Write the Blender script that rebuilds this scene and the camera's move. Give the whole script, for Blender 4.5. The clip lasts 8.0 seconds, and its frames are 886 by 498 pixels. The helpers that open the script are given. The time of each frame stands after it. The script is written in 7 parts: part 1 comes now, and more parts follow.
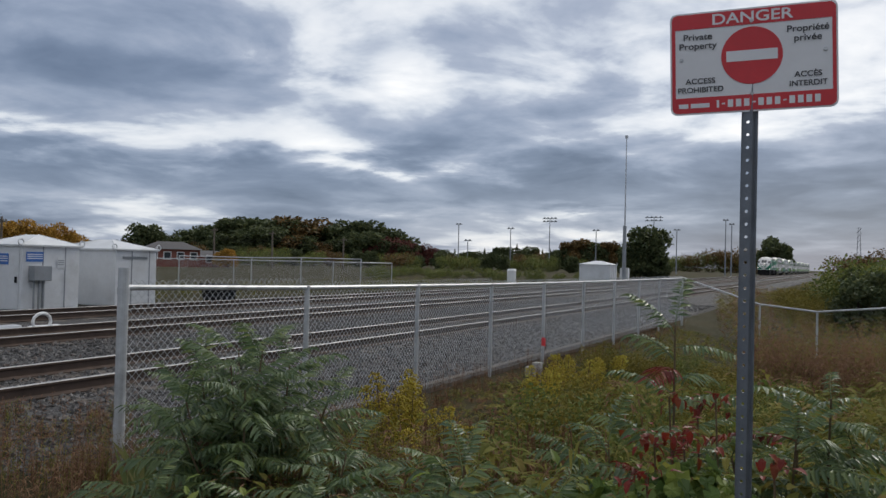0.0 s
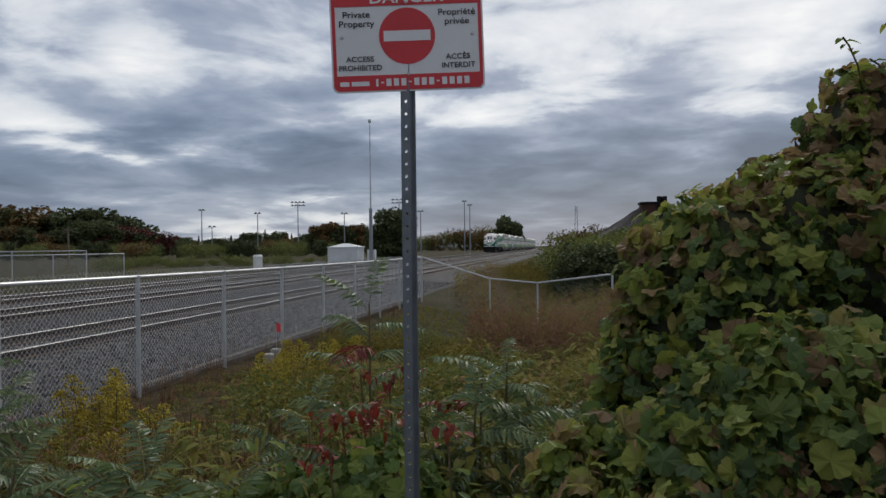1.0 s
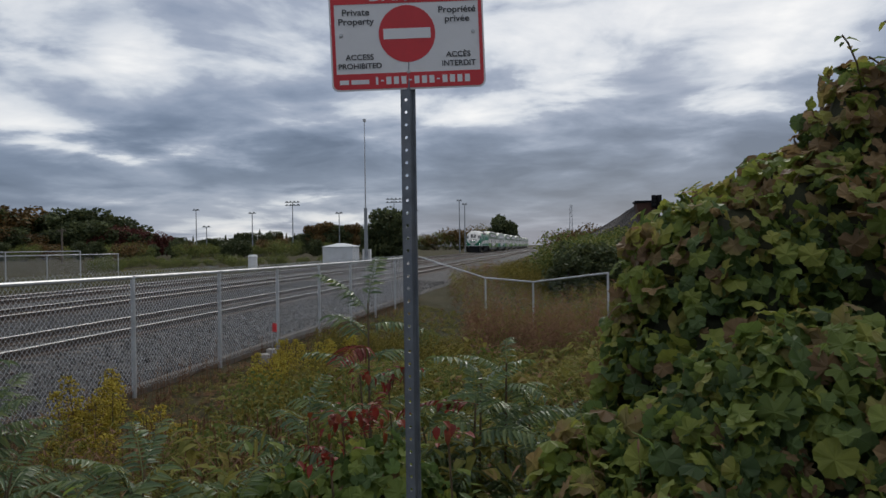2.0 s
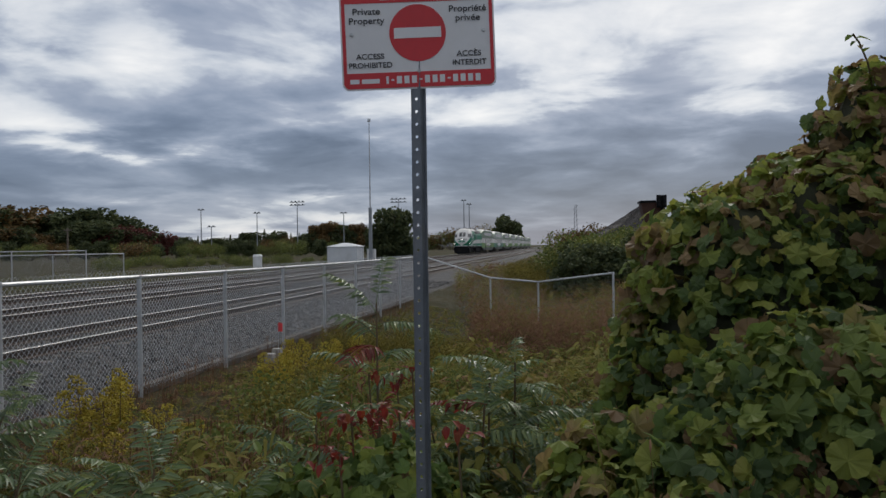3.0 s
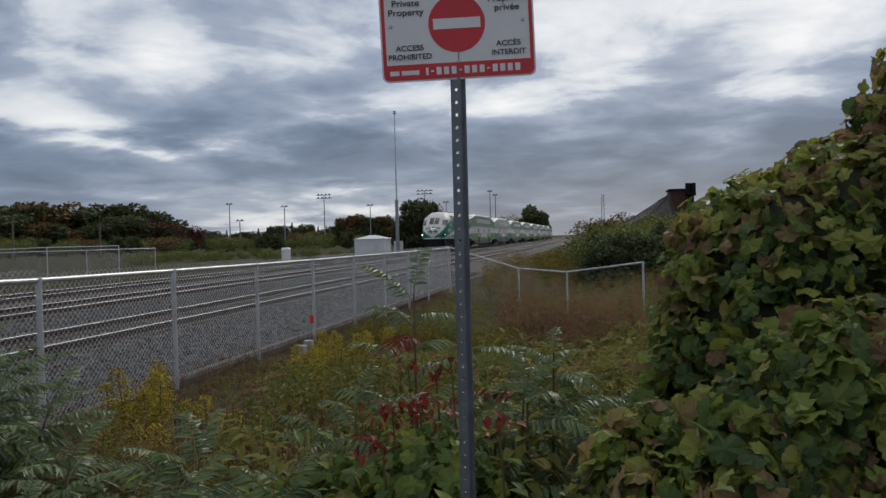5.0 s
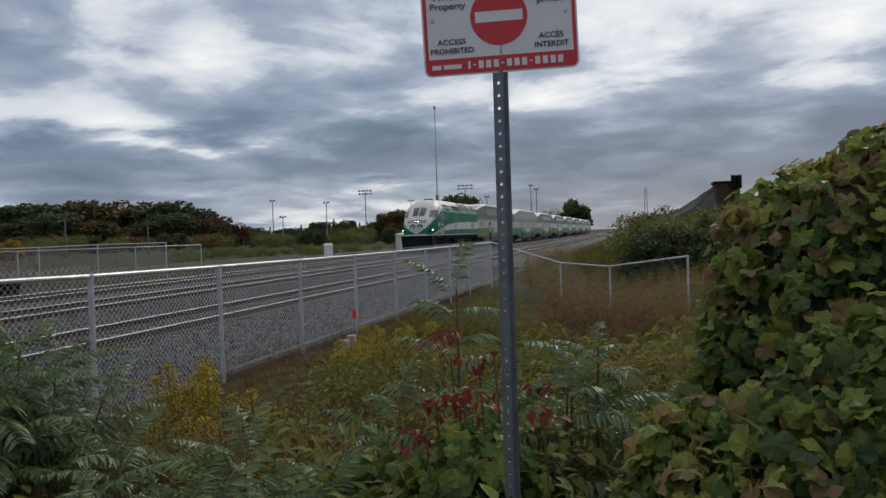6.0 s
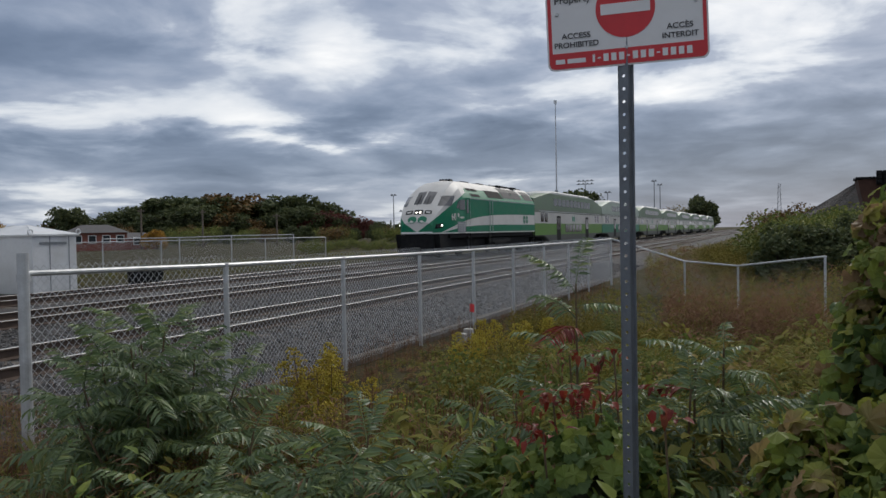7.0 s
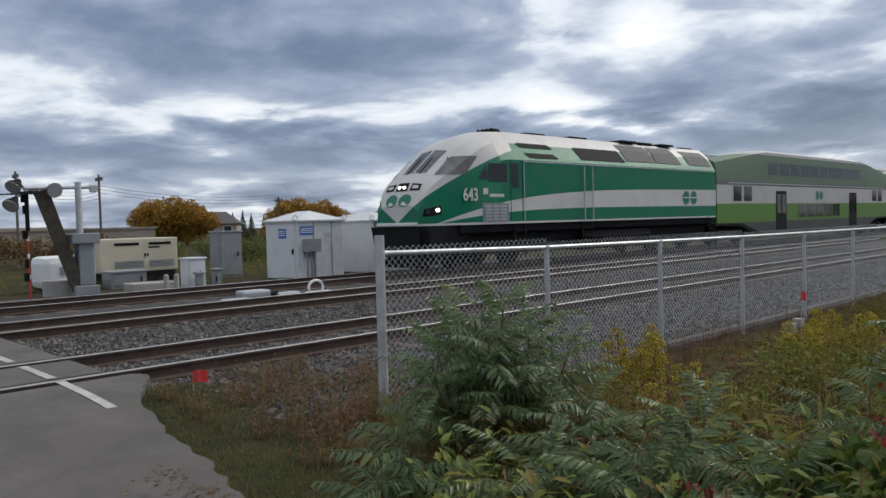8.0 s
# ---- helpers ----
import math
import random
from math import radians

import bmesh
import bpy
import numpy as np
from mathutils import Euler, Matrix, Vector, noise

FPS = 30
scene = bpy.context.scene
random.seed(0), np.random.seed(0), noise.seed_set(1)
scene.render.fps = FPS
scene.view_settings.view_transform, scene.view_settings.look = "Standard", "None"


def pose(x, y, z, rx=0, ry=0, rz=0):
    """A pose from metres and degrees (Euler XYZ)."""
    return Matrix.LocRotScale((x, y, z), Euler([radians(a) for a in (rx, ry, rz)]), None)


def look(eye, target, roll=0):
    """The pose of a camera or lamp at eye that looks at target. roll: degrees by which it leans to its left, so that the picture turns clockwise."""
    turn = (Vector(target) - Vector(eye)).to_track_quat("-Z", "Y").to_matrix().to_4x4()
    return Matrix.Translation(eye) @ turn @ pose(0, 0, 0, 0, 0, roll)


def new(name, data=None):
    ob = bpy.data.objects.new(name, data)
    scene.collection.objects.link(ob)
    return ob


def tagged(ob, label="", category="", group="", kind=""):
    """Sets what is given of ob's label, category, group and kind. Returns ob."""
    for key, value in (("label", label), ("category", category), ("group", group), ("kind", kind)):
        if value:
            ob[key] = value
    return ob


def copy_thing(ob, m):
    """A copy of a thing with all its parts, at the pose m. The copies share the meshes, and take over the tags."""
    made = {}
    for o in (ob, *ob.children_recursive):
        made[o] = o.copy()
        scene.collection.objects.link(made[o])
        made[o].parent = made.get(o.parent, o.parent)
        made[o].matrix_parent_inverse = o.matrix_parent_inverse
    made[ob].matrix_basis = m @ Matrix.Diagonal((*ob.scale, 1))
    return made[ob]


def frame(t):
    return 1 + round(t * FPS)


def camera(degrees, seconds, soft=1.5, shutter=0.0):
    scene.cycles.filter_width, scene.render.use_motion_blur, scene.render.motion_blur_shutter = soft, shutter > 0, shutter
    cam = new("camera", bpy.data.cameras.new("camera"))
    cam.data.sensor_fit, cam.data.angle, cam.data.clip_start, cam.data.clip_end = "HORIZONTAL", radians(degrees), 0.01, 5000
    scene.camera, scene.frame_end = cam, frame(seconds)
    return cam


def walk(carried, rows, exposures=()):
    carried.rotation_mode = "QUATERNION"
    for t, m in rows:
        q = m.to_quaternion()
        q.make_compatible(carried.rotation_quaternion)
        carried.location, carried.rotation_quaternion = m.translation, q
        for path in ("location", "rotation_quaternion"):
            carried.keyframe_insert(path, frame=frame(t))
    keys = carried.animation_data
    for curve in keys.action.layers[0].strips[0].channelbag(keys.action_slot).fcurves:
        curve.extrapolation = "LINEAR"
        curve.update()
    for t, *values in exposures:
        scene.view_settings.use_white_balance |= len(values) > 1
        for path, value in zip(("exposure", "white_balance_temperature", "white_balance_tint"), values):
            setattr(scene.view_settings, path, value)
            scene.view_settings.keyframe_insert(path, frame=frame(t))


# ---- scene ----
cam = camera(60.4, 8.0)
PATH = [
    (0.0, 0.000, 0.000, 1.700, 27.93, 0.93, -1.42),
    (0.5, 0.182, 0.107, 1.693, 12.82, 0.00, 0.08),
    (1.0, 0.213, 0.146, 1.694, 9.31, -0.17, 0.66),
    (1.5, 0.204, 0.156, 1.694, 8.85, -0.21, 0.88),
    (3.0, 0.175, 0.159, 1.693, 9.26, -0.23, 0.79),
    (3.5, 0.162, 0.161, 1.694, 9.29, -0.17, 1.08),
    (4.0, 0.147, 0.152, 1.692, 9.81, -0.19, 1.11),
    (4.5, 0.138, 0.145, 1.692, 10.56, -0.59, 1.27),
    (6.0, 0.125, 0.144, 1.689, 14.31, -1.13, 1.82),
    (6.5, 0.124, 0.136, 1.688, 17.88, -1.25, 1.83),
    (7.0, 0.124, 0.123, 1.686, 23.18, -1.28, 1.07),
    (7.5, 0.133, 0.087, 1.684, 31.23, -1.46, 1.53),
    (8.0, 0.113, -0.069, 1.685, 45.98, -1.99, 1.56),
]
walk(cam, [(t, pose(x, y, z, 90 + pitch, roll, yaw)) for t, x, y, z, yaw, pitch, roll in PATH],
     [(0.0, 0.17), (0.5, 0.02), (1.0, -0.03), (4.5, -0.03), (6.0, -0.01), (6.5, 0.03), (7.0, 0.10), (7.5, 0.22), (8.0, 0.30)])

# ---------------------------------------------------------------- node helpers
def mat(name):
    m = bpy.data.materials.new(name)
    m.use_nodes = True
    nt = m.node_tree
    return m, nt, nt.nodes["Principled BSDF"]


def nd(nt, kind, **inputs):
    n = nt.nodes.new(kind)
    for k, v in inputs.items():
        k = k.replace("_", " ")
        sock = n.inputs[int(k[1:])] if k[0] == "i" and k[1:].isdigit() else n.inputs[k]
        if isinstance(v, bpy.types.NodeSocket):
            nt.links.new(v, sock)
        else:
            sock.default_value = v
    return n


def calc(nt, op, a, b=0.0, c=0.0):
    n = nt.nodes.new("ShaderNodeMath")
    n.operation = op
    for i, v in enumerate((a, b, c)):
        if isinstance(v, bpy.types.NodeSocket):
            nt.links.new(v, n.inputs[i])
        else:
            n.inputs[i].default_value = v
    return n.outputs[0]


def ramp(nt, fac, stops, ease="LINEAR"):
    n = nt.nodes.new("ShaderNodeValToRGB")
    cr = n.color_ramp
    cr.interpolation = ease
    while len(cr.elements) < len(stops):
        cr.elements.new(0.5)
    for e, (p, col) in zip(cr.elements, stops):
        e.position, e.color = p, (*col, 1) if len(col) == 3 else col
    nt.links.new(fac, n.inputs[0])
    return n.outputs[0]


def blend(nt, fac, a, b, mode="MIX"):
    n = nt.nodes.new("ShaderNodeMix")
    n.data_type, n.blend_type = "RGBA", mode
    for sock, v in ((n.inputs[0], fac), (n.inputs[6], a), (n.inputs[7], b)):
        if isinstance(v, bpy.types.NodeSocket):
            nt.links.new(v, sock)
        else:
            sock.default_value = v if not isinstance(v, tuple) or len(v) == 4 else (*v, 1)
    return n.outputs[2]


def noise_of(nt, scale, detail=4, vec=None, rough=0.55):
    n = nd(nt, "ShaderNodeTexNoise", Scale=scale, Detail=detail, Roughness=rough)
    if vec is not None:
        nt.links.new(vec, n.inputs["Vector"])
    return n.outputs["Fac"]


def coords(nt, kind="Object"):
    return nt.nodes.new("ShaderNodeTexCoord").outputs[kind]


def bump(nt, bsdf, height, strength=0.3, distance=0.02):
    b = nd(nt, "ShaderNodeBump", Strength=strength, Distance=distance, Height=height)
    nt.links.new(b.outputs[0], bsdf.inputs["Normal"])


# ---------------------------------------------------------------- sky and sun
SUN_AZ, SUN_EL = 9.0, 34.0        # degrees clockwise from +y, and above the horizon
sun_dir = Vector((math.sin(radians(SUN_AZ)) * math.cos(radians(SUN_EL)), math.cos(radians(SUN_AZ)) * math.cos(radians(SUN_EL)), math.sin(radians(SUN_EL))))


def make_world():
    w = bpy.data.worlds.new("sky")
    scene.world = w
    w.use_nodes = True
    nt = w.node_tree
    bg = nt.nodes["Background"]
    d = coords(nt, "Generated")
    sep = nd(nt, "ShaderNodeSeparateXYZ", Vector=d)
    up = calc(nt, "MAXIMUM", sep.outputs[2], 0.0)
    # a flat cloud deck, seen in perspective: long streaks low down, broad heaps higher up
    deck = nt.nodes.new("ShaderNodeCombineXYZ")
    lift = calc(nt, "ADD", up, 0.15)
    nt.links.new(calc(nt, "DIVIDE", sep.outputs[0], lift), deck.inputs[0])
    nt.links.new(calc(nt, "DIVIDE", sep.outputs[1], lift), deck.inputs[1])
    n0 = nd(nt, "ShaderNodeMapping", Vector=deck.outputs[0], Location=(4.3, 1.9, 0.0))
    broad = nd(nt, "ShaderNodeTexNoise", Vector=n0.outputs[0], Scale=1.15, Detail=9.0, Roughness=0.52, Distortion=0.3).outputs["Fac"]
    n2 = nd(nt, "ShaderNodeMapping", Vector=deck.outputs[0], Location=(8.1, 2.7, 3.0))
    fine = nd(nt, "ShaderNodeTexNoise", Vector=n2.outputs[0], Scale=2.1, Detail=10.0, Roughness=0.53, Distortion=0.3).outputs["Fac"]
    f = calc(nt, "ADD", calc(nt, "MULTIPLY", broad, 0.6), calc(nt, "MULTIPLY", fine, 0.4))
    f = calc(nt, "ADD", calc(nt, "MULTIPLY", calc(nt, "SUBTRACT", f, 0.5), 1.4), 0.49)
    f = calc(nt, "ADD", f, calc(nt, "MULTIPLY", calc(nt, "POWER", up, 2.0), 0.24))
    # cloud masses by compass and height, with ragged outlines: bright breaks above, dark banks below
    course = calc(nt, "MULTIPLY", calc(nt, "ARCTAN2", calc(nt, "MULTIPLY", sep.outputs[0], -1.0), sep.outputs[1]), 57.296)
    height = calc(nt, "MULTIPLY", calc(nt, "ARCSINE", sep.outputs[2]), 57.296)
    course = calc(nt, "ADD", course, calc(nt, "MULTIPLY", calc(nt, "SUBTRACT", broad, 0.5), 26.0))
    height = calc(nt, "ADD", height, calc(nt, "MULTIPLY", calc(nt, "SUBTRACT", fine, 0.5), 5.0))
    for b, e, wide, tall, amount in ((-2, 21, 22, 8, 0.25), (-1, 10.5, 6, 2.4, -0.10), (-8, 5.0, 17, 4.0, -0.24), (14, 3.4, 9, 2.2, -0.09), (-10, 10.2, 7, 1.1, 0.10), (37, 8.6, 8, 1.3, 0.17), (62, 8.4, 7, 1.2, 0.13),
                                     (44, 5.9, 30, 1.4, -0.13), (21, 6.4, 7, 1.6, -0.11), (19.5, 4.3, 2.6, 0.7, 0.13), (23, 1.6, 7, 1.3, 0.17), (60, 2.6, 16, 1.6, 0.06), (46, 12.6, 12, 1.6, -0.09),
                                     (34, 13.8, 4, 1.2, 0.14), (17, 14.5, 6, 3.5, 0.05), (60, 18, 25, 4, 0.04)):
        du = calc(nt, "POWER", calc(nt, "ABSOLUTE", calc(nt, "DIVIDE", calc(nt, "SUBTRACT", course, b), wide)), 2.0)
        dv = calc(nt, "POWER", calc(nt, "ABSOLUTE", calc(nt, "DIVIDE", calc(nt, "SUBTRACT", height, e), tall)), 2.0)
        mass = calc(nt, "EXPONENT", calc(nt, "MULTIPLY", calc(nt, "ADD", du, dv), -1.0))
        f = calc(nt, "ADD", f, calc(nt, "MULTIPLY", mass, amount))
    cloud = ramp(nt, f, [(0.22, (0.10, 0.14, 0.22)), (0.38, (0.175, 0.225, 0.325)), (0.47, (0.265, 0.32, 0.43)), (0.54, (0.365, 0.415, 0.52)), (0.575, (0.515, 0.565, 0.65)), (0.62, (0.69, 0.725, 0.78)), (0.76, (0.96, 0.96, 0.96))])
    haze = calc(nt, "POWER", calc(nt, "SUBTRACT", 1.0, up), 22.0)
    cloud = blend(nt, calc(nt, "MULTIPLY", haze, 0.22), cloud, (0.33, 0.37, 0.44))
    sky = nt.nodes.new("ShaderNodeTexSky")
    sky.sky_type, sky.sun_disc = "NISHITA", False
    sky.sun_elevation, sky.sun_rotation = radians(SUN_EL), radians(SUN_AZ)
    dim = blend(nt, 1.0, sky.outputs[0], (0.08, 0.08, 0.08), "MULTIPLY")
    nt.links.new(blend(nt, 0.9, dim, cloud), bg.inputs[0])
    bg.inputs[1].default_value = 1.0
    sun = new("sun", bpy.data.lights.new("sun", "SUN"))
    sun.data.energy, sun.data.angle, sun.data.color = 1.3, radians(12), (1.0, 0.95, 0.87)
    sun.matrix_world = look(sun_dir * 50, (0, 0, 0))


make_world()


# ---------------------------------------------------------------- materials
def plain(name, col, rough=0.6, metal=0.0, var=0.25, scale=6.0, bumps=0.15, dirt=None, dirt_amount=0.5):
    """Painted, cast or metal surface: two scales of variation, stains and a fine relief."""
    m, nt, p = mat(name)
    c = coords(nt)
    a = noise_of(nt, scale, 5, c)
    b = noise_of(nt, scale * 9, 3, c)
    k = calc(nt, "ADD", calc(nt, "MULTIPLY", a, 0.7), calc(nt, "MULTIPLY", b, 0.3))
    lo, hi = [x * (1 - var) for x in col], [min(1, x * (1 + var)) for x in col]
    colour = ramp(nt, k, [(0.3, lo), (0.7, hi)])
    if dirt:
        s = noise_of(nt, scale * 0.35, 6, c, 0.7)
        colour = blend(nt, calc(nt, "MULTIPLY", ramp(nt, s, [(0.52, (0, 0, 0)), (0.72, (1, 1, 1))]), dirt_amount), colour, dirt)
    nt.links.new(colour, p.inputs["Base Color"])
    p.inputs["Metallic"].default_value = metal
    nt.links.new(calc(nt, "ADD", calc(nt, "MULTIPLY", b, 0.25), rough - 0.12), p.inputs["Roughness"])
    bump(nt, p, b, bumps, 0.004)
    return m


def leaf_mat(name, stops, rough=0.55, through_light=0.4, gain=1.55, gloss=0.3):
    """Leaves: every leaf its own tone, with veins of noise and some light let through."""
    m, nt, p = mat(name)
    g = nt.nodes.new("ShaderNodeNewGeometry")
    obi = nt.nodes.new("ShaderNodeObjectInfo")
    c = coords(nt)
    r = calc(nt, "FRACT", calc(nt, "ADD", g.outputs["Random Per Island"], obi.outputs["Random"]))
    patch = noise_of(nt, 1.3, 3, c)
    f = calc(nt, "ADD", calc(nt, "MULTIPLY", r, 0.62), calc(nt, "MULTIPLY", calc(nt, "SUBTRACT", patch, 0.31), 1.0))
    col = ramp(nt, f, [(q, tuple(min(0.6, v * gain * w) for v, w in zip(c3, (1.10, 1.0, 0.88)))) for q, c3 in stops])
    spot = noise_of(nt, 55, 3, c)
    col = blend(nt, calc(nt, "MULTIPLY", spot, 0.30), col, (0.05, 0.06, 0.02))
    nt.links.new(col, p.inputs["Base Color"])
    p.inputs["Roughness"].default_value = rough
    p.inputs["Specular IOR Level"].default_value = gloss
    bump(nt, p, spot, 0.4, 0.004)
    t = nd(nt, "ShaderNodeBsdfTranslucent", Color=col)
    mix = nd(nt, "ShaderNodeMixShader", i0=through_light)
    nt.links.new(p.outputs[0], mix.inputs[1])
    nt.links.new(t.outputs[0], mix.inputs[2])
    nt.links.new(mix.outputs[0], nt.nodes["Material Output"].inputs[0])
    return m


def ground_mat():
    """Soil, dead grass and moss, with gravel showing near the tracks."""
    m, nt, p = mat("field_soil")
    c = coords(nt)
    a, b, e = noise_of(nt, 0.35, 6, c), noise_of(nt, 4.0, 6, c, 0.7), noise_of(nt, 60, 4, c)
    col = ramp(nt, calc(nt, "ADD", calc(nt, "MULTIPLY", a, 0.5), calc(nt, "MULTIPLY", b, 0.5)), [(0.34, (0.03, 0.035, 0.015)), (0.46, (0.05, 0.047, 0.02)), (0.56, (0.075, 0.06, 0.03)), (0.7, (0.055, 0.065, 0.022))])
    col = blend(nt, calc(nt, "MULTIPLY", e, 0.5), col, (0.02, 0.018, 0.012))
    nt.links.new(col, p.inputs["Base Color"])
    p.inputs["Roughness"].default_value = 0.95
    p.inputs["Specular IOR Level"].default_value = 0.08
    bump(nt, p, calc(nt, "ADD", b, calc(nt, "MULTIPLY", e, 0.5)), 0.8, 0.05)
    return m


def ballast_mat(name="crushed_stone", lo=(0.028, 0.027, 0.027), hi=(0.155, 0.147, 0.144)):
    m, nt, p = mat(name)
    c = coords(nt)
    v = nd(nt, "ShaderNodeTexVoronoi", Vector=c, Scale=22.0)
    v2 = nd(nt, "ShaderNodeTexVoronoi", Vector=c, Scale=55.0)
    tone = nd(nt, "ShaderNodeSeparateColor", Color=v.outputs["Color"])
    a = noise_of(nt, 0.6, 4, c)
    k = calc(nt, "ADD", calc(nt, "MULTIPLY", tone.outputs[0], 0.6), calc(nt, "MULTIPLY", a, 0.4))
    col = ramp(nt, k, [(0.15, lo), (0.5, [0.5 * (x + y) for x, y in zip(lo, hi)]), (0.85, hi)])
    rust = noise_of(nt, 0.9, 5, c)
    col = blend(nt, calc(nt, "MULTIPLY", ramp(nt, rust, [(0.5, (0, 0, 0)), (0.75, (1, 1, 1))]), 0.4), col, (0.13, 0.085, 0.06))
    # shade in the gaps between stones, painted into the colour as near-black
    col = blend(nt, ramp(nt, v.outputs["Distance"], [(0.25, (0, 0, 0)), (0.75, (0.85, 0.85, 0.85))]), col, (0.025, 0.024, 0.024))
    nt.links.new(col, p.inputs["Base Color"])
    p.inputs["Roughness"].default_value = 0.85
    bump(nt, p, calc(nt, "SUBTRACT", 1.0, calc(nt, "ADD", v.outputs["Distance"], calc(nt, "MULTIPLY", v2.outputs["Distance"], 0.4))), 1.0, 0.05)
    return m


def asphalt_mat():
    m, nt, p = mat("worn_asphalt")
    c = coords(nt)
    a, e = noise_of(nt, 1.6, 8, c, 0.72), noise_of(nt, 140, 3, c)
    col = ramp(nt, calc(nt, "ADD", calc(nt, "MULTIPLY", a, 0.6), calc(nt, "MULTIPLY", e, 0.4)), [(0.30, (0.055, 0.050, 0.046)), (0.5, (0.096, 0.086, 0.077)), (0.70, (0.148, 0.137, 0.126))])
    nt.links.new(col, p.inputs["Base Color"])
    p.inputs["Roughness"].default_value = 0.85
    bump(nt, p, e, 0.5, 0.01)
    return m


M = {}
M["soil"] = ground_mat()
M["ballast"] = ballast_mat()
M["asphalt"] = asphalt_mat()
M["galv"] = plain("galvanised_steel", (0.50, 0.51, 0.52), 0.45, 0.45, 0.2, 8, 0.1, (0.25, 0.25, 0.25))
M["rail_side"] = plain("rusty_rail", (0.075, 0.05, 0.038), 0.75, 0.2, 0.35, 5, 0.4)
M["rail_top"] = plain("polished_rail_head", (0.36, 0.35, 0.34), 0.5, 0.7, 0.1, 4, 0.05)
M["tie"] = plain("old_tie_wood", (0.085, 0.07, 0.058), 0.9, 0, 0.45, 5, 0.8, (0.16, 0.14, 0.12))
M["post"] = plain("grey_steel_post", (0.15, 0.165, 0.185), 0.5, 0.55, 0.25, 14, 0.25, (0.24, 0.23, 0.21), 0.4)
M["sign_white"] = plain("sign_white", (0.66, 0.66, 0.67), 0.4, 0, 0.05, 5, 0.02, (0.5, 0.49, 0.47), 0.35)
M["sign_red"] = plain("sign_red", (0.52, 0.022, 0.03), 0.4, 0, 0.12, 5, 0.02)
M["sign_black"] = plain("sign_black", (0.03, 0.03, 0.035), 0.45)
M["hut_white"] = plain("white_painted_steel", (0.62, 0.63, 0.64), 0.5, 0, 0.1, 1.6, 0.05, (0.40, 0.39, 0.36), 0.5)
M["grey_steel"] = plain("grey_painted_steel", (0.25, 0.265, 0.28), 0.5, 0.1, 0.15, 2.5, 0.08, (0.17, 0.16, 0.15))
M["alu"] = plain("bare_aluminium", (0.5, 0.51, 0.52), 0.4, 0.7, 0.15, 3, 0.05)
M["black"] = plain("black_iron", (0.012, 0.012, 0.013), 0.75, 0.0, 0.4, 4, 0.3, (0.03, 0.027, 0.023))
M["black"].node_tree.nodes["Principled BSDF"].inputs["Specular IOR Level"].default_value = 0.15
M["creosote"] = plain("creosoted_timber", (0.055, 0.045, 0.034), 0.9, 0, 0.4, 7, 0.6)
M["radiator"] = plain("radiator_mesh", (0.05, 0.052, 0.055), 0.7, 0.1, 0.3, 12, 0.3)
M["concrete"] = plain("concrete", (0.34, 0.325, 0.30), 0.85, 0, 0.2, 3, 0.4, (0.2, 0.19, 0.17))
M["blue"] = plain("blue_sign", (0.03, 0.13, 0.42), 0.45)
M["cream"] = plain("cream_enamel", (0.55, 0.50, 0.38), 0.5, 0, 0.1, 2, 0.05, (0.4, 0.36, 0.28))
M["wood"] = plain("weathered_timber", (0.14, 0.115, 0.09), 0.9, 0, 0.4, 7, 0.6)
M["white"] = plain("white_paint", (0.74, 0.74, 0.73), 0.5, 0, 0.08, 4, 0.05, (0.5, 0.49, 0.46), 0.4)
M["worn_line"] = plain("worn_road_paint", (0.42, 0.40, 0.37), 0.8, 0, 0.25, 8, 0.3, (0.16, 0.15, 0.14), 0.9)
M["red"] = plain("red_paint", (0.5, 0.04, 0.03), 0.5)
M["pink"] = plain("pink_fluorescent_film", (0.75, 0.09, 0.10), 0.5)
M["rust"] = plain("rusted_plate", (0.07, 0.032, 0.022), 0.85, 0.2, 0.4, 1.5, 0.4, (0.07, 0.04, 0.03))
M["spoil"] = ballast_mat("dark_rubble", (0.02, 0.018, 0.017), (0.10, 0.085, 0.075))
M["brick"] = plain("red_brick", (0.20, 0.07, 0.05), 0.9, 0, 0.3, 2.0, 0.4)
M["tan"] = plain("tan_render", (0.36, 0.31, 0.25), 0.9, 0, 0.15, 0.8, 0.2)
M["roofing"] = plain("dark_shingle", (0.085, 0.08, 0.08), 0.9, 0, 0.3, 3, 0.4)
M["window"] = plain("dark_window", (0.03, 0.035, 0.04), 0.12, 0, 0.2, 2, 0.0)
M["bark"] = plain("bark", (0.07, 0.055, 0.042), 0.95, 0, 0.4, 9, 0.8)
M["stem"] = plain("green_brown_stem", (0.11, 0.075, 0.04), 0.8, 0, 0.4, 12, 0.4)
M["vine"] = leaf_mat("vine_leaf", [(0.1, (0.028, 0.052, 0.024)), (0.35, (0.055, 0.095, 0.03)), (0.55, (0.115, 0.16, 0.036)), (0.74, (0.18, 0.205, 0.045)), (0.84, (0.16, 0.125, 0.065)), (0.95, (0.13, 0.088, 0.06))], gain=1.62, through_light=0.48)
M["vine_green"] = leaf_mat("green_vine_leaf", [(0.1, (0.03, 0.058, 0.026)), (0.4, (0.06, 0.105, 0.034)), (0.7, (0.13, 0.18, 0.04)), (0.95, (0.2, 0.215, 0.055))], gain=1.7, through_light=0.48)
M["brown_leaf"] = leaf_mat("withered_leaf", [(0.2, (0.09, 0.058, 0.034)), (0.6, (0.145, 0.10, 0.052)), (0.95, (0.24, 0.175, 0.10))])
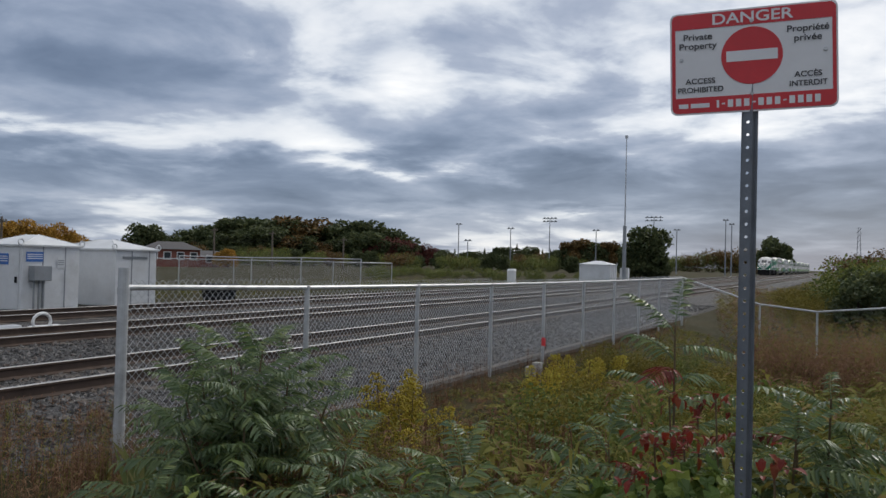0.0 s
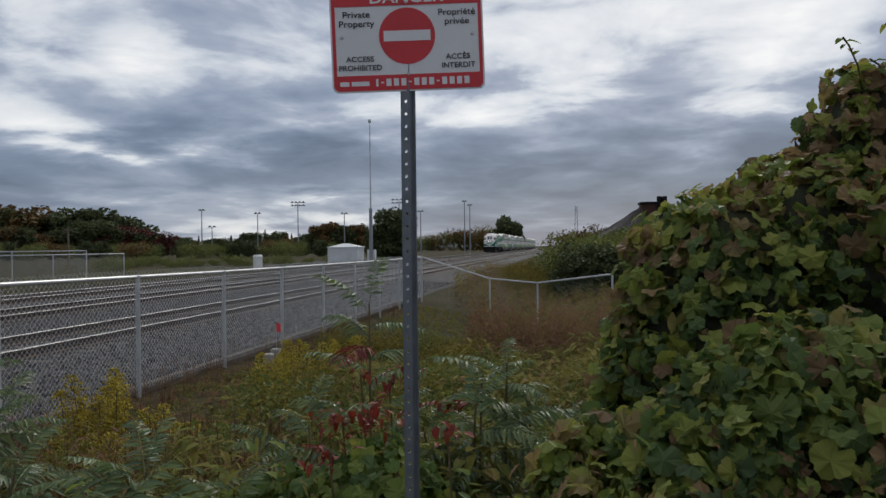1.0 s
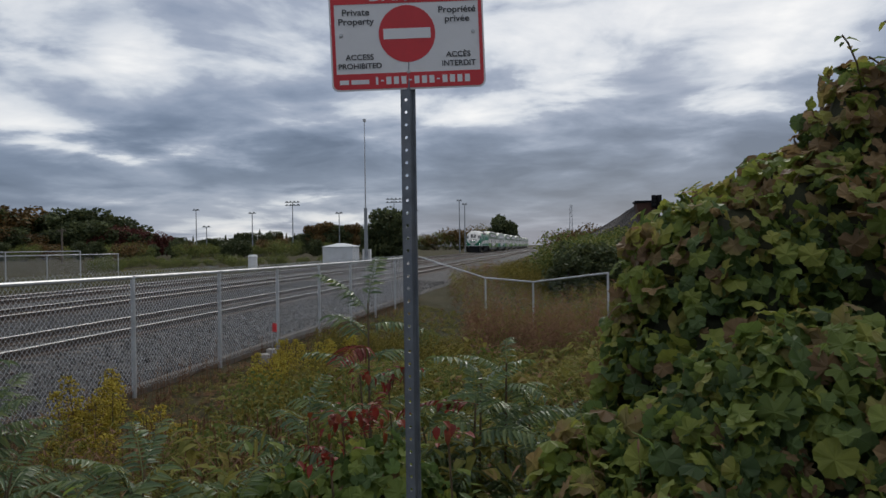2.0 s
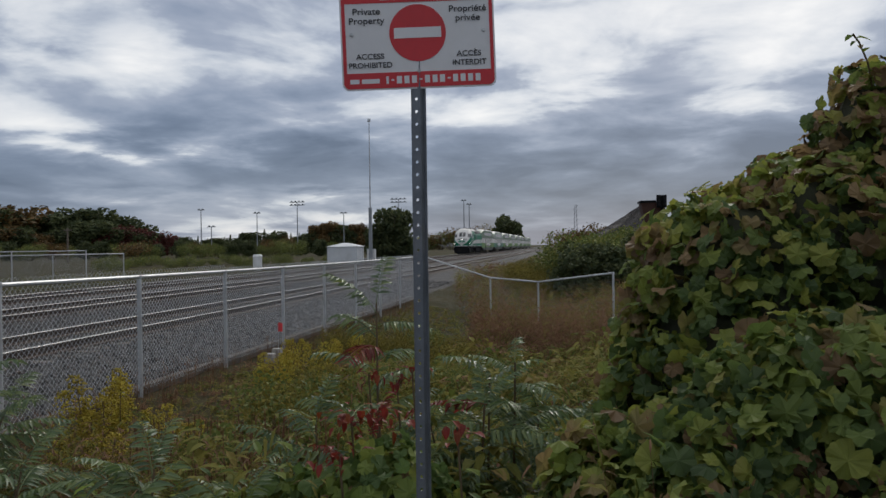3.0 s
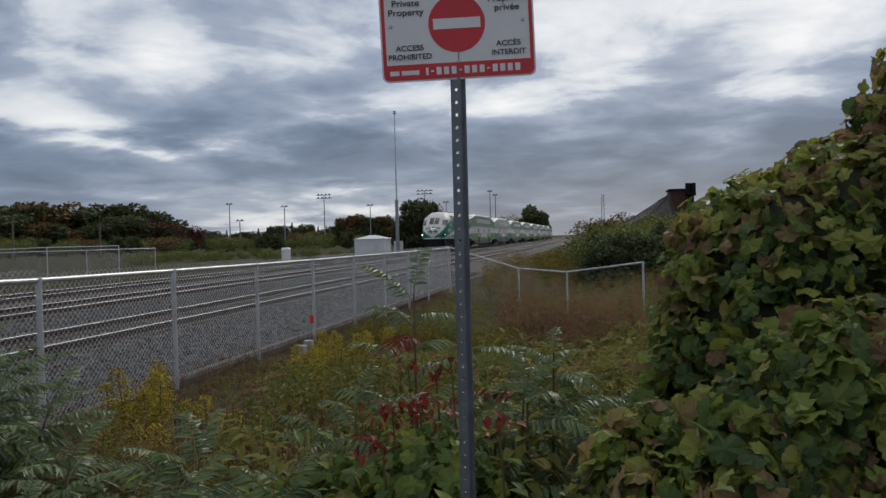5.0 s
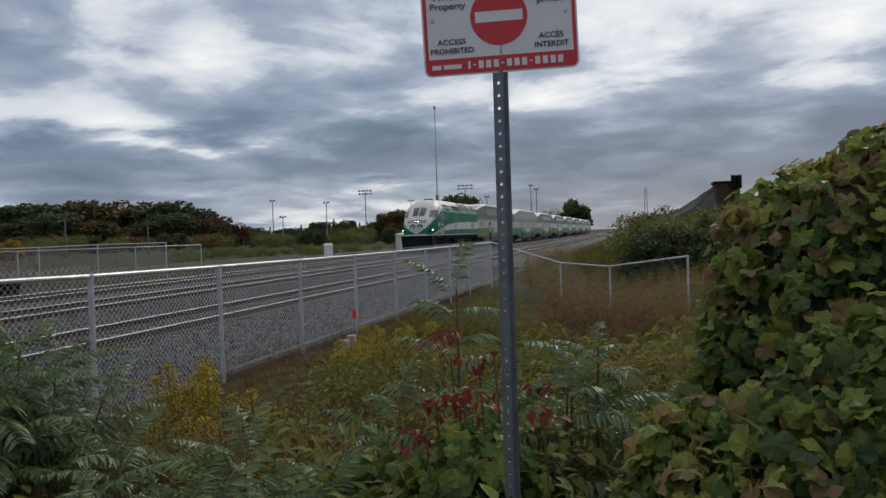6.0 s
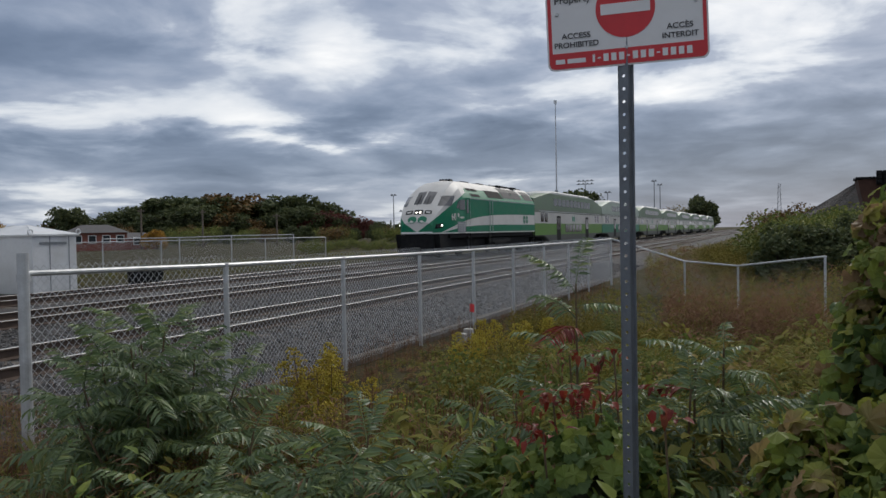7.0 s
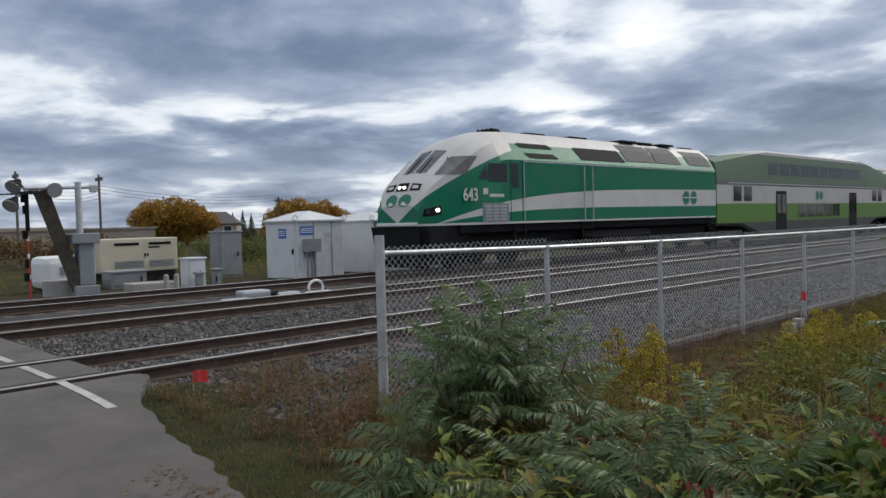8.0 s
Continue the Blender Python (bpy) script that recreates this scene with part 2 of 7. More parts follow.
M["sumac"] = leaf_mat("sumac_leaf", gain=1.8, gloss=0.55, stops=[(0.1, (0.038, 0.068, 0.036)), (0.45, (0.066, 0.108, 0.052)), (0.75, (0.105, 0.145, 0.058)), (0.95, (0.165, 0.18, 0.058))], rough=0.38)
M["sumac_red"] = leaf_mat("red_sumac_leaf", gain=0.72, rough=0.5, stops=[(0.2, (0.16, 0.018, 0.02)), (0.6, (0.30, 0.03, 0.03)), (0.95, (0.30, 0.09, 0.03))])
M["weed"] = leaf_mat("weed_leaf", [(0.1, (0.03, 0.05, 0.015)), (0.35, (0.06, 0.085, 0.022)), (0.55, (0.12, 0.12, 0.03)), (0.75, (0.13, 0.125, 0.04)), (0.95, (0.13, 0.085, 0.045))], 0.8, gloss=0.15, gain=1.9)
M["grass"] = leaf_mat("grass_blade", [(0.1, (0.035, 0.05, 0.02)), (0.45, (0.06, 0.08, 0.03)), (0.75, (0.10, 0.105, 0.045)), (0.95, (0.15, 0.125, 0.07))], 0.8, 0.3, gain=1.9)
M["dry"] = leaf_mat("dry_stalk", [(0.1, (0.06, 0.036, 0.026)), (0.5, (0.115, 0.066, 0.045)), (0.95, (0.16, 0.105, 0.07))], 0.9, gain=1.9)
M["rod"] = leaf_mat("goldenrod_bloom", [(0.1, (0.14, 0.12, 0.03)), (0.5, (0.28, 0.205, 0.04)), (0.95, (0.36, 0.27, 0.06))], 0.9, gloss=0.1, gain=2.25)
M["far_green"] = leaf_mat("far_dark_leaf", [(0.1, (0.018, 0.029, 0.016)), (0.5, (0.036, 0.05, 0.024)), (0.95, (0.065, 0.074, 0.03))], 0.7, 0.25, gain=2.0)
M["far_orange"] = leaf_mat("far_orange_leaf", [(0.1, (0.04, 0.03, 0.014)), (0.5, (0.085, 0.055, 0.021)), (0.95, (0.15, 0.085, 0.028))], 0.7, 0.15)
M["far_red"] = leaf_mat("far_red_leaf", [(0.1, (0.03, 0.01, 0.012)), (0.5, (0.075, 0.02, 0.022)), (0.95, (0.12, 0.04, 0.03))], 0.7, 0.15)
M["far_gold"] = leaf_mat("far_gold_leaf", [(0.1, (0.13, 0.075, 0.015)), (0.5, (0.25, 0.15, 0.025)), (0.95, (0.34, 0.22, 0.04))], 0.7, 0.2)
M["far_olive"] = leaf_mat("olive_bush_leaf", [(0.1, (0.05, 0.05, 0.014)), (0.5, (0.11, 0.10, 0.025)), (0.95, (0.17, 0.145, 0.035))], 0.8, 0.2, gloss=0.1)
M["far_bush"] = leaf_mat("far_bush_leaf", [(0.1, (0.035, 0.055, 0.018)), (0.5, (0.075, 0.10, 0.028)), (0.95, (0.14, 0.14, 0.038))], 0.7, 0.3, gain=1.8)


# ---------------------------------------------------------------- mesh helpers
def part(name, bm, material, parent=None, label="", smooth=False):
    """Links a bmesh as one mesh object."""
    me = bpy.data.meshes.new(name)
    bm.normal_update()
    bm.to_mesh(me)
    bm.free()
    if smooth:
        for f in me.polygons:
            f.use_smooth = True
        me.set_sharp_from_angle(angle=radians(25))
    for one in material if isinstance(material, list) else [material]:
        me.materials.append(one)
    ob = new(name, me)
    ob.parent = parent
    if label:
        ob["label"] = label
    return ob


def mesh_part(name, verts, faces, material, parent=None, label="", kind=""):
    me = bpy.data.meshes.new(name)
    me.from_pydata(verts, [], faces)
    me.materials.append(material)
    ob = new(name, me)
    ob.parent = parent
    return tagged(ob, label, kind=kind)


def thing(name, label, category, group="", at=None, kind=""):
    ob = new(name)
    ob.empty_display_size = 0.2
    if at is not None:
        ob.matrix_world = at
    return tagged(ob, label, category, group, kind)


def box(bm, x0, y0, z0, x1, y1, z1, bevel=0.0, m=None):
    r = bmesh.ops.create_cube(bm, size=1.0)["verts"]
    bmesh.ops.transform(bm, verts=r, matrix=Matrix.Translation(((x0 + x1) / 2, (y0 + y1) / 2, (z0 + z1) / 2)) @ Matrix.Diagonal((abs(x1 - x0), abs(y1 - y0), abs(z1 - z0), 1)))
    if bevel:
        es = list({e for v in r for e in v.link_edges})
        g = bmesh.ops.bevel(bm, geom=es, offset=bevel, segments=2, affect="EDGES", profile=0.6)
        r = list({v for f in g["faces"] for v in f.verts} | {v for v in r if v.is_valid})
    if m is not None:
        bmesh.ops.transform(bm, verts=r, matrix=m)
    return r


def rod(bm, a, b, r0, r1=None, seg=8, caps=True):
    """A tapered round bar from a to b."""
    a, b = Vector(a), Vector(b)
    d = b - a
    q = d.to_track_quat("Z", "Y").to_matrix().to_4x4()
    r = bmesh.ops.create_cone(bm, cap_ends=caps, segments=seg, radius1=r0, radius2=r0 if r1 is None else r1, depth=d.length)["verts"]
    bmesh.ops.transform(bm, verts=r, matrix=Matrix.Translation((a + b) / 2) @ q)
    return r


def tube(bm, pts, r, seg=6, closed=False, up=(0, 0, 1)):
    """One bent round bar through the points."""
    pts = [Vector(p) for p in pts]
    rings = []
    for i, p in enumerate(pts):
        a = pts[i - 1] if i or closed else p
        b = pts[(i + 1) % len(pts)] if i + 1 < len(pts) or closed else p
        d = (b - a).normalized()
        u = d.cross(Vector(up)).normalized()
        v = d.cross(u)
        rings.append([bm.verts.new(p + (u * math.cos(t) + v * math.sin(t)) * r) for t in (2 * math.pi * k / seg for k in range(seg))])
    for i in range(len(rings) if closed else len(rings) - 1):
        ra, rb = rings[i], rings[(i + 1) % len(rings)]
        for k in range(seg):
            bm.faces.new((ra[k], ra[(k + 1) % seg], rb[(k + 1) % seg], rb[k]))
    bmesh.ops.recalc_face_normals(bm, faces=bm.faces)


def prism(bm, poly, lo, hi, axis="y"):
    """Extrudes a closed polygon of (u, v) along an axis: y takes (x, z), x takes (y, z), z takes (x, y)."""
    def place(u, v, w):
        return {"y": (u, w, v), "x": (w, u, v), "z": (u, v, w)}[axis]
    a = [bm.verts.new(place(u, v, lo)) for u, v in poly]
    b = [bm.verts.new(place(u, v, hi)) for u, v in poly]
    n = len(poly)
    for i in range(n):
        bm.faces.new((a[i], a[(i + 1) % n], b[(i + 1) % n], b[i]))
    bm.faces.new(a[::-1])
    bm.faces.new(b)
    bmesh.ops.recalc_face_normals(bm, faces=bm.faces)
    return a + b


def smooth_step(a, b, x):
    t = min(1.0, max(0.0, (x - a) / (b - a)))
    return t * t * (3 - 2 * t)


def ground_z(x, y):
    """Height of the land: track bed, its shoulders, and a shallow ditch in the field."""
    bed = smooth_step(-24.5, -21.0, x) * (1 - smooth_step(-7.4, -5.6, x))
    z = -0.10 + 0.08 * bed
    if x > -6.5:
        dip = smooth_step(3.5, 21, y) * (1 - 0.6 * smooth_step(30, 60, y)) * math.exp(-((x + 0.6) / 3.4) ** 2)
        z += -0.70 * dip + 0.25 * smooth_step(3, 12, x) * smooth_step(8, 20, y)
    verge = smooth_step(-8.2, -7.4, x) * (1 - smooth_step(2.6, 4.6, y))
    return z + verge * (0.085 + 0.06 * smooth_step(-4.5, -7.5, x))


def bearing(deg, r, z=0.0):
    """A place r metres off, deg degrees left of the tracks' direction."""
    return Vector((-math.sin(radians(deg)) * r, math.cos(radians(deg)) * r, z))


RAIL_Z = 0.19
TRACKS = (-8.87, -13.65, -18.0)


# ---------------------------------------------------------------- land, road, tracks
def make_ground():
    """One sheet, fine near the camera and coarse to the horizon."""
    def steps(edges):
        out = []
        for a, b, s in edges:
            out += list(np.arange(a, b, s))
        return out + [edges[-1][1]]
    xs = steps([(-3000, -600, 400), (-600, -60, 60), (-60, -26, 4), (-26, -4, 0.55), (-4, 8, 0.5), (8, 40, 4), (40, 600, 70), (600, 3000, 400)])
    ys = steps([(-3000, -200, 400), (-200, -20, 30), (-20, 0, 2), (0, 34, 0.6), (34, 80, 3), (80, 600, 40), (600, 4000, 400)])
    rnd = random.Random(3)
    verts = [(x, y, ground_z(x, y) + (rnd.uniform(-0.03, 0.03) if 2.9 < y < 34 and x > -6 else 0)) for y in ys for x in xs]
    n = len(xs)
    faces = [(j * n + i, j * n + i + 1, (j + 1) * n + i + 1, (j + 1) * n + i) for j in range(len(ys) - 1) for i in range(n - 1)]
    ob = mesh_part("ground", verts, faces, M["soil"])
    tagged(ob, "brown soil and dead grass beside the tracks", "ground", kind="structure")


def make_ballast():
    """The crushed-stone bed: a raised strip with sloped shoulders, and loose stones on it."""
    prof = [(-23.2, -0.10), (-21.2, 0.015), (-6.9, 0.015), (-5.5, -0.075), (-5.3, -0.2), (-23.2, -0.2)]
    bm = bmesh.new()
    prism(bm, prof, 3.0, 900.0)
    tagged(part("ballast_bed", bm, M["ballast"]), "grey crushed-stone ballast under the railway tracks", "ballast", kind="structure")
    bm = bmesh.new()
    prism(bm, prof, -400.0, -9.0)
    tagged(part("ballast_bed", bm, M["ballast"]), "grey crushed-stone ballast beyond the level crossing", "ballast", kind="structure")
    rnd = random.Random(11)
    base = np.array([(1, 0, 0), (-1, 0, 0), (0, 1, 0), (0, -1, 0), (0, 0, 1), (0, 0, -0.6)])
    tri = [(0, 2, 4), (2, 1, 4), (1, 3, 4), (3, 0, 4), (2, 0, 5), (1, 2, 5), (3, 1, 5), (0, 3, 5)]
    verts, faces = [], []
    for i in range(26000):
        y = 3.1 + 34 * rnd.random() ** 1.7
        x = rnd.uniform(-15.5, -5.35)
        if any(abs(x - c - s * 0.7175) < 0.085 for c in TRACKS for s in (-1, 1)):
            continue
        z = 0.015 if x < -6.9 else 0.015 - 0.09 * (x + 6.9) / 1.4
        s = rnd.uniform(0.018, 0.05)
        q = Euler((rnd.uniform(0, 6), rnd.uniform(0, 6), rnd.uniform(0, 6))).to_matrix()
        k = len(verts)
        for b in base:
            w = q @ Vector(b * s * rnd.uniform(0.7, 1.25))
            verts.append((x + w.x, y + w.y, z + 0.008 + w.z))
        faces += [(a + k, b + k, c + k) for a, b, c in tri]
    m, nt, p = mat("loose_stone")
    g = nt.nodes.new("ShaderNodeNewGeometry")
    col = ramp(nt, g.outputs["Random Per Island"], [(0, (0.04, 0.038, 0.037)), (0.5, (0.095, 0.09, 0.087)), (0.8, (0.18, 0.171, 0.165)), (1, (0.10, 0.072, 0.058))])
    nt.links.new(col, p.inputs["Base Color"])
    p.inputs["Roughness"].default_value = 0.85
    bump(nt, p, noise_of(nt, 60, 3, coords(nt)), 0.5, 0.01)
    ob = mesh_part("loose_ballast_stones", verts, faces, m)
    tagged(ob, "loose grey and rust-stained ballast stones", "stones", kind="stuff")


def rail_profile(c):
    half = [(0.070, 0.0), (0.070, 0.012), (0.012, 0.035), (0.009, 0.12), (0.034, 0.132), (0.036, 0.158)]
    pts = [(c + x, 0.025 + z) for x, z in half]
    return pts + [(2 * c - x, z) for x, z in pts[::-1]]


def make_track(cx, label):
    tr = thing("railway_track", label, "track", "railway tracks", kind="structure")
    for s in (-1, 1):
        c = cx + s * 0.7175
        bm = bmesh.new()
        prism(bm, rail_profile(c), -300.0, 1000.0)
        rail = part("rail", bm, M["rail_side"], tr, "rusty rail with a polished head")
        bm = bmesh.new()
        prism(bm, [(c - 0.034, 0.181), (c + 0.034, 0.181), (c + 0.027, 0.190), (c - 0.027, 0.190)], -300.0, 1000.0)
        part("railhead", bm, M["rail_top"], rail, "bright polished running surface")
    bm = bmesh.new()
    box(bm, cx - 1.3, -0.12, -0.14, cx + 1.3, 0.12, 0.024, 0.012)
    first = part("tie", bm, M["tie"], tr)
    first.location.y = 3.4
    rnd = random.Random(int(-cx * 10))
    for i in range(1, 130):
        o = new("tie", first.data)
        o.parent = tr
        o.location = (rnd.uniform(-0.04, 0.04), 3.4 + i * 0.55 + rnd.uniform(-0.03, 0.03), rnd.uniform(-0.006, 0.004))
        o.rotation_euler.z = radians(rnd.uniform(-1.2, 1.2))
    bm = bmesh.new()
    for i in range(130, 420):
        box(bm, cx - 1.3, 3.4 + i * 0.55 - 0.12, -0.1, cx + 1.3, 3.4 + i * 0.55 + 0.12, 0.022)
    for i in range(30):
        box(bm, cx - 1.3, -9.6 - i * 0.55 - 0.12, -0.1, cx + 1.3, -9.6 - i * 0.55 + 0.12, 0.022)
    tagged(part("far_ties", bm, M["tie"], tr), kind="stuff")


def make_road():
    """The paved level crossing beside which the camera stands."""
    bm = bmesh.new()
    rnd = random.Random(5)
    edge = [(6.0, 1.2), (2.0, 1.6), (-1.0, 1.75), (-3.0, 2.0), (-4.2, 2.27), (-4.9, 2.42), (-5.8, 2.5), (-6.7, 2.68), (-7.3, 2.95), (-7.75, 3.2), (-7.98, 3.12)]
    fine = []
    for (x0, y0), (x1, y1) in zip(edge, edge[1:]):
        for k in range(6):
            f = k / 6
            fine.append((x0 + (x1 - x0) * f, y0 + (y1 - y0) * f + rnd.uniform(-0.03, 0.03)))
    fine.append(edge[-1])

    def height(x):
        return 0.02 + 0.155 * smooth_step(-4.5, -7.9, x) if x > -8 else 0.18
    top = [bm.verts.new((x, y, height(x))) for x, y in fine]
    skirt = [bm.verts.new((x, y + 0.05, height(x) - 0.22)) for x, y in fine]
    far = [bm.verts.new((x, -9.0, height(x))) for x, y in fine]
    for i in range(len(fine) - 1):
        bm.faces.new((top[i], top[i + 1], far[i + 1], far[i]))
        bm.faces.new((top[i + 1], top[i], skirt[i], skirt[i + 1]))
    bm.faces.new((top[-1], far[-1], bm.verts.new((-7.98, -9, -0.1)), skirt[-1]))
    bmesh.ops.recalc_face_normals(bm, faces=bm.faces)
    tagged(part("road", bm, M["asphalt"]), "worn grey asphalt road leading over the level crossing", "road", kind="structure")
    bands = [(-9.42, -8.32), (-12.78, -9.75), (-14.22, -13.08), (-17.12, -14.53), (-18.57, -17.43), (-40, -18.88)]
    for a, b in bands:
        bm = bmesh.new()
        box(bm, a, -9.0, -0.1, b, 2.95, 0.183, 0.02)
        tagged(part("crossing_panel", bm, M["asphalt"]), "asphalt infill between the rails of the crossing", "pavement", kind="structure")
    bm = bmesh.new()
    for x0, x1 in ((-6.72, -8.08), (-8.34, -9.38), (-9.8, -12.6)):
        n = 6
        for k in range(n):
            xa, xb = x0 + (x1 - x0) * k / n, x0 + (x1 - x0) * (k + 1) / n
            bm.faces.new([bm.verts.new((x, y, height(x) + (0.006 if x > -8 else 0.009))) for x, y in ((xa, 2.38), (xa, 2.47), (xb, 2.47), (xb, 2.38))])
    bmesh.ops.recalc_face_normals(bm, faces=bm.faces)
    tagged(part("road_marking", bm, M["worn_line"]), "worn white edge line painted on the road", "road marking", kind="structure")


# ---------------------------------------------------------------- fences
def chain_link(bm_verts, faces, a, b, z0a, z0b, h, cell=0.072, wire=0.0027, spikes=True):
    """Zigzag wires of a woven fence between two plan points; every wire a three-sided bar."""
    a, b = Vector((*a, 0)), Vector((*b, 0))
    d = b - a
    length = d.length
    u = d / length
    step = cell / 2
    n = max(1, int(length / step))
    rows = int(h / (cell / 2)) + (1 if spikes else 0)
    side = Vector((-u.y, u.x, 0))
    for i in range(n):
        s0 = i * step
        prev = None
        for r in range(rows + 1):
            # each wire weaves from its own line to the next, where it meets its neighbour
            s = s0 + (step if (r + i) % 2 else 0.0)
            base = z0a + (z0b - z0a) * s / length
            p = a + u * s + Vector((0, 0, base + r * cell / 2)) + side * (0.003 if r % 2 else -0.003)
            if prev is not None:
                k = len(bm_verts)
                t = (p - prev).normalized()
                e1 = side
                e2 = t.cross(e1).normalized()
                for q in (prev, p):
                    for ang in (0, 2.094, 4.189):
                        bm_verts.append(tuple(q + (e1 * math.cos(ang) + e2 * math.sin(ang)) * wire))
                for j in range(3):
                    j2 = (j + 1) % 3
                    faces.append((k + j, k + j2, k + 3 + j2, k + 3 + j))
            prev = p


def make_fence(name, points, heights, label, end_tall=False, cell=0.072, wire=0.0027, spikes=True, rail_sag=None):
    """points: (x, y, ground z) of the posts; heights: post height above the ground."""
    f = thing(name, label, "fence")
    for i, ((x, y, z), h) in enumerate(zip(points, heights)):
        bm = bmesh.new()
        big = i == 0 and end_tall
        r = 0.044 if big else 0.029
        top = z + h + (0.16 if big else 0.015)
        rod(bm, (x, y, z - 0.35), (x, y, top), r, seg=14)
        if big:
            rod(bm, (x, y, z + h - 0.06), (x, y, z + h + 0.0), r + 0.006, seg=14)
            rod(bm, (x, y, z + 0.35), (x, y, z + 0.39), r + 0.005, seg=14)
        else:
            rod(bm, (x, y, top - 0.03), (x, y, top + 0.004), r + 0.005, seg=12)
        part("post", bm, M["galv"], f, "thick end post" if big else "", smooth=True)
    vs, fs = [], []
    for (p, h), (q, k) in zip(zip(points, heights), zip(points[1:], heights[1:])):
        bm = bmesh.new()
        rod(bm, (p[0], p[1], p[2] + h), (q[0], q[1], q[2] + k), 0.024, seg=10)
        part("top_rail", bm, M["galv"], f, "straight bright tube along the top", smooth=True)
        chain_link(vs, fs, p[:2], q[:2], p[2] + 0.01, q[2] + 0.01, 0.5 * (h + k) + (0.055 if spikes else -0.05), cell, wire, spikes)
    mesh_part("chain_link_mesh", vs, fs, M["galv"], f, "woven wire mesh", kind="stuff")
    return f


def make_fences():
    pts, hs = [], []
    for k in range(10):
        y = 4.24 + 2.34 * k + (0.97 if k == 9 else 0)
        pts.append((-5.17 + 0.0146 * (y - 4.24), y, -0.075))
        hs.append([1.50, 1.455, 1.435, 1.42, 1.41, 1.405, 1.40, 1.40, 1.40, 1.41][k])
    make_fence("chain_link_fence", pts, hs, "galvanised chain-link fence with a bright top rail along the tracks", True)
    bm = bmesh.new()
    box(bm, -5.30, 5.8, -0.2, -5.16, 26.2, -0.035, 0.02)
    tagged(part("timber_kerb", bm, M["wood"]), "dark timber kerb under the chain-link fence", "kerb")
    pts = [(-4.85, 26.35, -0.10), (-2.23, 24.1, -0.80), (-0.66, 22.2, -0.85), (1.33, 20.1, -0.52)]
    make_fence("chain_link_fence", pts, [1.45, 1.47, 1.47, 1.46], "galvanised chain-link fence dipping across the field", False, 0.085, 0.0006)
    pts = [(-29.0, 27.0, -0.1), (-27.6, 30.6, -0.1), (-25.6, 32.2, -0.1), (-23.4, 34.6, -0.1)]
    make_fence("chain_link_fence", pts, [1.75, 1.75, 1.8, 1.8], "chain-link enclosure fence beyond the tracks", False, 0.09, 0.0019, False)
    pts = [(-33, 22.0, -0.1), (-31.5, 26.0, -0.1), (-29.2, 31.0, -0.1), (-27.0, 37.0, -0.1), (-26.0, 42.0, -0.1)]
    make_fence("chain_link_fence", pts, [1.6] * 5, "old chain-link fence along the far side of the yard", False, 0.09, 0.0019, False)


# ---------------------------------------------------------------- danger sign
def text_part(words, size, at, material, parent, name="lettering", align="CENTER", width=1.0, bold=0.0):
    cu = bpy.data.curves.new("text", "FONT")
    cu.body, cu.size, cu.align_x, cu.align_y = words, size, align, "CENTER"
    cu.offset = bold
    cu.extrude = 0.0004
    ob = bpy.data.objects.new("text", cu)
    scene.collection.objects.link(ob)
    me = bpy.data.meshes.new_from_object(ob.evaluated_get(bpy.context.evaluated_depsgraph_get()))
    bpy.data.objects.remove(ob)
    me.materials.clear()
    me.materials.append(material)
    out = new(name, me)
    out.parent = parent
    out.matrix_local = at @ Matrix.Diagonal((width, 1, 1, 1))
    return out


def round_rect(w, h, r, n=5):
    pts = []
    for cx, cy, a0 in ((w / 2 - r, h / 2 - r, 0), (-w / 2 + r, h / 2 - r, 90), (-w / 2 + r, -h / 2 + r, 180), (w / 2 - r, -h / 2 + r, 270)):
        for k in range(n + 1):
            a = radians(a0 + 90 * k / n)
            pts.append((cx + r * math.cos(a), cy + r * math.sin(a)))
    return pts


def sheet(bm, pts, lo, hi):
    return prism(bm, pts, lo, hi, "z")


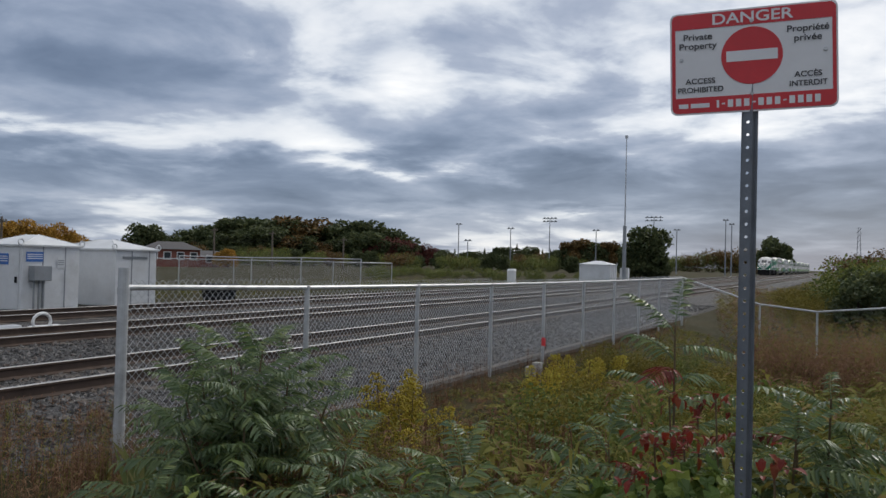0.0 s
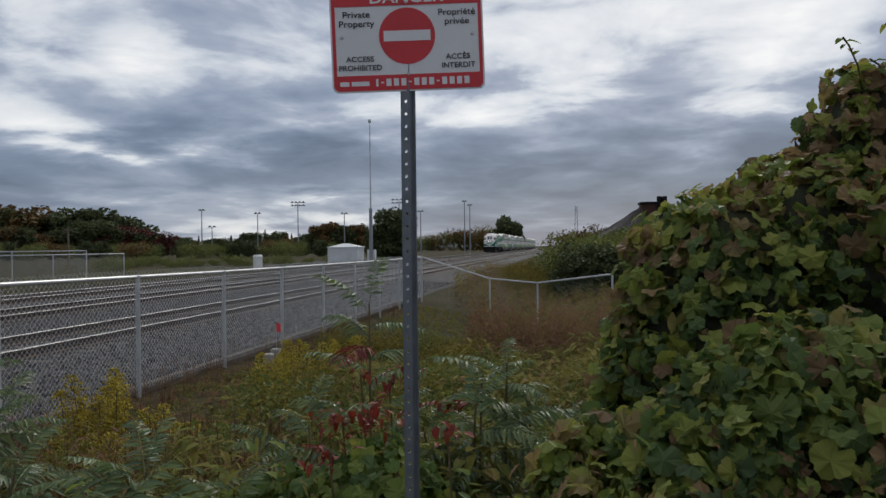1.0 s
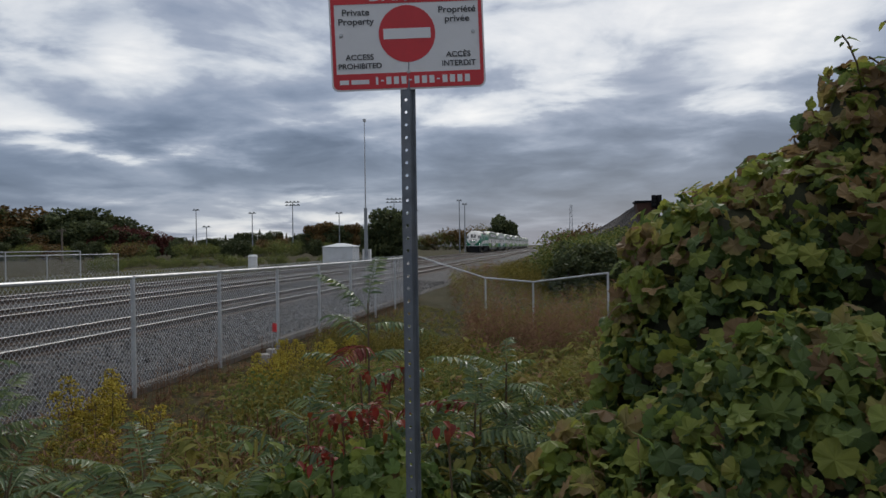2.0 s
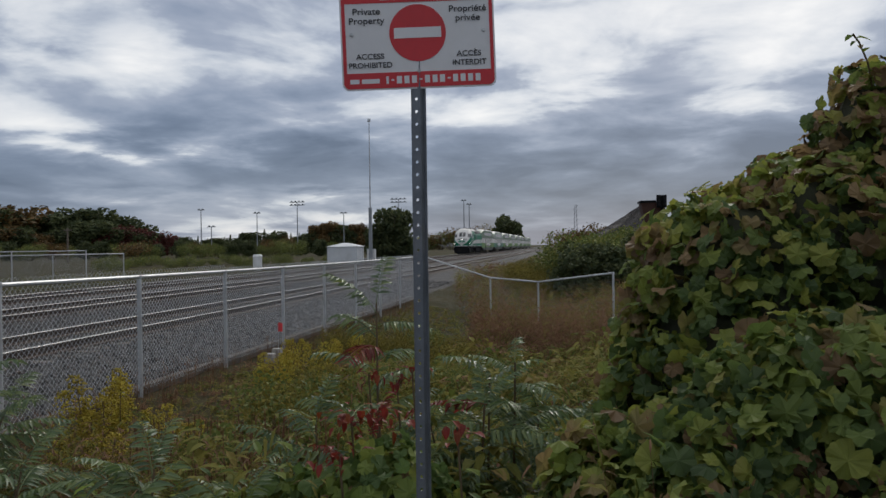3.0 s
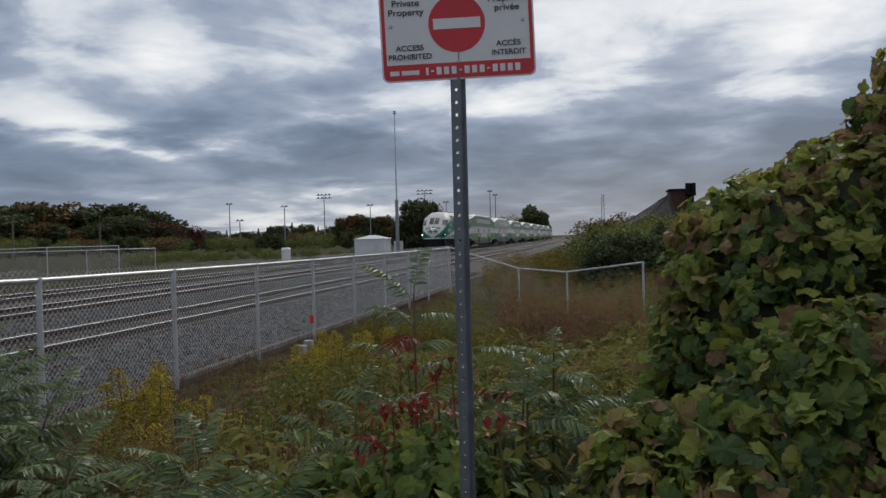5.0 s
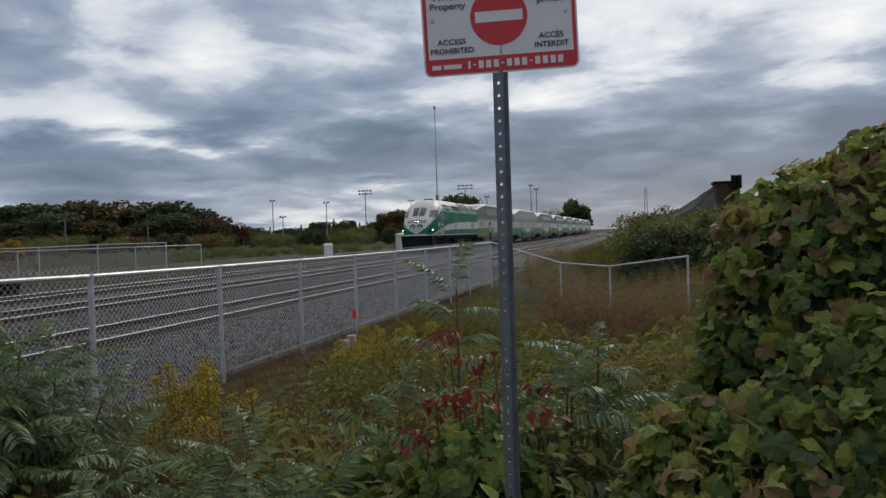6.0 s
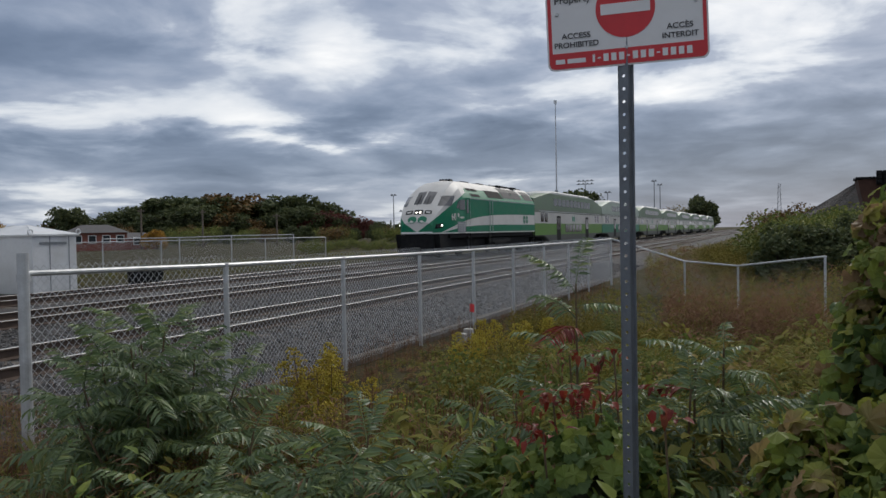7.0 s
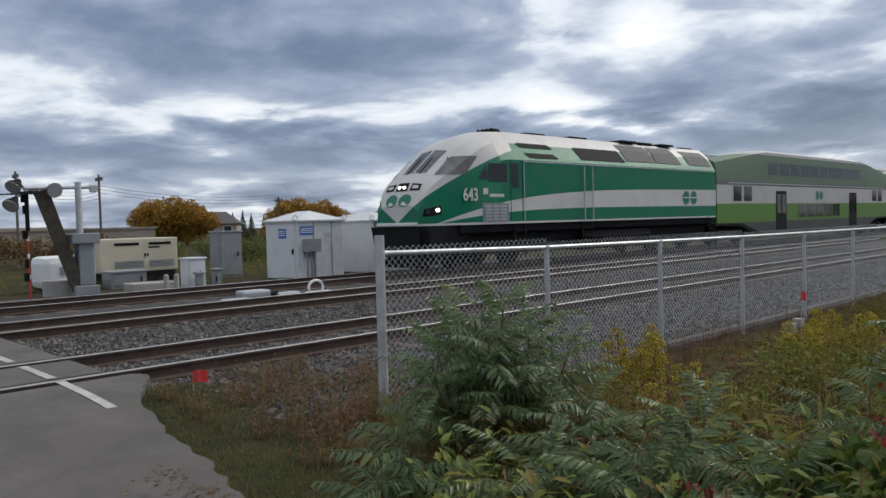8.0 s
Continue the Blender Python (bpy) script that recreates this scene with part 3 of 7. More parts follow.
def make_sign():
    """Sign plate in its own plane: x to the right, y up, z towards the reader."""
    s = thing("danger_sign", "red and white no-entry danger sign on a perforated steel post", "sign")
    s.matrix_world = pose(-0.262, 2.352, 0.0)
    # perforated channel post
    lean = Matrix.Translation((0.0, 0.03, 0)) @ Matrix.Rotation(radians(-9.5), 4, "Z")
    bm = bmesh.new()
    pitch, hw, r = 0.0375, 0.0125, 0.0048
    z0, n = -0.1, 68
    for k in range(n):
        zc = z0 + (k + 0.5) * pitch
        ring = [bm.verts.new((r * math.cos(a), 0, zc + r * math.sin(a))) for a in (2 * math.pi * i / 12 for i in range(12))]
        back = [bm.verts.new((v.co.x, 0.004, v.co.z)) for v in ring]
        out = []
        for i in range(12):
            a = 2 * math.pi * i / 12
            c, d = math.cos(a), math.sin(a)
            sc = min(hw / abs(c) if abs(c) > 1e-6 else 9, pitch / 2 / abs(d) if abs(d) > 1e-6 else 9)
            out.append(bm.verts.new((c * sc, 0, zc + d * sc)))
        corner = [bm.verts.new((sx * hw, 0, zc + sz * pitch / 2)) for sx, sz in ((1, 1), (-1, 1), (-1, -1), (1, -1))]
        for i in range(12):
            j = (i + 1) % 12
            bm.faces.new((ring[i], out[i], out[j], ring[j]))
            bm.faces.new((ring[j], back[j], back[i], ring[i]))
        for ci, i in ((0, 1), (1, 4), (2, 7), (3, 10)):
            bm.faces.new((out[i], corner[ci], out[i + 1]))
    zt = z0 + n * pitch
    for sx in (-1, 1):
        for (xa, ya), (xb, yb) in (((hw, 0), (0.0155, 0.018)), ((0.0155, 0.018), (0.0235, 0.018)), ((0.0235, 0.018), (0.0235, 0.0215)), ((0.0235, 0.0215), (0.013, 0.0215)), ((0.013, 0.0215), (hw - 0.003, 0.004))):
            bm.faces.new([bm.verts.new(c) for c in ((sx * xa, ya, z0), (sx * xb, yb, z0), (sx * xb, yb, zt), (sx * xa, ya, zt))])
    bmesh.ops.remove_doubles(bm, verts=bm.verts, dist=0.0002)
    bmesh.ops.recalc_face_normals(bm, faces=bm.faces)
    po = part("post", bm, M["post"], s, "dark galvanised steel post with a row of punched holes")
    po.matrix_local = lean
    # plate
    face = Matrix.Translation((0.008, 0.026, 2.314)) @ Matrix.Rotation(radians(10), 4, "Z") @ Matrix.Rotation(radians(90 + 1.5), 4, "X") @ Matrix.Rotation(radians(1.6), 4, "Z")
    bm = bmesh.new()
    sheet(bm, round_rect(0.457, 0.305, 0.02), -0.0025, 0.0)
    plate = part("plate", bm, M["sign_white"], s, "white aluminium plate with rounded corners")
    plate.matrix_local = face

    def on(name, pts, mtl, z0=0.0004, z1=0.0012, label=""):
        bm = bmesh.new()
        sheet(bm, pts, z0, z1)
        return part(name, bm, mtl, plate, label)

    def rect(x0, y0, x1, y1):
        return [(x0, y0), (x1, y0), (x1, y1), (x0, y1)]
    outer = round_rect(0.447, 0.295, 0.017)
    on("red_band", [(-0.2235, 0.103)] + [(0.2235, 0.103)] + [p for p in outer if p[1] > 0.104], M["sign_red"], label="red heading band")
    on("red_band", [(0.2235, -0.102)] + [(-0.2235, -0.102)] + [p for p in outer if p[1] < -0.104], M["sign_red"], label="red foot band")
    for sx in (-1, 1):
        on("red_edge", rect(sx * 0.2235, -0.102, sx * 0.2135, 0.103) if sx < 0 else rect(0.2135, -0.102, 0.2235, 0.103), M["sign_red"])
    n = 48
    on("no_entry_disc", [(0.084 * math.cos(2 * math.pi * i / n), 0.012 + 0.084 * math.sin(2 * math.pi * i / n)) for i in range(n)], M["sign_red"], label="red no-entry disc")
    on("no_entry_bar", rect(-0.070, -0.003, 0.070, 0.028), M["sign_white"], 0.0014, 0.002, "white bar across the disc")

    def words(t, x, y, size, mtl, w=1.0, bold=0.0):
        text_part(t, size, Matrix.Translation((x, y, 0.0016)), mtl, plate, width=w, bold=bold)
    words("DANGER", 0.0, 0.1245, 0.044, M["sign_white"], 1.25, 0.0006)
    words("Private", -0.150, 0.078, 0.0265, M["sign_black"], 1.12, 0.0003)
    words("Property", -0.150, 0.051, 0.0265, M["sign_black"], 1.12, 0.0003)
    words("Propri\u00e9t\u00e9", 0.150, 0.078, 0.0265, M["sign_black"], 1.10, 0.0003)
    words("priv\u00e9e", 0.150, 0.051, 0.0265, M["sign_black"], 1.12, 0.0003)
    words("ACCESS", -0.143, -0.054, 0.0222, M["sign_black"], 1.08, 0.0003)
    words("PROHIBITED", -0.143, -0.080, 0.0222, M["sign_black"], 1.05, 0.0003)
    words("ACC\u00c8S", 0.150, -0.054, 0.0222, M["sign_black"], 1.08, 0.0003)
    words("INTERDIT", 0.150, -0.080, 0.0222, M["sign_black"], 1.05, 0.0003)
    x = -0.098
    for k, w in enumerate((0.007, 0.009, 0.0148, 0.0148, 0.0148, 0.009, 0.0148, 0.0148, 0.0148, 0.009, 0.0148, 0.0148, 0.0148, 0.0148)):
        thin = w == 0.009
        on("number_bar", rect(x, -0.1265 if thin else -0.1355, x + w, -0.1225 if thin else -0.1135), M["sign_white"], 0.0014, 0.002)
        x += w + 0.0075
    for x0, x1 in ((-0.205, -0.178), (-0.171, -0.118)):
        on("name_bar", rect(x0, -0.133, x1, -0.120), M["sign_white"], 0.0014, 0.002)
    for x, y in ((0, 0.113), (0, -0.100), (-0.196, 0.013), (0.196, 0.013)):
        bm = bmesh.new()
        rod(bm, (x, y, 0.001), (x, y, 0.005), 0.0058, 0.0045, 10)
        part("bolt", bm, M["galv"], plate, "bolt head", smooth=True)


# ---------------------------------------------------------------- train
def paint_nodes(name, zones):
    """A livery: zones(nt, x, y, z) gives the colour from the body's own coordinates."""
    m, nt, p = mat(name)
    c = coords(nt)
    s = nd(nt, "ShaderNodeSeparateXYZ", Vector=c)
    col = zones(nt, s.outputs[0], s.outputs[1], s.outputs[2])
    a, b = noise_of(nt, 0.9, 5, c, 0.65), noise_of(nt, 9, 4, c)
    col = blend(nt, calc(nt, "MULTIPLY", ramp(nt, a, [(0.45, (0, 0, 0)), (0.75, (1, 1, 1))]), 0.22), col, (0.16, 0.15, 0.13))
    nt.links.new(col, p.inputs["Base Color"])
    nt.links.new(calc(nt, "ADD", 0.40, calc(nt, "MULTIPLY", b, 0.22)), p.inputs["Roughness"])
    p.inputs["Specular IOR Level"].default_value = 0.2
    bump(nt, p, b, 0.03, 0.01)
    return m


GREEN, OFFWHITE = (0.004, 0.165, 0.085), (0.60, 0.585, 0.56)


def loco_zones(nt, x, y, z):
    ax = calc(nt, "ABSOLUTE", x)
    heart = calc(nt, "ADD", calc(nt, "ADD", 1.50, calc(nt, "MULTIPLY", ax, 0.66)), calc(nt, "MULTIPLY", calc(nt, "SUBTRACT", y, NOSE_AT), 0.365))
    nose = calc(nt, "MULTIPLY", calc(nt, "GREATER_THAN", z, heart), calc(nt, "LESS_THAN", y, 5.2))
    roof = calc(nt, "GREATER_THAN", z, calc(nt, "SUBTRACT", 4.10, calc(nt, "MULTIPLY", calc(nt, "LESS_THAN", y, 5.2), 0.1)))
    e1 = calc(nt, "EXPONENT", calc(nt, "DIVIDE", calc(nt, "SUBTRACT", 1.7, y), 3.6))
    e2 = calc(nt, "EXPONENT", calc(nt, "DIVIDE", calc(nt, "SUBTRACT", 1.7, y), 2.5))
    upper = calc(nt, "SUBTRACT", 2.66, calc(nt, "MULTIPLY", e1, 1.22))
    lower = calc(nt, "SUBTRACT", 1.93, calc(nt, "MULTIPLY", e2, 0.50))
    band = calc(nt, "MULTIPLY", calc(nt, "MULTIPLY", calc(nt, "LESS_THAN", z, upper), calc(nt, "GREATER_THAN", z, lower)), calc(nt, "GREATER_THAN", y, 1.7))
    sill = calc(nt, "LESS_THAN", z, 1.47)
    k = calc(nt, "MAXIMUM", calc(nt, "MAXIMUM", nose, band), calc(nt, "MAXIMUM", roof, sill))
    return blend(nt, k, GREEN, OFFWHITE)


def coach_zones(low, top, old=False):
    def zones(nt, x, y, z):
        col = blend(nt, calc(nt, "GREATER_THAN", z, 1.10), (0.075, 0.08, 0.075), low)
        col = blend(nt, calc(nt, "GREATER_THAN", z, 2.03), col, (0.48, 0.47, 0.45))
        col = blend(nt, calc(nt, "GREATER_THAN", z, 2.92), col, (0.14, 0.16, 0.13))
        col = blend(nt, calc(nt, "GREATER_THAN", z, 3.14), col, top)
        return blend(nt, calc(nt, "GREATER_THAN", z, 4.52), col, (0.46, 0.47, 0.46))
    return zones


def loft(bm, rows, cap=True):
    """Skins mirrored half sections: rows of (y, [(x, z), ...] from the sill to the roof's middle)."""
    rings = []
    for y, half in rows:
        pts = list(half) + [(-x, z) for x, z in half[::-1] if x > 1e-6]
        rings.append([bm.verts.new((x, y, z)) for x, z in pts])
    for a, b in zip(rings, rings[1:]):
        for i in range(len(a)):
            j = (i + 1) % len(a)
            bm.faces.new((a[i], a[j], b[j], b[i]))
    if cap:
        bm.faces.new(rings[0])
        bm.faces.new(rings[-1])
    bmesh.ops.recalc_face_normals(bm, faces=bm.faces)


def between(keys, y):
    """Smooth rows between the key sections."""
    for i in range(len(keys) - 1):
        if keys[i][0] <= y <= keys[i + 1][0]:
            y0, a = keys[i]
            y1, b = keys[i + 1]
            pa = keys[max(i - 1, 0)]
            pb = keys[min(i + 2, len(keys) - 1)]
            f = (y - y0) / (y1 - y0)
            out = []
            for j in range(len(a)):
                v = []
                for c in (0, 1):
                    m0 = (b[j][c] - pa[1][j][c]) / max(1e-6, y1 - pa[0]) * (y1 - y0)
                    m1 = (pb[1][j][c] - a[j][c]) / max(1e-6, pb[0] - y0) * (y1 - y0)
                    f2, f3 = f * f, f * f * f
                    v.append((2 * f3 - 3 * f2 + 1) * a[j][c] + (f3 - 2 * f2 + f) * m0 + (3 * f2 - 2 * f3) * b[j][c] + (f3 - f2) * m1)
                out.append(tuple(v))
            return out
    return list(keys[-1][1])


NOSE_AT = 1.25    # the nose's tip, behind the unit's origin


def nose_y(y):
    return NOSE_AT + y * (5.6 - NOSE_AT) / 5.6


NOSE = [
    (0.00, [(0.96, 1.40), (0.98, 1.62), (0.94, 1.85), (0.72, 2.02), (0.0, 2.10)]),
    (0.40, [(1.17, 1.40), (1.18, 2.05), (1.08, 2.45), (0.78, 2.62), (0.0, 2.70)]),
    (0.85, [(1.30, 1.40), (1.31, 2.30), (1.20, 2.78), (0.86, 2.93), (0.0, 3.02)]),
    (1.70, [(1.45, 1.40), (1.46, 2.55), (1.33, 3.22), (0.94, 3.48), (0.0, 3.58)]),
    (2.50, [(1.53, 1.40), (1.53, 2.95), (1.38, 3.60), (0.98, 3.92), (0.0, 4.04)]),
    (3.30, [(1.55, 1.40), (1.55, 3.30), (1.36, 3.90), (0.95, 4.22), (0.0, 4.34)]),
    (4.40, [(1.55, 1.40), (1.55, 3.50), (1.22, 4.12), (0.80, 4.46), (0.0, 4.55)]),
    (5.60, [(1.55, 1.40), (1.55, 3.52), (1.16, 4.18), (0.74, 4.54), (0.0, 4.62)]),
    (19.3, [(1.55, 1.40), (1.55, 3.52), (1.16, 4.18), (0.74, 4.54), (0.0, 4.62)]),
]
NOSE = [(nose_y(y) if y < 5.7 else y, half) for y, half in NOSE]


def skin_point(y, zt, out=0.0, side=1):
    """A point on the loco's skin at that distance behind the nose and that height."""
    s = between(NOSE, y)
    for (x0, z0), (x1, z1) in zip(s, s[1:]):
        if z0 <= zt <= z1:
            f = (zt - z0) / (z1 - z0)
            nx, nz = (z1 - z0), -(x1 - x0)
            k = math.hypot(nx, nz)
            return (side * (x0 + (x1 - x0) * f + out * nx / k), y, zt + out * nz / k)
    return (0, y, s[-1][1] + out)


def skin_patch(bm, corners, out=0.015, nu=6, nv=4, side=1):
    """A thin curved plate on the skin, from four (y, z) corners."""
    (ya, za), (yb, zb), (yc, zc), (yd, zd) = corners
    grid = []
    for i in range(nu + 1):
        u = i / nu
        row = []
        for j in range(nv + 1):
            v = j / nv
            y = (ya * (1 - u) + yb * u) * (1 - v) + (yd * (1 - u) + yc * u) * v
            z = (za * (1 - u) + zb * u) * (1 - v) + (zd * (1 - u) + zc * u) * v
            row.append(bm.verts.new(skin_point(y, z, out, side)))
        grid.append(row)
    fs = []
    for i in range(nu):
        for j in range(nv):
            fs.append(bm.faces.new((grid[i][j], grid[i + 1][j], grid[i + 1][j + 1], grid[i][j + 1])))
    bmesh.ops.recalc_face_normals(bm, faces=bm.faces)


def front_y(x, z):
    """Where the loco's front skin lies at that offset and height."""
    lo, hi = NOSE_AT, 6.0
    for _ in range(30):
        y = 0.5 * (lo + hi)
        s = between(NOSE, y)
        inside = False
        for (x0, z0), (x1, z1) in zip(s, s[1:]):
            if z0 <= z <= z1 and abs(x) <= x0 + (x1 - x0) * (z - z0) / max(1e-6, z1 - z0):
                inside = True
        if inside:
            hi = y
        else:
            lo = y
    return hi


def front_patch(bm, corners, out=0.02, n=6):
    """A plate on the front skin from four (x, z) corners."""
    (xa, za), (xb, zb), (xc, zc), (xd, zd) = corners
    grid = []
    for i in range(n + 1):
        u = i / n
        row = []
        for j in range(n + 1):
            v = j / n
            x = (xa * (1 - u) + xb * u) * (1 - v) + (xd * (1 - u) + xc * u) * v
            z = (za * (1 - u) + zb * u) * (1 - v) + (zd * (1 - u) + zc * u) * v
            row.append(bm.verts.new((x, front_y(x, z) - out, z + out * 0.5)))
        grid.append(row)
    for i in range(n):
        for j in range(n):
            bm.faces.new((grid[i][j], grid[i + 1][j], grid[i + 1][j + 1], grid[i][j + 1]))
    bmesh.ops.recalc_face_normals(bm, faces=bm.faces)


def wheelset(parent, y, r=0.5):
    for s in (-1, 1):
        bm = bmesh.new()
        rod(bm, (s * 0.70, y, r), (s * 0.83, y, r), r, seg=24)
        rod(bm, (s * 0.66, y, r), (s * 0.70, y, r), r + 0.025, seg=24)
        rod(bm, (s * 0.83, y, r), (s * 1.0, y, r), 0.13, seg=12)
        part("wheel", bm, M["black"], parent, smooth=True)


def bogie(parent, y0, wheels, r=0.5):
    b = bmesh.new()
    ys = [y0 + k for k in wheels]
    for s in (-1, 1):
        prism(b, [(ys[0] - 0.75, 0.5), (ys[0] - 0.5, 0.82), (ys[-1] + 0.5, 0.82), (ys[-1] + 0.75, 0.5), (ys[-1] + 0.35, 0.42), (ys[0] - 0.35, 0.42)], s * 0.98 - 0.07, s * 0.98 + 0.07, "x")
        for y in ys:
            box(b, s * 1.0 - 0.13, y - 0.2, 0.3, s * 1.0 + 0.13, y + 0.2, 0.66, 0.03)
    box(b, -0.95, y0 - 0.35, 0.45, 0.95, y0 + 0.35, 0.95, 0.03)
    bo = part("bogie", b, M["black"], parent, "black bogie frame")
    for y in ys:
        wheelset(bo, y, r)


GLASS = None


def make_loco():
    global GLASS
    L = thing("diesel_locomotive", "green and white diesel passenger locomotive with lit headlights on the tracks", "locomotive")
    paint = paint_nodes("green_white_livery", loco_zones)
    bm = bmesh.new()
    ys = [nose_y(0.1 * i) for i in range(4)] + [nose_y(0.4 + 0.15 * i) for i in range(34)] + [5.6, 6.5, 9, 12, 15, 17.5, 19.3]
    loft(bm, [(y, between(NOSE, y)) for y in ys])
    body = part("body", bm, paint, L, "green body with a white band, white nose and roof", smooth=True)
    # underframe, pilot, tank, steps
    bm = bmesh.new()
    prism(bm, [(0.9, 0.12), (1.0, 0.3), (1.02, 1.40), (-1.02, 1.40), (-1.0, 0.3), (-0.9, 0.12)], NOSE_AT + 0.02, NOSE_AT + 0.5)
    prism(bm, [(NOSE_AT + y, z) for y, z in ((0.02, 1.4), (0.5, 1.4), (2.0, 1.40), (1.7, 1.0), (0.9, 0.35), (0.3, 0.2))], -1.35, 1.35, "x")
    part("pilot", bm, M["black"], L, "black pilot under the nose")
    bm = bmesh.new()
    prism(bm, [(1.45, 1.40), (1.45, 1.15), (1.2, 1.05), (-1.2, 1.05), (-1.45, 1.15), (-1.45, 1.40)], 2.6, 19.2)
    # added dark block that fills the shaded space below the body
    box(bm, -1.15, 2.9, 0.42, 1.15, 19.0, 1.1)
    part("underframe", bm, M["black"], L, "black underframe with a dark filler block below it")
    bm = bmesh.new()
    prism(bm, [(1.35, 1.05), (1.42, 0.8), (1.2, 0.35), (-1.2, 0.35), (-1.42, 0.8), (-1.35, 1.05)], 9.2, 13.8)
    box(bm, 1.38, 10.2, 0.62, 1.46, 12.6, 0.78, 0.02)
    part("fuel_tank", bm, M["black"], L)
    bogie(L, 4.2, (-1.35, 1.35), 0.51)
    bogie(L, 16.2, (-1.35, 1.35), 0.51)
    for y in (5.35, 9.2, 19.0):
        bm = bmesh.new()
        for z in (0.35, 0.62, 0.89, 1.16):
            box(bm, 1.34, y - 0.26, z - 0.02, 1.56, y + 0.26, z + 0.02, 0.005)
        box(bm, 1.50, y - 0.30, 0.3, 1.55, y - 0.26, 1.4)
        box(bm, 1.50, y + 0.26, 0.3, 1.55, y + 0.30, 1.4)
        part("steps", bm, M["black"], L)
    # glazing
    m, nt, p = mat("tinted_glass")
    p.inputs["Base Color"].default_value = (0.018, 0.02, 0.022, 1)
    p.inputs["Roughness"].default_value = 0.06
    p.inputs["Coat Weight"].default_value = 0.0
    nt.links.new(calc(nt, "ADD", 0.04, calc(nt, "MULTIPLY", noise_of(nt, 2, 3, coords(nt)), 0.08)), p.inputs["Roughness"])
    GLASS = m
    cab_glass, nt, p = mat("cab_glass")
    p.inputs["Base Color"].default_value = (0.13, 0.125, 0.125, 1)
    nt.links.new(calc(nt, "ADD", 0.05, calc(nt, "MULTIPLY", noise_of(nt, 2, 3, coords(nt)), 0.12)), p.inputs["Roughness"])
    nt.links.new(ramp(nt, noise_of(nt, 1.1, 3, coords(nt)), [(0.35, (0.05, 0.05, 0.052)), (0.65, (0.17, 0.165, 0.165))]), p.inputs["Base Color"])
    for s in (-1, 1):
        bm = bmesh.new()
        front_patch(bm, [(s * 0.05, 3.10), (s * 0.54, 3.08), (s * 0.58, 3.80), (s * 0.05, 3.86)], 0.012)
        part("windscreen", bm, cab_glass, body, "tinted windscreen pane")
        bm = bmesh.new()
        skin_patch(bm, [(1.98, 2.96), (2.86, 2.99), (3.44, 3.58), (2.66, 3.56)], 0.012, 10, 6, s)
        part("corner_window", bm, cab_glass, body, "tinted quarter window")
        bm = bmesh.new()
        skin_patch(bm, [(3.35, 2.85), (3.75, 2.85), (3.75, 3.32), (3.62, 3.25)], 0.012, 4, 3, s)
        part("side_window", bm, GLASS, body, "small triangular cab window")
        bm = bmesh.new()
        skin_patch(bm, [(3.82, 2.78), (4.72, 2.78), (4.72, 3.38), (3.82, 3.36)], 0.012, 4, 4, s)
        part("side_window", bm, GLASS, body, "cab side window")
        bm = bmesh.new()
        skin_patch(bm, [(4.98, 2.60), (5.30, 2.60), (5.30, 3.40), (4.98, 3.40)], 0.012, 3, 4, s)
        part("door_window", bm, GLASS, body)
        # cab door seams and hand rails
        for y in (4.88, 5.48, 5.58):
            bm = bmesh.new()
            skin_patch(bm, [(y, 1.5), (y + 0.03, 1.5), (y + 0.03, 3.5), (y, 3.5)], 0.008, 1, 8, s)
            part("door_seam", bm, M["black"] if y < 5.5 else M["alu"], body)
        for y in (8.98, 9.5):
            bm = bmesh.new()
            rod(bm, (s * 1.60, y, 1.45), (s * 1.60, y, 3.42), 0.022, seg=8)
            part("grab_rail", bm, M["galv"], body, smooth=True)
        bm = bmesh.new()
        for k in range(5):
            for j in range(3):
                y0, z0 = 3.62 + j * 0.36, 1.52 + k * 0.105
                skin_patch(bm, [(y0, z0), (y0 + 0.30, z0), (y0 + 0.30, z0 + 0.07), (y0, z0 + 0.07)], 0.03, 1, 1, s)
        part("louvre", bm, M["alu"], body, "bright louvred grille")
        bm = bmesh.new()
        skin_patch(bm, [(3.5, 1.47), (4.78, 1.47), (4.78, 2.08), (3.5, 2.08)], 0.012, 4, 3, s)
        part("grille_back", bm, M["grey_steel"], body)
        # shoulder vents and radiator panels
        for y0, y1, z0, z1, mt in ((5.75, 7.5, 3.98, 4.13, "black"), (6.0, 7.6, 3.62, 3.78, "black"), (9.0, 11.95, 3.66, 4.12, "black"), (12.1, 14.3, 3.72, 4.40, "radiator"), (14.4, 16.4, 3.72, 4.40, "radiator"), (17.1, 19.15, 3.72, 4.36, "radiator")):
            bm = bmesh.new()
            skin_patch(bm, [(y0, z0), (y1, z0), (y1 - 0.25, z1), (y0 - 0.22, z1)], 0.02, 10, 3, s)
            part("radiator_grille" if mt == "radiator" else "vent", bm, M[mt], body, "grey radiator grille" if mt == "radiator" else "black intake vent")
        bm = bmesh.new()
        skin_patch(bm, [(5.6, 3.46), (19.2, 3.46), (19.2, 3.50), (5.6, 3.50)], 0.02, 12, 1, s)
        part("body_rib", bm, M["alu"], body)
        # emblem as two plain half discs
        for y0 in (16.55, 17.22):
            bm = bmesh.new()
            vs = [bm.verts.new((s * 1.562, y0 + 0.29 * math.cos(a), 2.30 + 0.29 * math.sin(a))) for a in (2 * math.pi * i / 24 for i in range(24))]
            bm.faces.new(vs)
            part("emblem_disc", bm, M_green, body, "green round emblem")
        bm = bmesh.new()
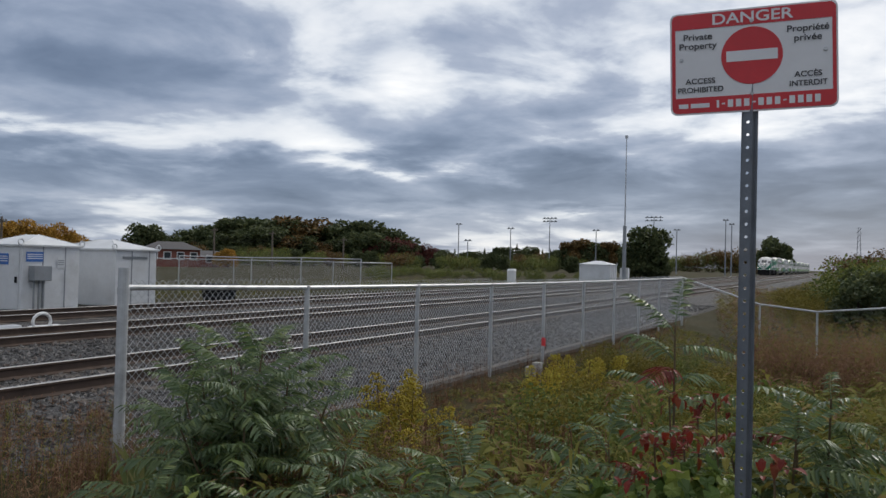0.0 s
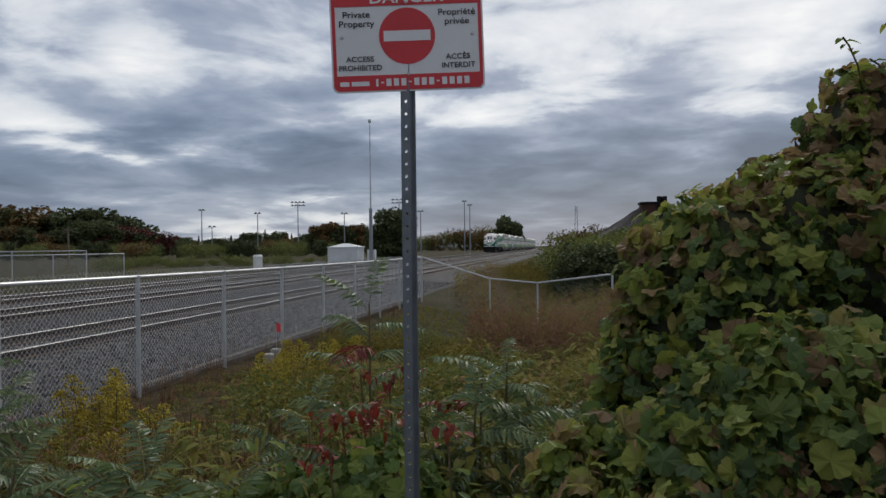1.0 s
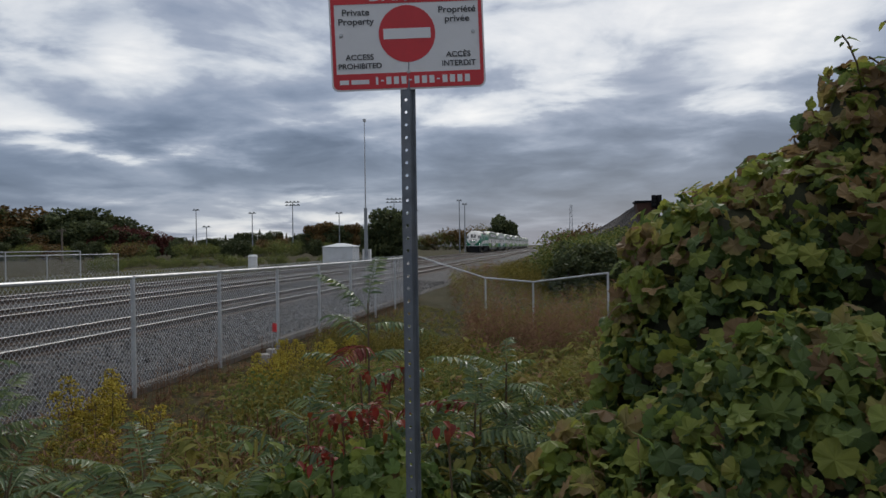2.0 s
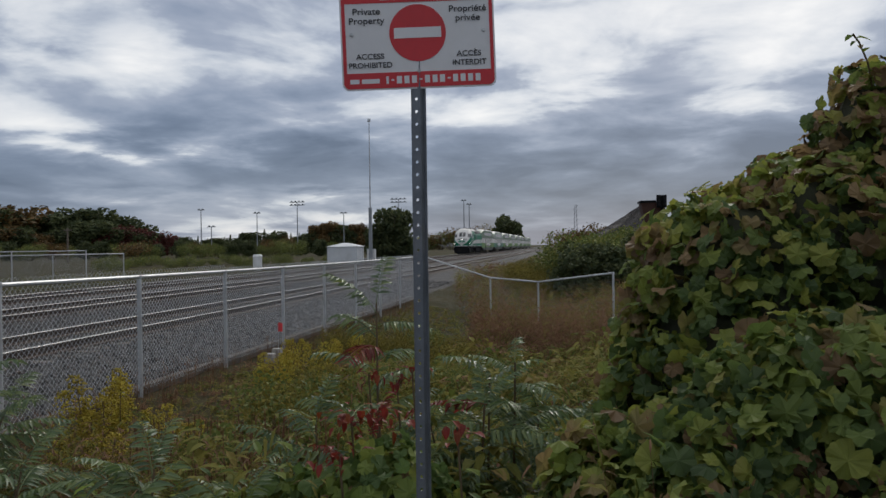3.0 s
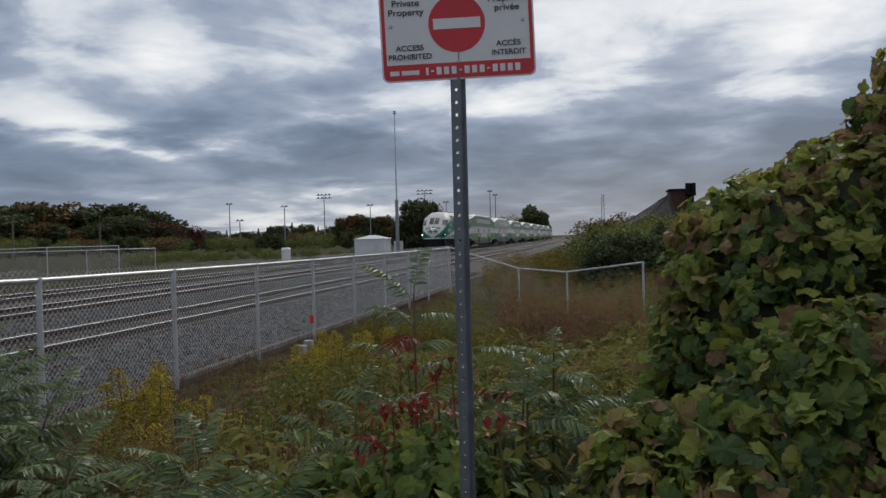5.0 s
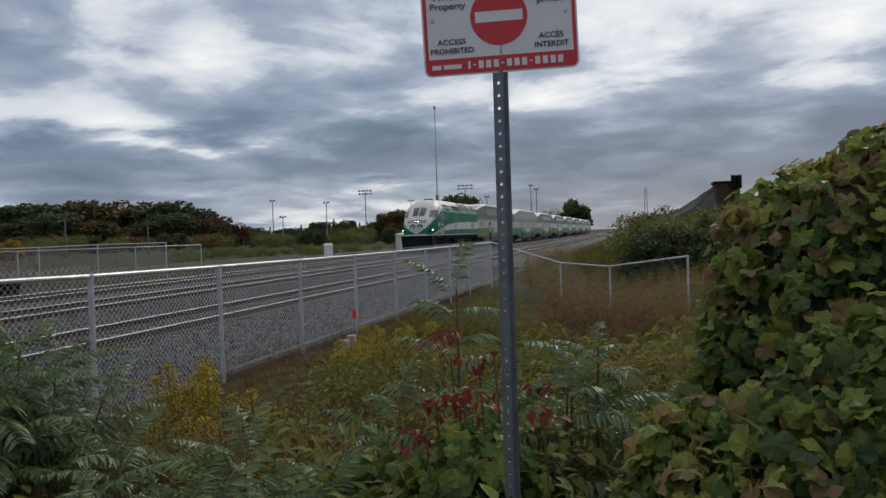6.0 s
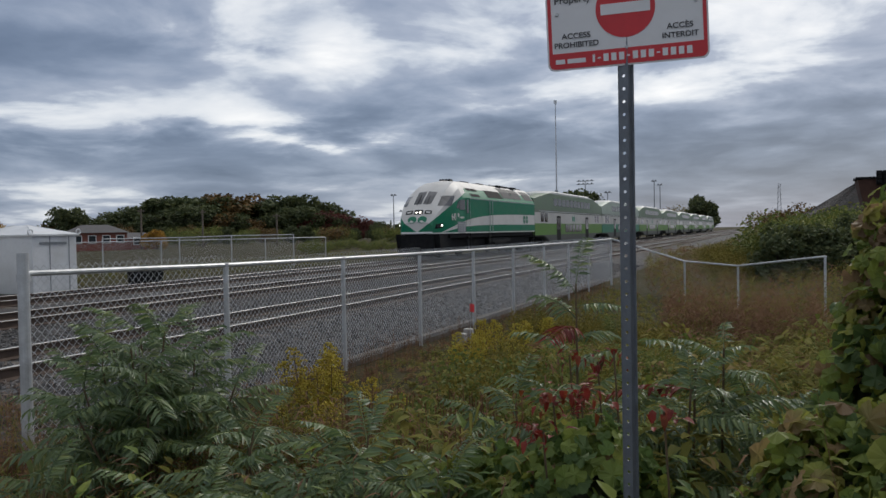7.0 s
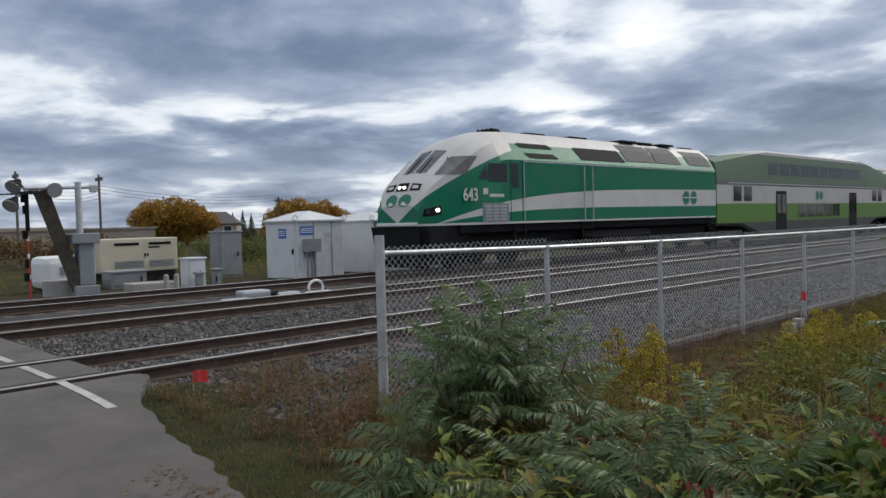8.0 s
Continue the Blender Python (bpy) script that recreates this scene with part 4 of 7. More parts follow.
        bm.faces.new([bm.verts.new(c) for c in ((s * 1.566, 16.3, 2.275), (s * 1.566, 17.5, 2.275), (s * 1.566, 17.5, 2.325), (s * 1.566, 16.3, 2.325))])
        part("emblem_bar", bm, M_offwhite, body)
        side = Matrix(((0, 0, s, s * 1.556), (s, 0, 0, 2.98), (0, 1, 0, 2.33), (0, 0, 0, 1)))
        text_part("643", 0.56, side, M_offwhite, body, "fleet_number", width=0.82, bold=0.012)
        bm = bmesh.new()
        for y0, y1, z0, z1 in ((3.55, 3.78, 2.36, 2.56), (3.86, 4.55, 2.28, 2.38)):
            bm.faces.new([bm.verts.new(c) for c in ((s * 1.558, y0, z0), (s * 1.558, y1, z0), (s * 1.558, y1, z1), (s * 1.558, y0, z1))])
        part("name_bar", bm, M_offwhite, body)
    # nose lights, number boxes, emblem
    glow, nt, p = mat("headlight_glass")
    p.inputs["Emission Color"].default_value = (1.0, 0.95, 0.85, 1)
    p.inputs["Emission Strength"].default_value = 3.5
    for x in (-0.11, 0.11):
        bm = bmesh.new()
        y = front_y(x, 2.62)
        rod(bm, (x, y + 0.05, 2.62), (x, y - 0.05, 2.60), 0.055, seg=16)
        part("headlight", bm, glow, body, "lit round headlight")
    bm = bmesh.new()
    front_patch(bm, [(-0.27, 2.50), (0.27, 2.50), (0.25, 2.76), (-0.25, 2.76)], 0.015, 4)
    part("headlight_box", bm, M["black"], body)
    for s in (-1, 1):
        bm = bmesh.new()
        front_patch(bm, [(s * 0.38, 2.52), (s * 0.80, 2.50), (s * 0.80, 2.70), (s * 0.38, 2.74)], 0.015, 5)
        part("number_box", bm, M["black"], body)
        bm = bmesh.new()
        front_patch(bm, [(s * 0.46, 2.57), (s * 0.72, 2.56), (s * 0.72, 2.65), (s * 0.46, 2.68)], 0.02, 4)
        part("number_bar", bm, M_offwhite, body)
        bm = bmesh.new()
        skin_patch(bm, [(nose_y(0.12), 1.68), (nose_y(0.85), 1.74), (nose_y(0.85), 2.02), (nose_y(0.20), 1.92)], 0.012, 6, 4, s)
        part("lamp_recess", bm, M["black"], body)
        px = skin_point(nose_y(0.7), 1.88, 0.03, s)
        bm = bmesh.new()
        rod(bm, px, (px[0] + s * 0.02, px[1] - 0.06, px[2]), 0.055, seg=16)
        part("ditch_light", bm, glow, body, "lit ditch light")
        bm = bmesh.new()
        px = skin_point(nose_y(0.32), 1.82, 0.02, s)
        rod(bm, px, (px[0] + s * 0.03, px[1] - 0.03, px[2]), 0.07, seg=14)
        part("marker_light", bm, M["window"], body)
        bm = bmesh.new()
        vs = []
        for i in range(20):
            a = 2 * math.pi * i / 20
            x, z = s * 0.31 + 0.28 * math.cos(a), 2.20 + 0.20 * math.sin(a)
            vs.append(bm.verts.new((x, front_y(x, z) - 0.012, z + 0.006)))
        bm.faces.new(vs)
        part("emblem_disc", bm, M_green, body, "green round emblem on the nose")
    bm = bmesh.new()
    box(bm, -0.95, NOSE_AT - 0.06, 1.42, 0.95, NOSE_AT + 0.02, 1.52, 0.02)
    part("step_plate", bm, M["white"], body)
    # wipers, horns, roof gear
    for x in (-0.3, 0.3):
        bm = bmesh.new()
        rod(bm, (x, front_y(x, 3.05) - 0.03, 3.05), (x * 0.9, front_y(x * 0.9, 3.6) - 0.04, 3.62), 0.012, seg=6)
        part("wiper", bm, M["black"], body)
    bm = bmesh.new()
    for i, x in enumerate((-0.3, -0.1, 0.1, 0.3)):
        rod(bm, (x, 5.35, 4.66), (x, 5.75, 4.67), 0.06, 0.04, 10)
    box(bm, -0.35, 5.5, 4.5, 0.35, 5.85, 4.64, 0.02)
    part("horn_cluster", bm, M["black"], body, "black air horns on the roof")
    for y, w in ((7.0, 0.5), (9.5, 0.6), (12.6, 0.9), (14.0, 0.8), (15.6, 0.9), (18.0, 0.5)):
        bm = bmesh.new()
        box(bm, -w, y, 4.56, w, y + 1.1, 4.65, 0.03)
        part("roof_hatch", bm, M["black"], body, "dark roof hatch")
    return L


M_green = plain("emblem_green", GREEN, 0.4)
M_offwhite = plain("emblem_white", OFFWHITE, 0.45)


def make_coach(paint, label):
    C = thing("bilevel_coach", label, "passenger coach", "coaches of the train")
    n = 25.6

    def half(zb, zt, lean):
        return [(1.40, zb), (1.49, zb + 0.12), (1.49, 3.02), (1.49 - 0.06 * lean, 0.5 * (zt + 3.0)), (1.46 - 0.16 * lean, zt - 0.16), (1.22 - 0.16 * lean, zt - 0.04), (0, zt)]
    keys = [(0.0, half(0.98, 4.12, 0.5)), (2.6, half(0.95, 4.46, 0.4)), (4.6, half(0.46, 4.72, 0.3)), (5.6, half(0.46, 4.82, 0.3)), (n - 5.6, half(0.46, 4.82, 0.3)), (n - 4.6, half(0.46, 4.72, 0.3)), (n - 2.6, half(0.95, 4.46, 0.4)), (n, half(0.98, 4.12, 0.5))]
    bm = bmesh.new()
    loft(bm, keys)
    body = part("body", bm, paint, C, "striped aluminium coach body with sloping ends", smooth=True)
    for s in (-1, 1):
        def pane(name, y0, y1, z0, z1, x0, x1, mt, out=0.012, label=""):
            bm = bmesh.new()
            a = [(s * (x0 + out), y0, z0), (s * (x0 + out), y1, z0), (s * (x1 + out), y1, z1), (s * (x1 + out), y0, z1)]
            b = [(s * (x - 0.05), y, z) for x, y, z in ((x0, y0, z0), (x0, y1, z0), (x1, y1, z1), (x1, y0, z1))]
            va, vb = [bm.verts.new(c) for c in a], [bm.verts.new(c) for c in b]
            bm.faces.new(va)
            for i in range(4):
                j = (i + 1) % 4
                bm.faces.new((va[i], vb[i], vb[j], va[j]))
            bmesh.ops.recalc_face_normals(bm, faces=bm.faces)
            return part(name, bm, mt, body, label)
        for y in (1.7, 2.85, n - 3.6, n - 2.45):
            pane("window", y, y + 0.85, 2.16, 2.88, 1.49, 1.49, GLASS)
        for i in range(5):
            y = 9.6 + i * 1.3
            pane("window", y, y + 1.1, 1.28, 1.98, 1.49, 1.49, GLASS)
        for i in range(10):
            y = 5.75 + i * 1.43
            pane("window", y, y + 1.2, 3.52, 4.14, 1.477, 1.458, GLASS)
        for y in (6.6, n - 8.0):
            d = pane("door", y, y + 1.35, 0.62, 2.68, 1.49, 1.49, M["black"], 0.01, "dark recessed double door")
            for k in (0.14, 0.76):
                bm = bmesh.new()
                x = s * 1.508
                bm.faces.new([bm.verts.new(c) for c in ((x, y + k, 1.5), (x, y + k + 0.45, 1.5), (x, y + k + 0.45, 2.5), (x, y + k, 2.5))])
                part("door_pane", bm, GLASS, d)
        for y0 in (12.35, 12.95):
            bm = bmesh.new()
            bm.faces.new([bm.verts.new((s * 1.497, y0 + 0.27 * math.cos(a), 2.47 + 0.27 * math.sin(a))) for a in (2 * math.pi * i / 20 for i in range(20))])
            part("emblem_disc", bm, M_green, body)
        bm = bmesh.new()
        box(bm, s * 1.47, 1.2, 3.0, s * 1.505, n - 1.2, 3.05)
        part("belt_rib", bm, M["alu"], body)
    for y in (2.2, n - 2.2):
        bogie(C, y, (-1.25, 1.25), 0.42)
    bm = bmesh.new()
    box(bm, -0.6, -0.22, 1.0, 0.6, 0.02, 3.4, 0.03)
    box(bm, -0.6, n - 0.02, 1.0, 0.6, n + 0.18, 3.4, 0.03)
    box(bm, -0.15, -0.3, 0.75, 0.15, n + 0.3, 0.95)
    part("gangway", bm, M["black"], C, "black rubber gangway between coaches")
    bm = bmesh.new()
    box(bm, -0.7, 0.6, 4.0, 0.7, 3.0, 4.44, 0.05)
    part("roof_unit", bm, M["alu"], body)
    return C


def make_train():
    L = make_loco()
    lime = (0.115, 0.23, 0.05)
    a = paint_nodes("lime_coach_livery", coach_zones(lime, (0.13, 0.185, 0.125)))
    b = paint_nodes("teal_coach_livery", coach_zones((0.045, 0.19, 0.12), (0.30, 0.36, 0.31)))
    first = make_coach(a, "lime and white double-deck passenger coach of the moving train")
    other = make_coach(b, "teal and white double-deck passenger coach of the moving train")
    cars = [first, other] + [copy_thing(first, Matrix.Identity(4)) for _ in range(6)]
    return L, cars


make_ground()
make_ballast()
make_road()
for cx, label in zip(TRACKS, ("railway track with rusty rails beside the fence", "middle railway track with rusty rails", "far railway track that carries the train")):
    make_track(cx, label)
make_fences()
make_sign()
loco, coaches = make_train()


# ---------------------------------------------------------------- yard beyond the tracks
def panel_box(name, label, category, x0, y0, x1, y1, z0, z1, material, door=True, group=""):
    """A steel equipment cabinet with a plinth, a lipped lid, a door leaf and a handle."""
    c = thing(name, label, category, group)
    bm = bmesh.new()
    box(bm, x0, y0, z0, x1, y1, z1 - 0.06, 0.015)
    body = part("body", bm, material, c)
    bm = bmesh.new()
    box(bm, x0 - 0.04, y0 - 0.04, z1 - 0.06, x1 + 0.04, y1 + 0.04, z1, 0.015)
    part("lid", bm, material, c)
    if door:
        bm = bmesh.new()
        box(bm, x1, y0 + 0.06, z0 + 0.1, x1 + 0.02, y1 - 0.06, z1 - 0.12, 0.008)
        d = part("door", bm, material, c)
        bm = bmesh.new()
        box(bm, x1 + 0.02, y1 - 0.2, (z0 + z1) / 2 - 0.08, x1 + 0.05, y1 - 0.16, (z0 + z1) / 2 + 0.08, 0.005)
        part("handle", bm, M["black"], d)
    return c


def make_hut(x0, y0, x1, y1, ze, zr, label, door_side, signs):
    """A sheet-steel signal bungalow with a low hipped roof and lifting eyes."""
    h = thing("signal_hut", label, "equipment hut", "signal huts")
    z0 = -0.1
    bm = bmesh.new()
    box(bm, x0, y0, z0 + 0.06, x1, y1, ze, 0.02)
    body = part("wall", bm, M["hut_white"], h, "white painted steel walls")
    bm = bmesh.new()
    box(bm, x0 + 0.05, y0 + 0.05, z0 - 0.2, x1 - 0.05, y1 - 0.05, z0 + 0.06)
    part("plinth", bm, M["black"], h)
    bm = bmesh.new()
    e = 0.07
    a = [bm.verts.new(c) for c in ((x0 - e, y0 - e, ze + 0.03), (x1 + e, y0 - e, ze + 0.03), (x1 + e, y1 + e, ze + 0.03), (x0 - e, y1 + e, ze + 0.03))]
    lo = [bm.verts.new((v.co.x, v.co.y, ze - 0.02)) for v in a]
    my = (y0 + y1) / 2
    mx = (x0 + x1) / 2
    r0, r1 = bm.verts.new((mx - 0.3, my, zr)), bm.verts.new((mx + 0.3, my, zr))
    for f in ((a[0], a[1], r1, r0), (a[1], a[2], r1), (a[2], a[3], r0, r1), (a[3], a[0], r0)):
        bm.faces.new(f)
    for i in range(4):
        j = (i + 1) % 4
        bm.faces.new((lo[i], lo[j], a[j], a[i]))
    bm.faces.new(lo)
    bmesh.ops.recalc_face_normals(bm, faces=bm.faces)
    roof = part("roof", bm, M["hut_white"], h, "low hipped steel roof")
    for i, (px, py) in enumerate(((x1 + e, y0 - e), (x1 + e, y1 + e), (x0 - e, y0 - e), (x0 - e, y1 + e))):
        bm = bmesh.new()
        rod(bm, (px, py, ze + 0.03), (mx + (0.3 if px > mx else -0.3), my, zr + 0.004), 0.012, seg=6)
        part("hip_seam", bm, M["hut_white"], roof)
    for y in (y0 - e, y1 + e):
        bm = bmesh.new()
        n = 14
        tube(bm, [(x1 + 0.02, y + 0.085 * math.cos(t), ze + 0.10 + 0.085 * math.sin(t)) for t in (2 * math.pi * k / n for k in range(n))], 0.02, 6, True, (1, 0, 0))
        part("lifting_eye", bm, M["hut_white"], roof, "round lifting eye")
    k = 0
    y = y0 + 0.62
    while y < y1 - 0.2:
        bm = bmesh.new()
        box(bm, x1, y, z0 + 0.08, x1 + 0.012, y + 0.03, ze - 0.03)
        part("wall_seam", bm, M["grey_steel"], body)
        y += 0.72
    if door_side:
        bm = bmesh.new()
        box(bm, x1 - 0.95, y0 - 0.025, z0 + 0.1, x1 - 0.12, y0, ze - 0.1, 0.008)
        d = part("door", bm, M["hut_white"], h, "flush steel door")
        bm = bmesh.new()
        box(bm, x1 - 0.25, y0 - 0.07, 0.78, x1 - 0.18, y0 - 0.025, 0.96, 0.01)
        part("handle", bm, M["black"], d)
    for w, (side, u0, u1, v0, v1, mt) in enumerate(signs):
        bm = bmesh.new()
        if side == "y":
            box(bm, u0, y0 - 0.04, v0, u1, y0 - 0.026, v1)
        else:
            box(bm, x1 + 0.013, u0, v0, x1 + 0.022, u1, v1)
        sg = part("notice", bm, M[mt], h, "small blue notice plate" if mt == "blue" else "small notice plate")
        bm = bmesh.new()
        for q in (0.28, 0.5, 0.7):
            zz = v0 + (v1 - v0) * q
            if side == "y":
                box(bm, u0 + 0.03, y0 - 0.045, zz, u1 - 0.03, y0 - 0.041, zz + 0.025)
            else:
                box(bm, x1 + 0.0225, u0 + 0.03, zz, x1 + 0.026, u1 - 0.03, zz + 0.025)
        part("notice_bars", bm, M["white"] if mt == "blue" else M["grey_steel"], sg)
    return h


def make_huts():
    h = make_hut(-22.75, 13.62, -20.85, 15.45, 1.86, 2.20, "white steel signal hut with blue notices beside the tracks", True,
                 [("y", -21.9, -21.45, 1.3, 1.62, "blue"), ("x", 13.72, 14.25, 1.4, 1.68, "blue"), ("x", 14.7, 14.95, 1.22, 1.52, "hut_white")])
    bm = bmesh.new()
    box(bm, -20.83, 13.8, 0.85, -20.55, 14.35, 1.28, 0.015)
    b = part("meter_box", bm, M["grey_steel"], h, "grey meter box on the wall")
    for y in (13.92, 14.08, 14.22):
        bm = bmesh.new()
        rod(bm, (-20.74, y, 0.86), (-20.74, y, -0.1), 0.03, seg=8)
        part("conduit", bm, M["grey_steel"], b)
    make_hut(-24.0, 16.85, -20.95, 18.5, 1.82, 2.16, "white steel signal hut standing behind another hut", False, [("x", 17.1, 18.1, 1.52, 1.60, "grey_steel")])


def make_yard():
    # generator
    g = thing("standby_generator", "cream enclosed standby generator on a dark base tank", "generator")
    x0, y0, x1, y1 = -27.6, 9.4, -26.4, 12.15
    bm = bmesh.new()
    box(bm, x0, y0, 0.26, x1, y1, 1.43, 0.05)
    body = part("enclosure", bm, M["cream"], g)
    bm = bmesh.new()
    box(bm, x0 + 0.05, y0 + 0.1, -0.12, x1 - 0.02, y1 - 0.1, 0.26, 0.02)
    part("base_tank", bm, M["black"], g, "black base tank")
    for a, b, c, d, mt in ((9.9, 10.75, 1.18, 1.28, "black"), (11.1, 11.9, 1.18, 1.28, "black"), (11.1, 11.5, 1.08, 1.13, "black")):
        bm = bmesh.new()
        box(bm, x1, a, c, x1 + 0.012, b, d)
        part("name_bar", bm, M[mt], body)
    for a, b in ((9.9, 10.9), (11.1, 12.0)):
        bm = bmesh.new()
        for k in range(5):
            box(bm, x1, a, 0.42 + k * 0.05, x1 + 0.02, b, 0.45 + k * 0.05)
        part("vent", bm, M["grey_steel"], body, "louvred vent")
    for yy in (10.95, 11.05):
        bm = bmesh.new()
        box(bm, x1, yy - 0.02, 0.8, x1 + 0.03, yy + 0.02, 0.9)
        part("latch", bm, M["black"], body)
    panel_box("white_cabinet", "white steel cabinet on a concrete pad", "cabinet", -21.5, 9.95, -21.0, 10.5, -0.1, 0.86, M["hut_white"])
    panel_box("grey_cabinet", "tall grey steel cabinet in the grass", "cabinet", -25.8, 13.1, -25.1, 14.0, -0.1, 1.6, M["grey_steel"])
    panel_box("junction_box", "small grey junction box beside the track", "junction box", -20.85, 10.6, -20.65, 10.82, -0.1, 0.52, M["grey_steel"])
    panel_box("control_box", "small dark control box on a pedestal", "junction box", -20.7, 10.0, -20.55, 10.2, -0.1, 0.45, M["grey_steel"], False)
    panel_box("grey_case", "low grey equipment case beside the generator", "equipment case", -24.6, 8.8, -23.8, 9.9, -0.1, 0.45, M["grey_steel"])
    bm = bmesh.new()
    box(bm, -21.6, 8.3, -0.15, -20.9, 9.6, 0.22, 0.04)
    tagged(part("concrete_block", bm, M["concrete"]), "weathered concrete footing block beside the track", "concrete block")
    bm = bmesh.new()
    box(bm, -22.5, 6.45, -0.15, -21.7, 7.18, 0.40, 0.03)
    tagged(part("concrete_block", bm, M["concrete"]), "pale concrete counterweight block by the crossing gate", "concrete block")
    for y in (9.3, 9.0):
        bm = bmesh.new()
        rod(bm, (-20.35, y, -0.15), (-20.35, y, 0.42), 0.07, seg=10)
        rod(bm, (-20.35, y, 0.42), (-20.35, y, 0.46), 0.075, 0.04, seg=10)
        tagged(part("marker_post", bm, M["concrete"], smooth=True), "short concrete marker post", "post", "marker posts")
    # white tank
    t = thing("white_tank", "white plastic tank behind the crossing gate", "tank")
    bm = bmesh.new()
    box(bm, -25.6, 7.0, 0.0, -24.2, 8.55, 0.98, 0.22)
    part("body", bm, M["white"], t)
    bm = bmesh.new()
    box(bm, -25.5, 7.1, -0.12, -24.3, 8.45, 0.02)
    part("skid", bm, M["black"], t)
    for y in (7.45, 7.95):
        bm = bmesh.new()
        box(bm, -24.22, y, 0.42, -24.18, y + 0.35, 0.66, 0.01)
        part("vent", bm, M["grey_steel"], t)
    # level crossing gate: mast, signals, raised timber arms
    c = thing("crossing_gate", "level-crossing gate with flashing-light heads and raised timber arms", "crossing gate")
    bx, by = -21.6, 7.2
    bm = bmesh.new()
    rod(bm, (bx, by, -0.1), (bx, by, 3.05), 0.085, seg=14)
    part("mast", bm, M["galv"], c, "galvanised mast", smooth=True)
    bm = bmesh.new()
    box(bm, bx - 0.35, by - 0.28, -0.1, bx + 0.35, by + 0.35, 0.25, 0.03)
    box(bm, bx - 0.2, by - 0.12, 0.25, bx + 0.22, by + 0.3, 1.6, 0.05)
    box(bm, bx - 0.32, by - 0.3, 1.38, bx + 0.32, by + 0.42, 1.66, 0.03)
    part("mechanism", bm, M["grey_steel"], c, "grey gate mechanism housing")
    bm = bmesh.new()
    rod(bm, (bx, by - 1.3, 2.86), (bx, by + 0.42, 2.92), 0.05, seg=10)
    box(bm, bx - 0.04, by + 0.30, 2.78, bx + 0.04, by + 0.52, 2.98, 0.01)
    part("cross_arm", bm, M["galv"], c)
    for k in range(3):
        bm = bmesh.new()
        dx = k * 0.075
        prism(bm, [(by - 1.16 + dx, 2.78 + 0.02 * k), (by - 0.84 + dx, 2.83 - 0.03 * k), (by + 0.12 + dx * 0.4, -0.05), (by - 0.24 + dx * 0.4, -0.05)], bx + 0.1 - 0.14 * k, bx + 0.2 - 0.14 * k, "x")
        part("gate_arm", bm, M["creosote"], c, "weathered timber arm")
    bm = bmesh.new()
    box(bm, bx + 0.02, by - 1.32, 0.0, bx + 0.06, by - 1.28, 1.75, 0.005)
    part("boom", bm, M["red"], c, "thin red and white boom")
    bm = bmesh.new()
    for z in (0.5, 1.05, 1.5):
        box(bm, bx + 0.015, by - 1.325, z, bx + 0.065, by - 1.275, z + 0.12)
    part("boom_stripe", bm, M["white"], c)
    bm = bmesh.new()
    box(bm, bx + 0.0, by - 1.34, 1.75, bx + 0.08, by - 1.25, 2.72, 0.01)
    for k, z in enumerate((0.45, 0.8, 1.55, 2.2, 2.5)):
        box(bm, bx - 0.02, by - 1.42 + 0.03 * (k % 2), z, bx + 0.07, by - 1.30, z + 0.22, 0.01)
    part("boom_bracket", bm, M["black"], c, "dark boom bracket and cables")
    for dy, z, d in ((-1.62, 2.92, (0.43, -0.61, -0.62)), (-0.72, 2.82, (0.93, 0.12, -0.2)), (-1.70, 2.46, (0.50, -0.55, -0.64))):
        bm = bmesh.new()
        p = Vector((bx + 0.3, by + dy, z))
        d = Vector(d).normalized()
        rod(bm, p, p + d * 0.10, 0.17, 0.20, seg=20)
        rod(bm, p - d * 0.2, p, 0.07, 0.15, seg=16)
        head = part("signal_head", bm, M["black"], c, "round crossing-signal head", smooth=True)
        bm = bmesh.new()
        rod(bm, p + d * 0.10, p + d * 0.112, 0.195, seg=20)
        part("lens_plate", bm, M["alu"], head, "pale reflecting back plate")
        bm = bmesh.new()
        rod(bm, p - d * 0.2, (bx + 0.05, by + dy * 0.8, 2.75), 0.025, seg=6)
        part("bracket", bm, M["grey_steel"], head)
    bm = bmesh.new()
    for k in range(7):
        rod(bm, (bx + 0.05 * k, by - 1.9 + 0.07 * k, 2.7), (bx + 0.03 * k, by - 1.2 + 0.03 * k, 2.74 + 0.03 * (k % 3)), 0.018, seg=5)
    part("cable_bundle", bm, M["black"], c)
    # switch machine between the tracks
    s = thing("switch_machine", "grey railway switch machine with rods between the rails", "switch machine")
    for x, y, w, l, h, mt in ((-14.7, 7.3, 0.2, 0.28, 0.14, "wood"), (-14.7, 8.0, 0.16, 0.3, 0.18, "alu"), (-15.0, 8.6, 0.2, 0.34, 0.30, "alu"), (-15.0, 8.98, 0.16, 0.2, 0.24, "black"), (-14.9, 9.4, 0.14, 0.3, 0.2, "alu"), (-15.0, 10.35, 0.1, 0.36, 0.14, "white")):
        bm = bmesh.new()
        box(bm, x - w, y - l, 0.0, x + w, y + l, h, 0.05)
        part("casing", bm, M[mt], s)
    bm = bmesh.new()
    n = 12
    tube(bm, [(-14.6, 10.0 + 0.2 * math.cos(a), 0.26 + 0.17 * math.sin(a)) for a in (2 * math.pi * k / n for k in range(n))], 0.035, 6, True, (1, 0, 0))
    part("hand_wheel", bm, M["white"], s, "white looped handle")
    # two more cabinets and the tall mast farther up the line
    lc = thing("line_cabinet", "white cylindrical line cabinet with a cap beside the tracks", "cabinet")
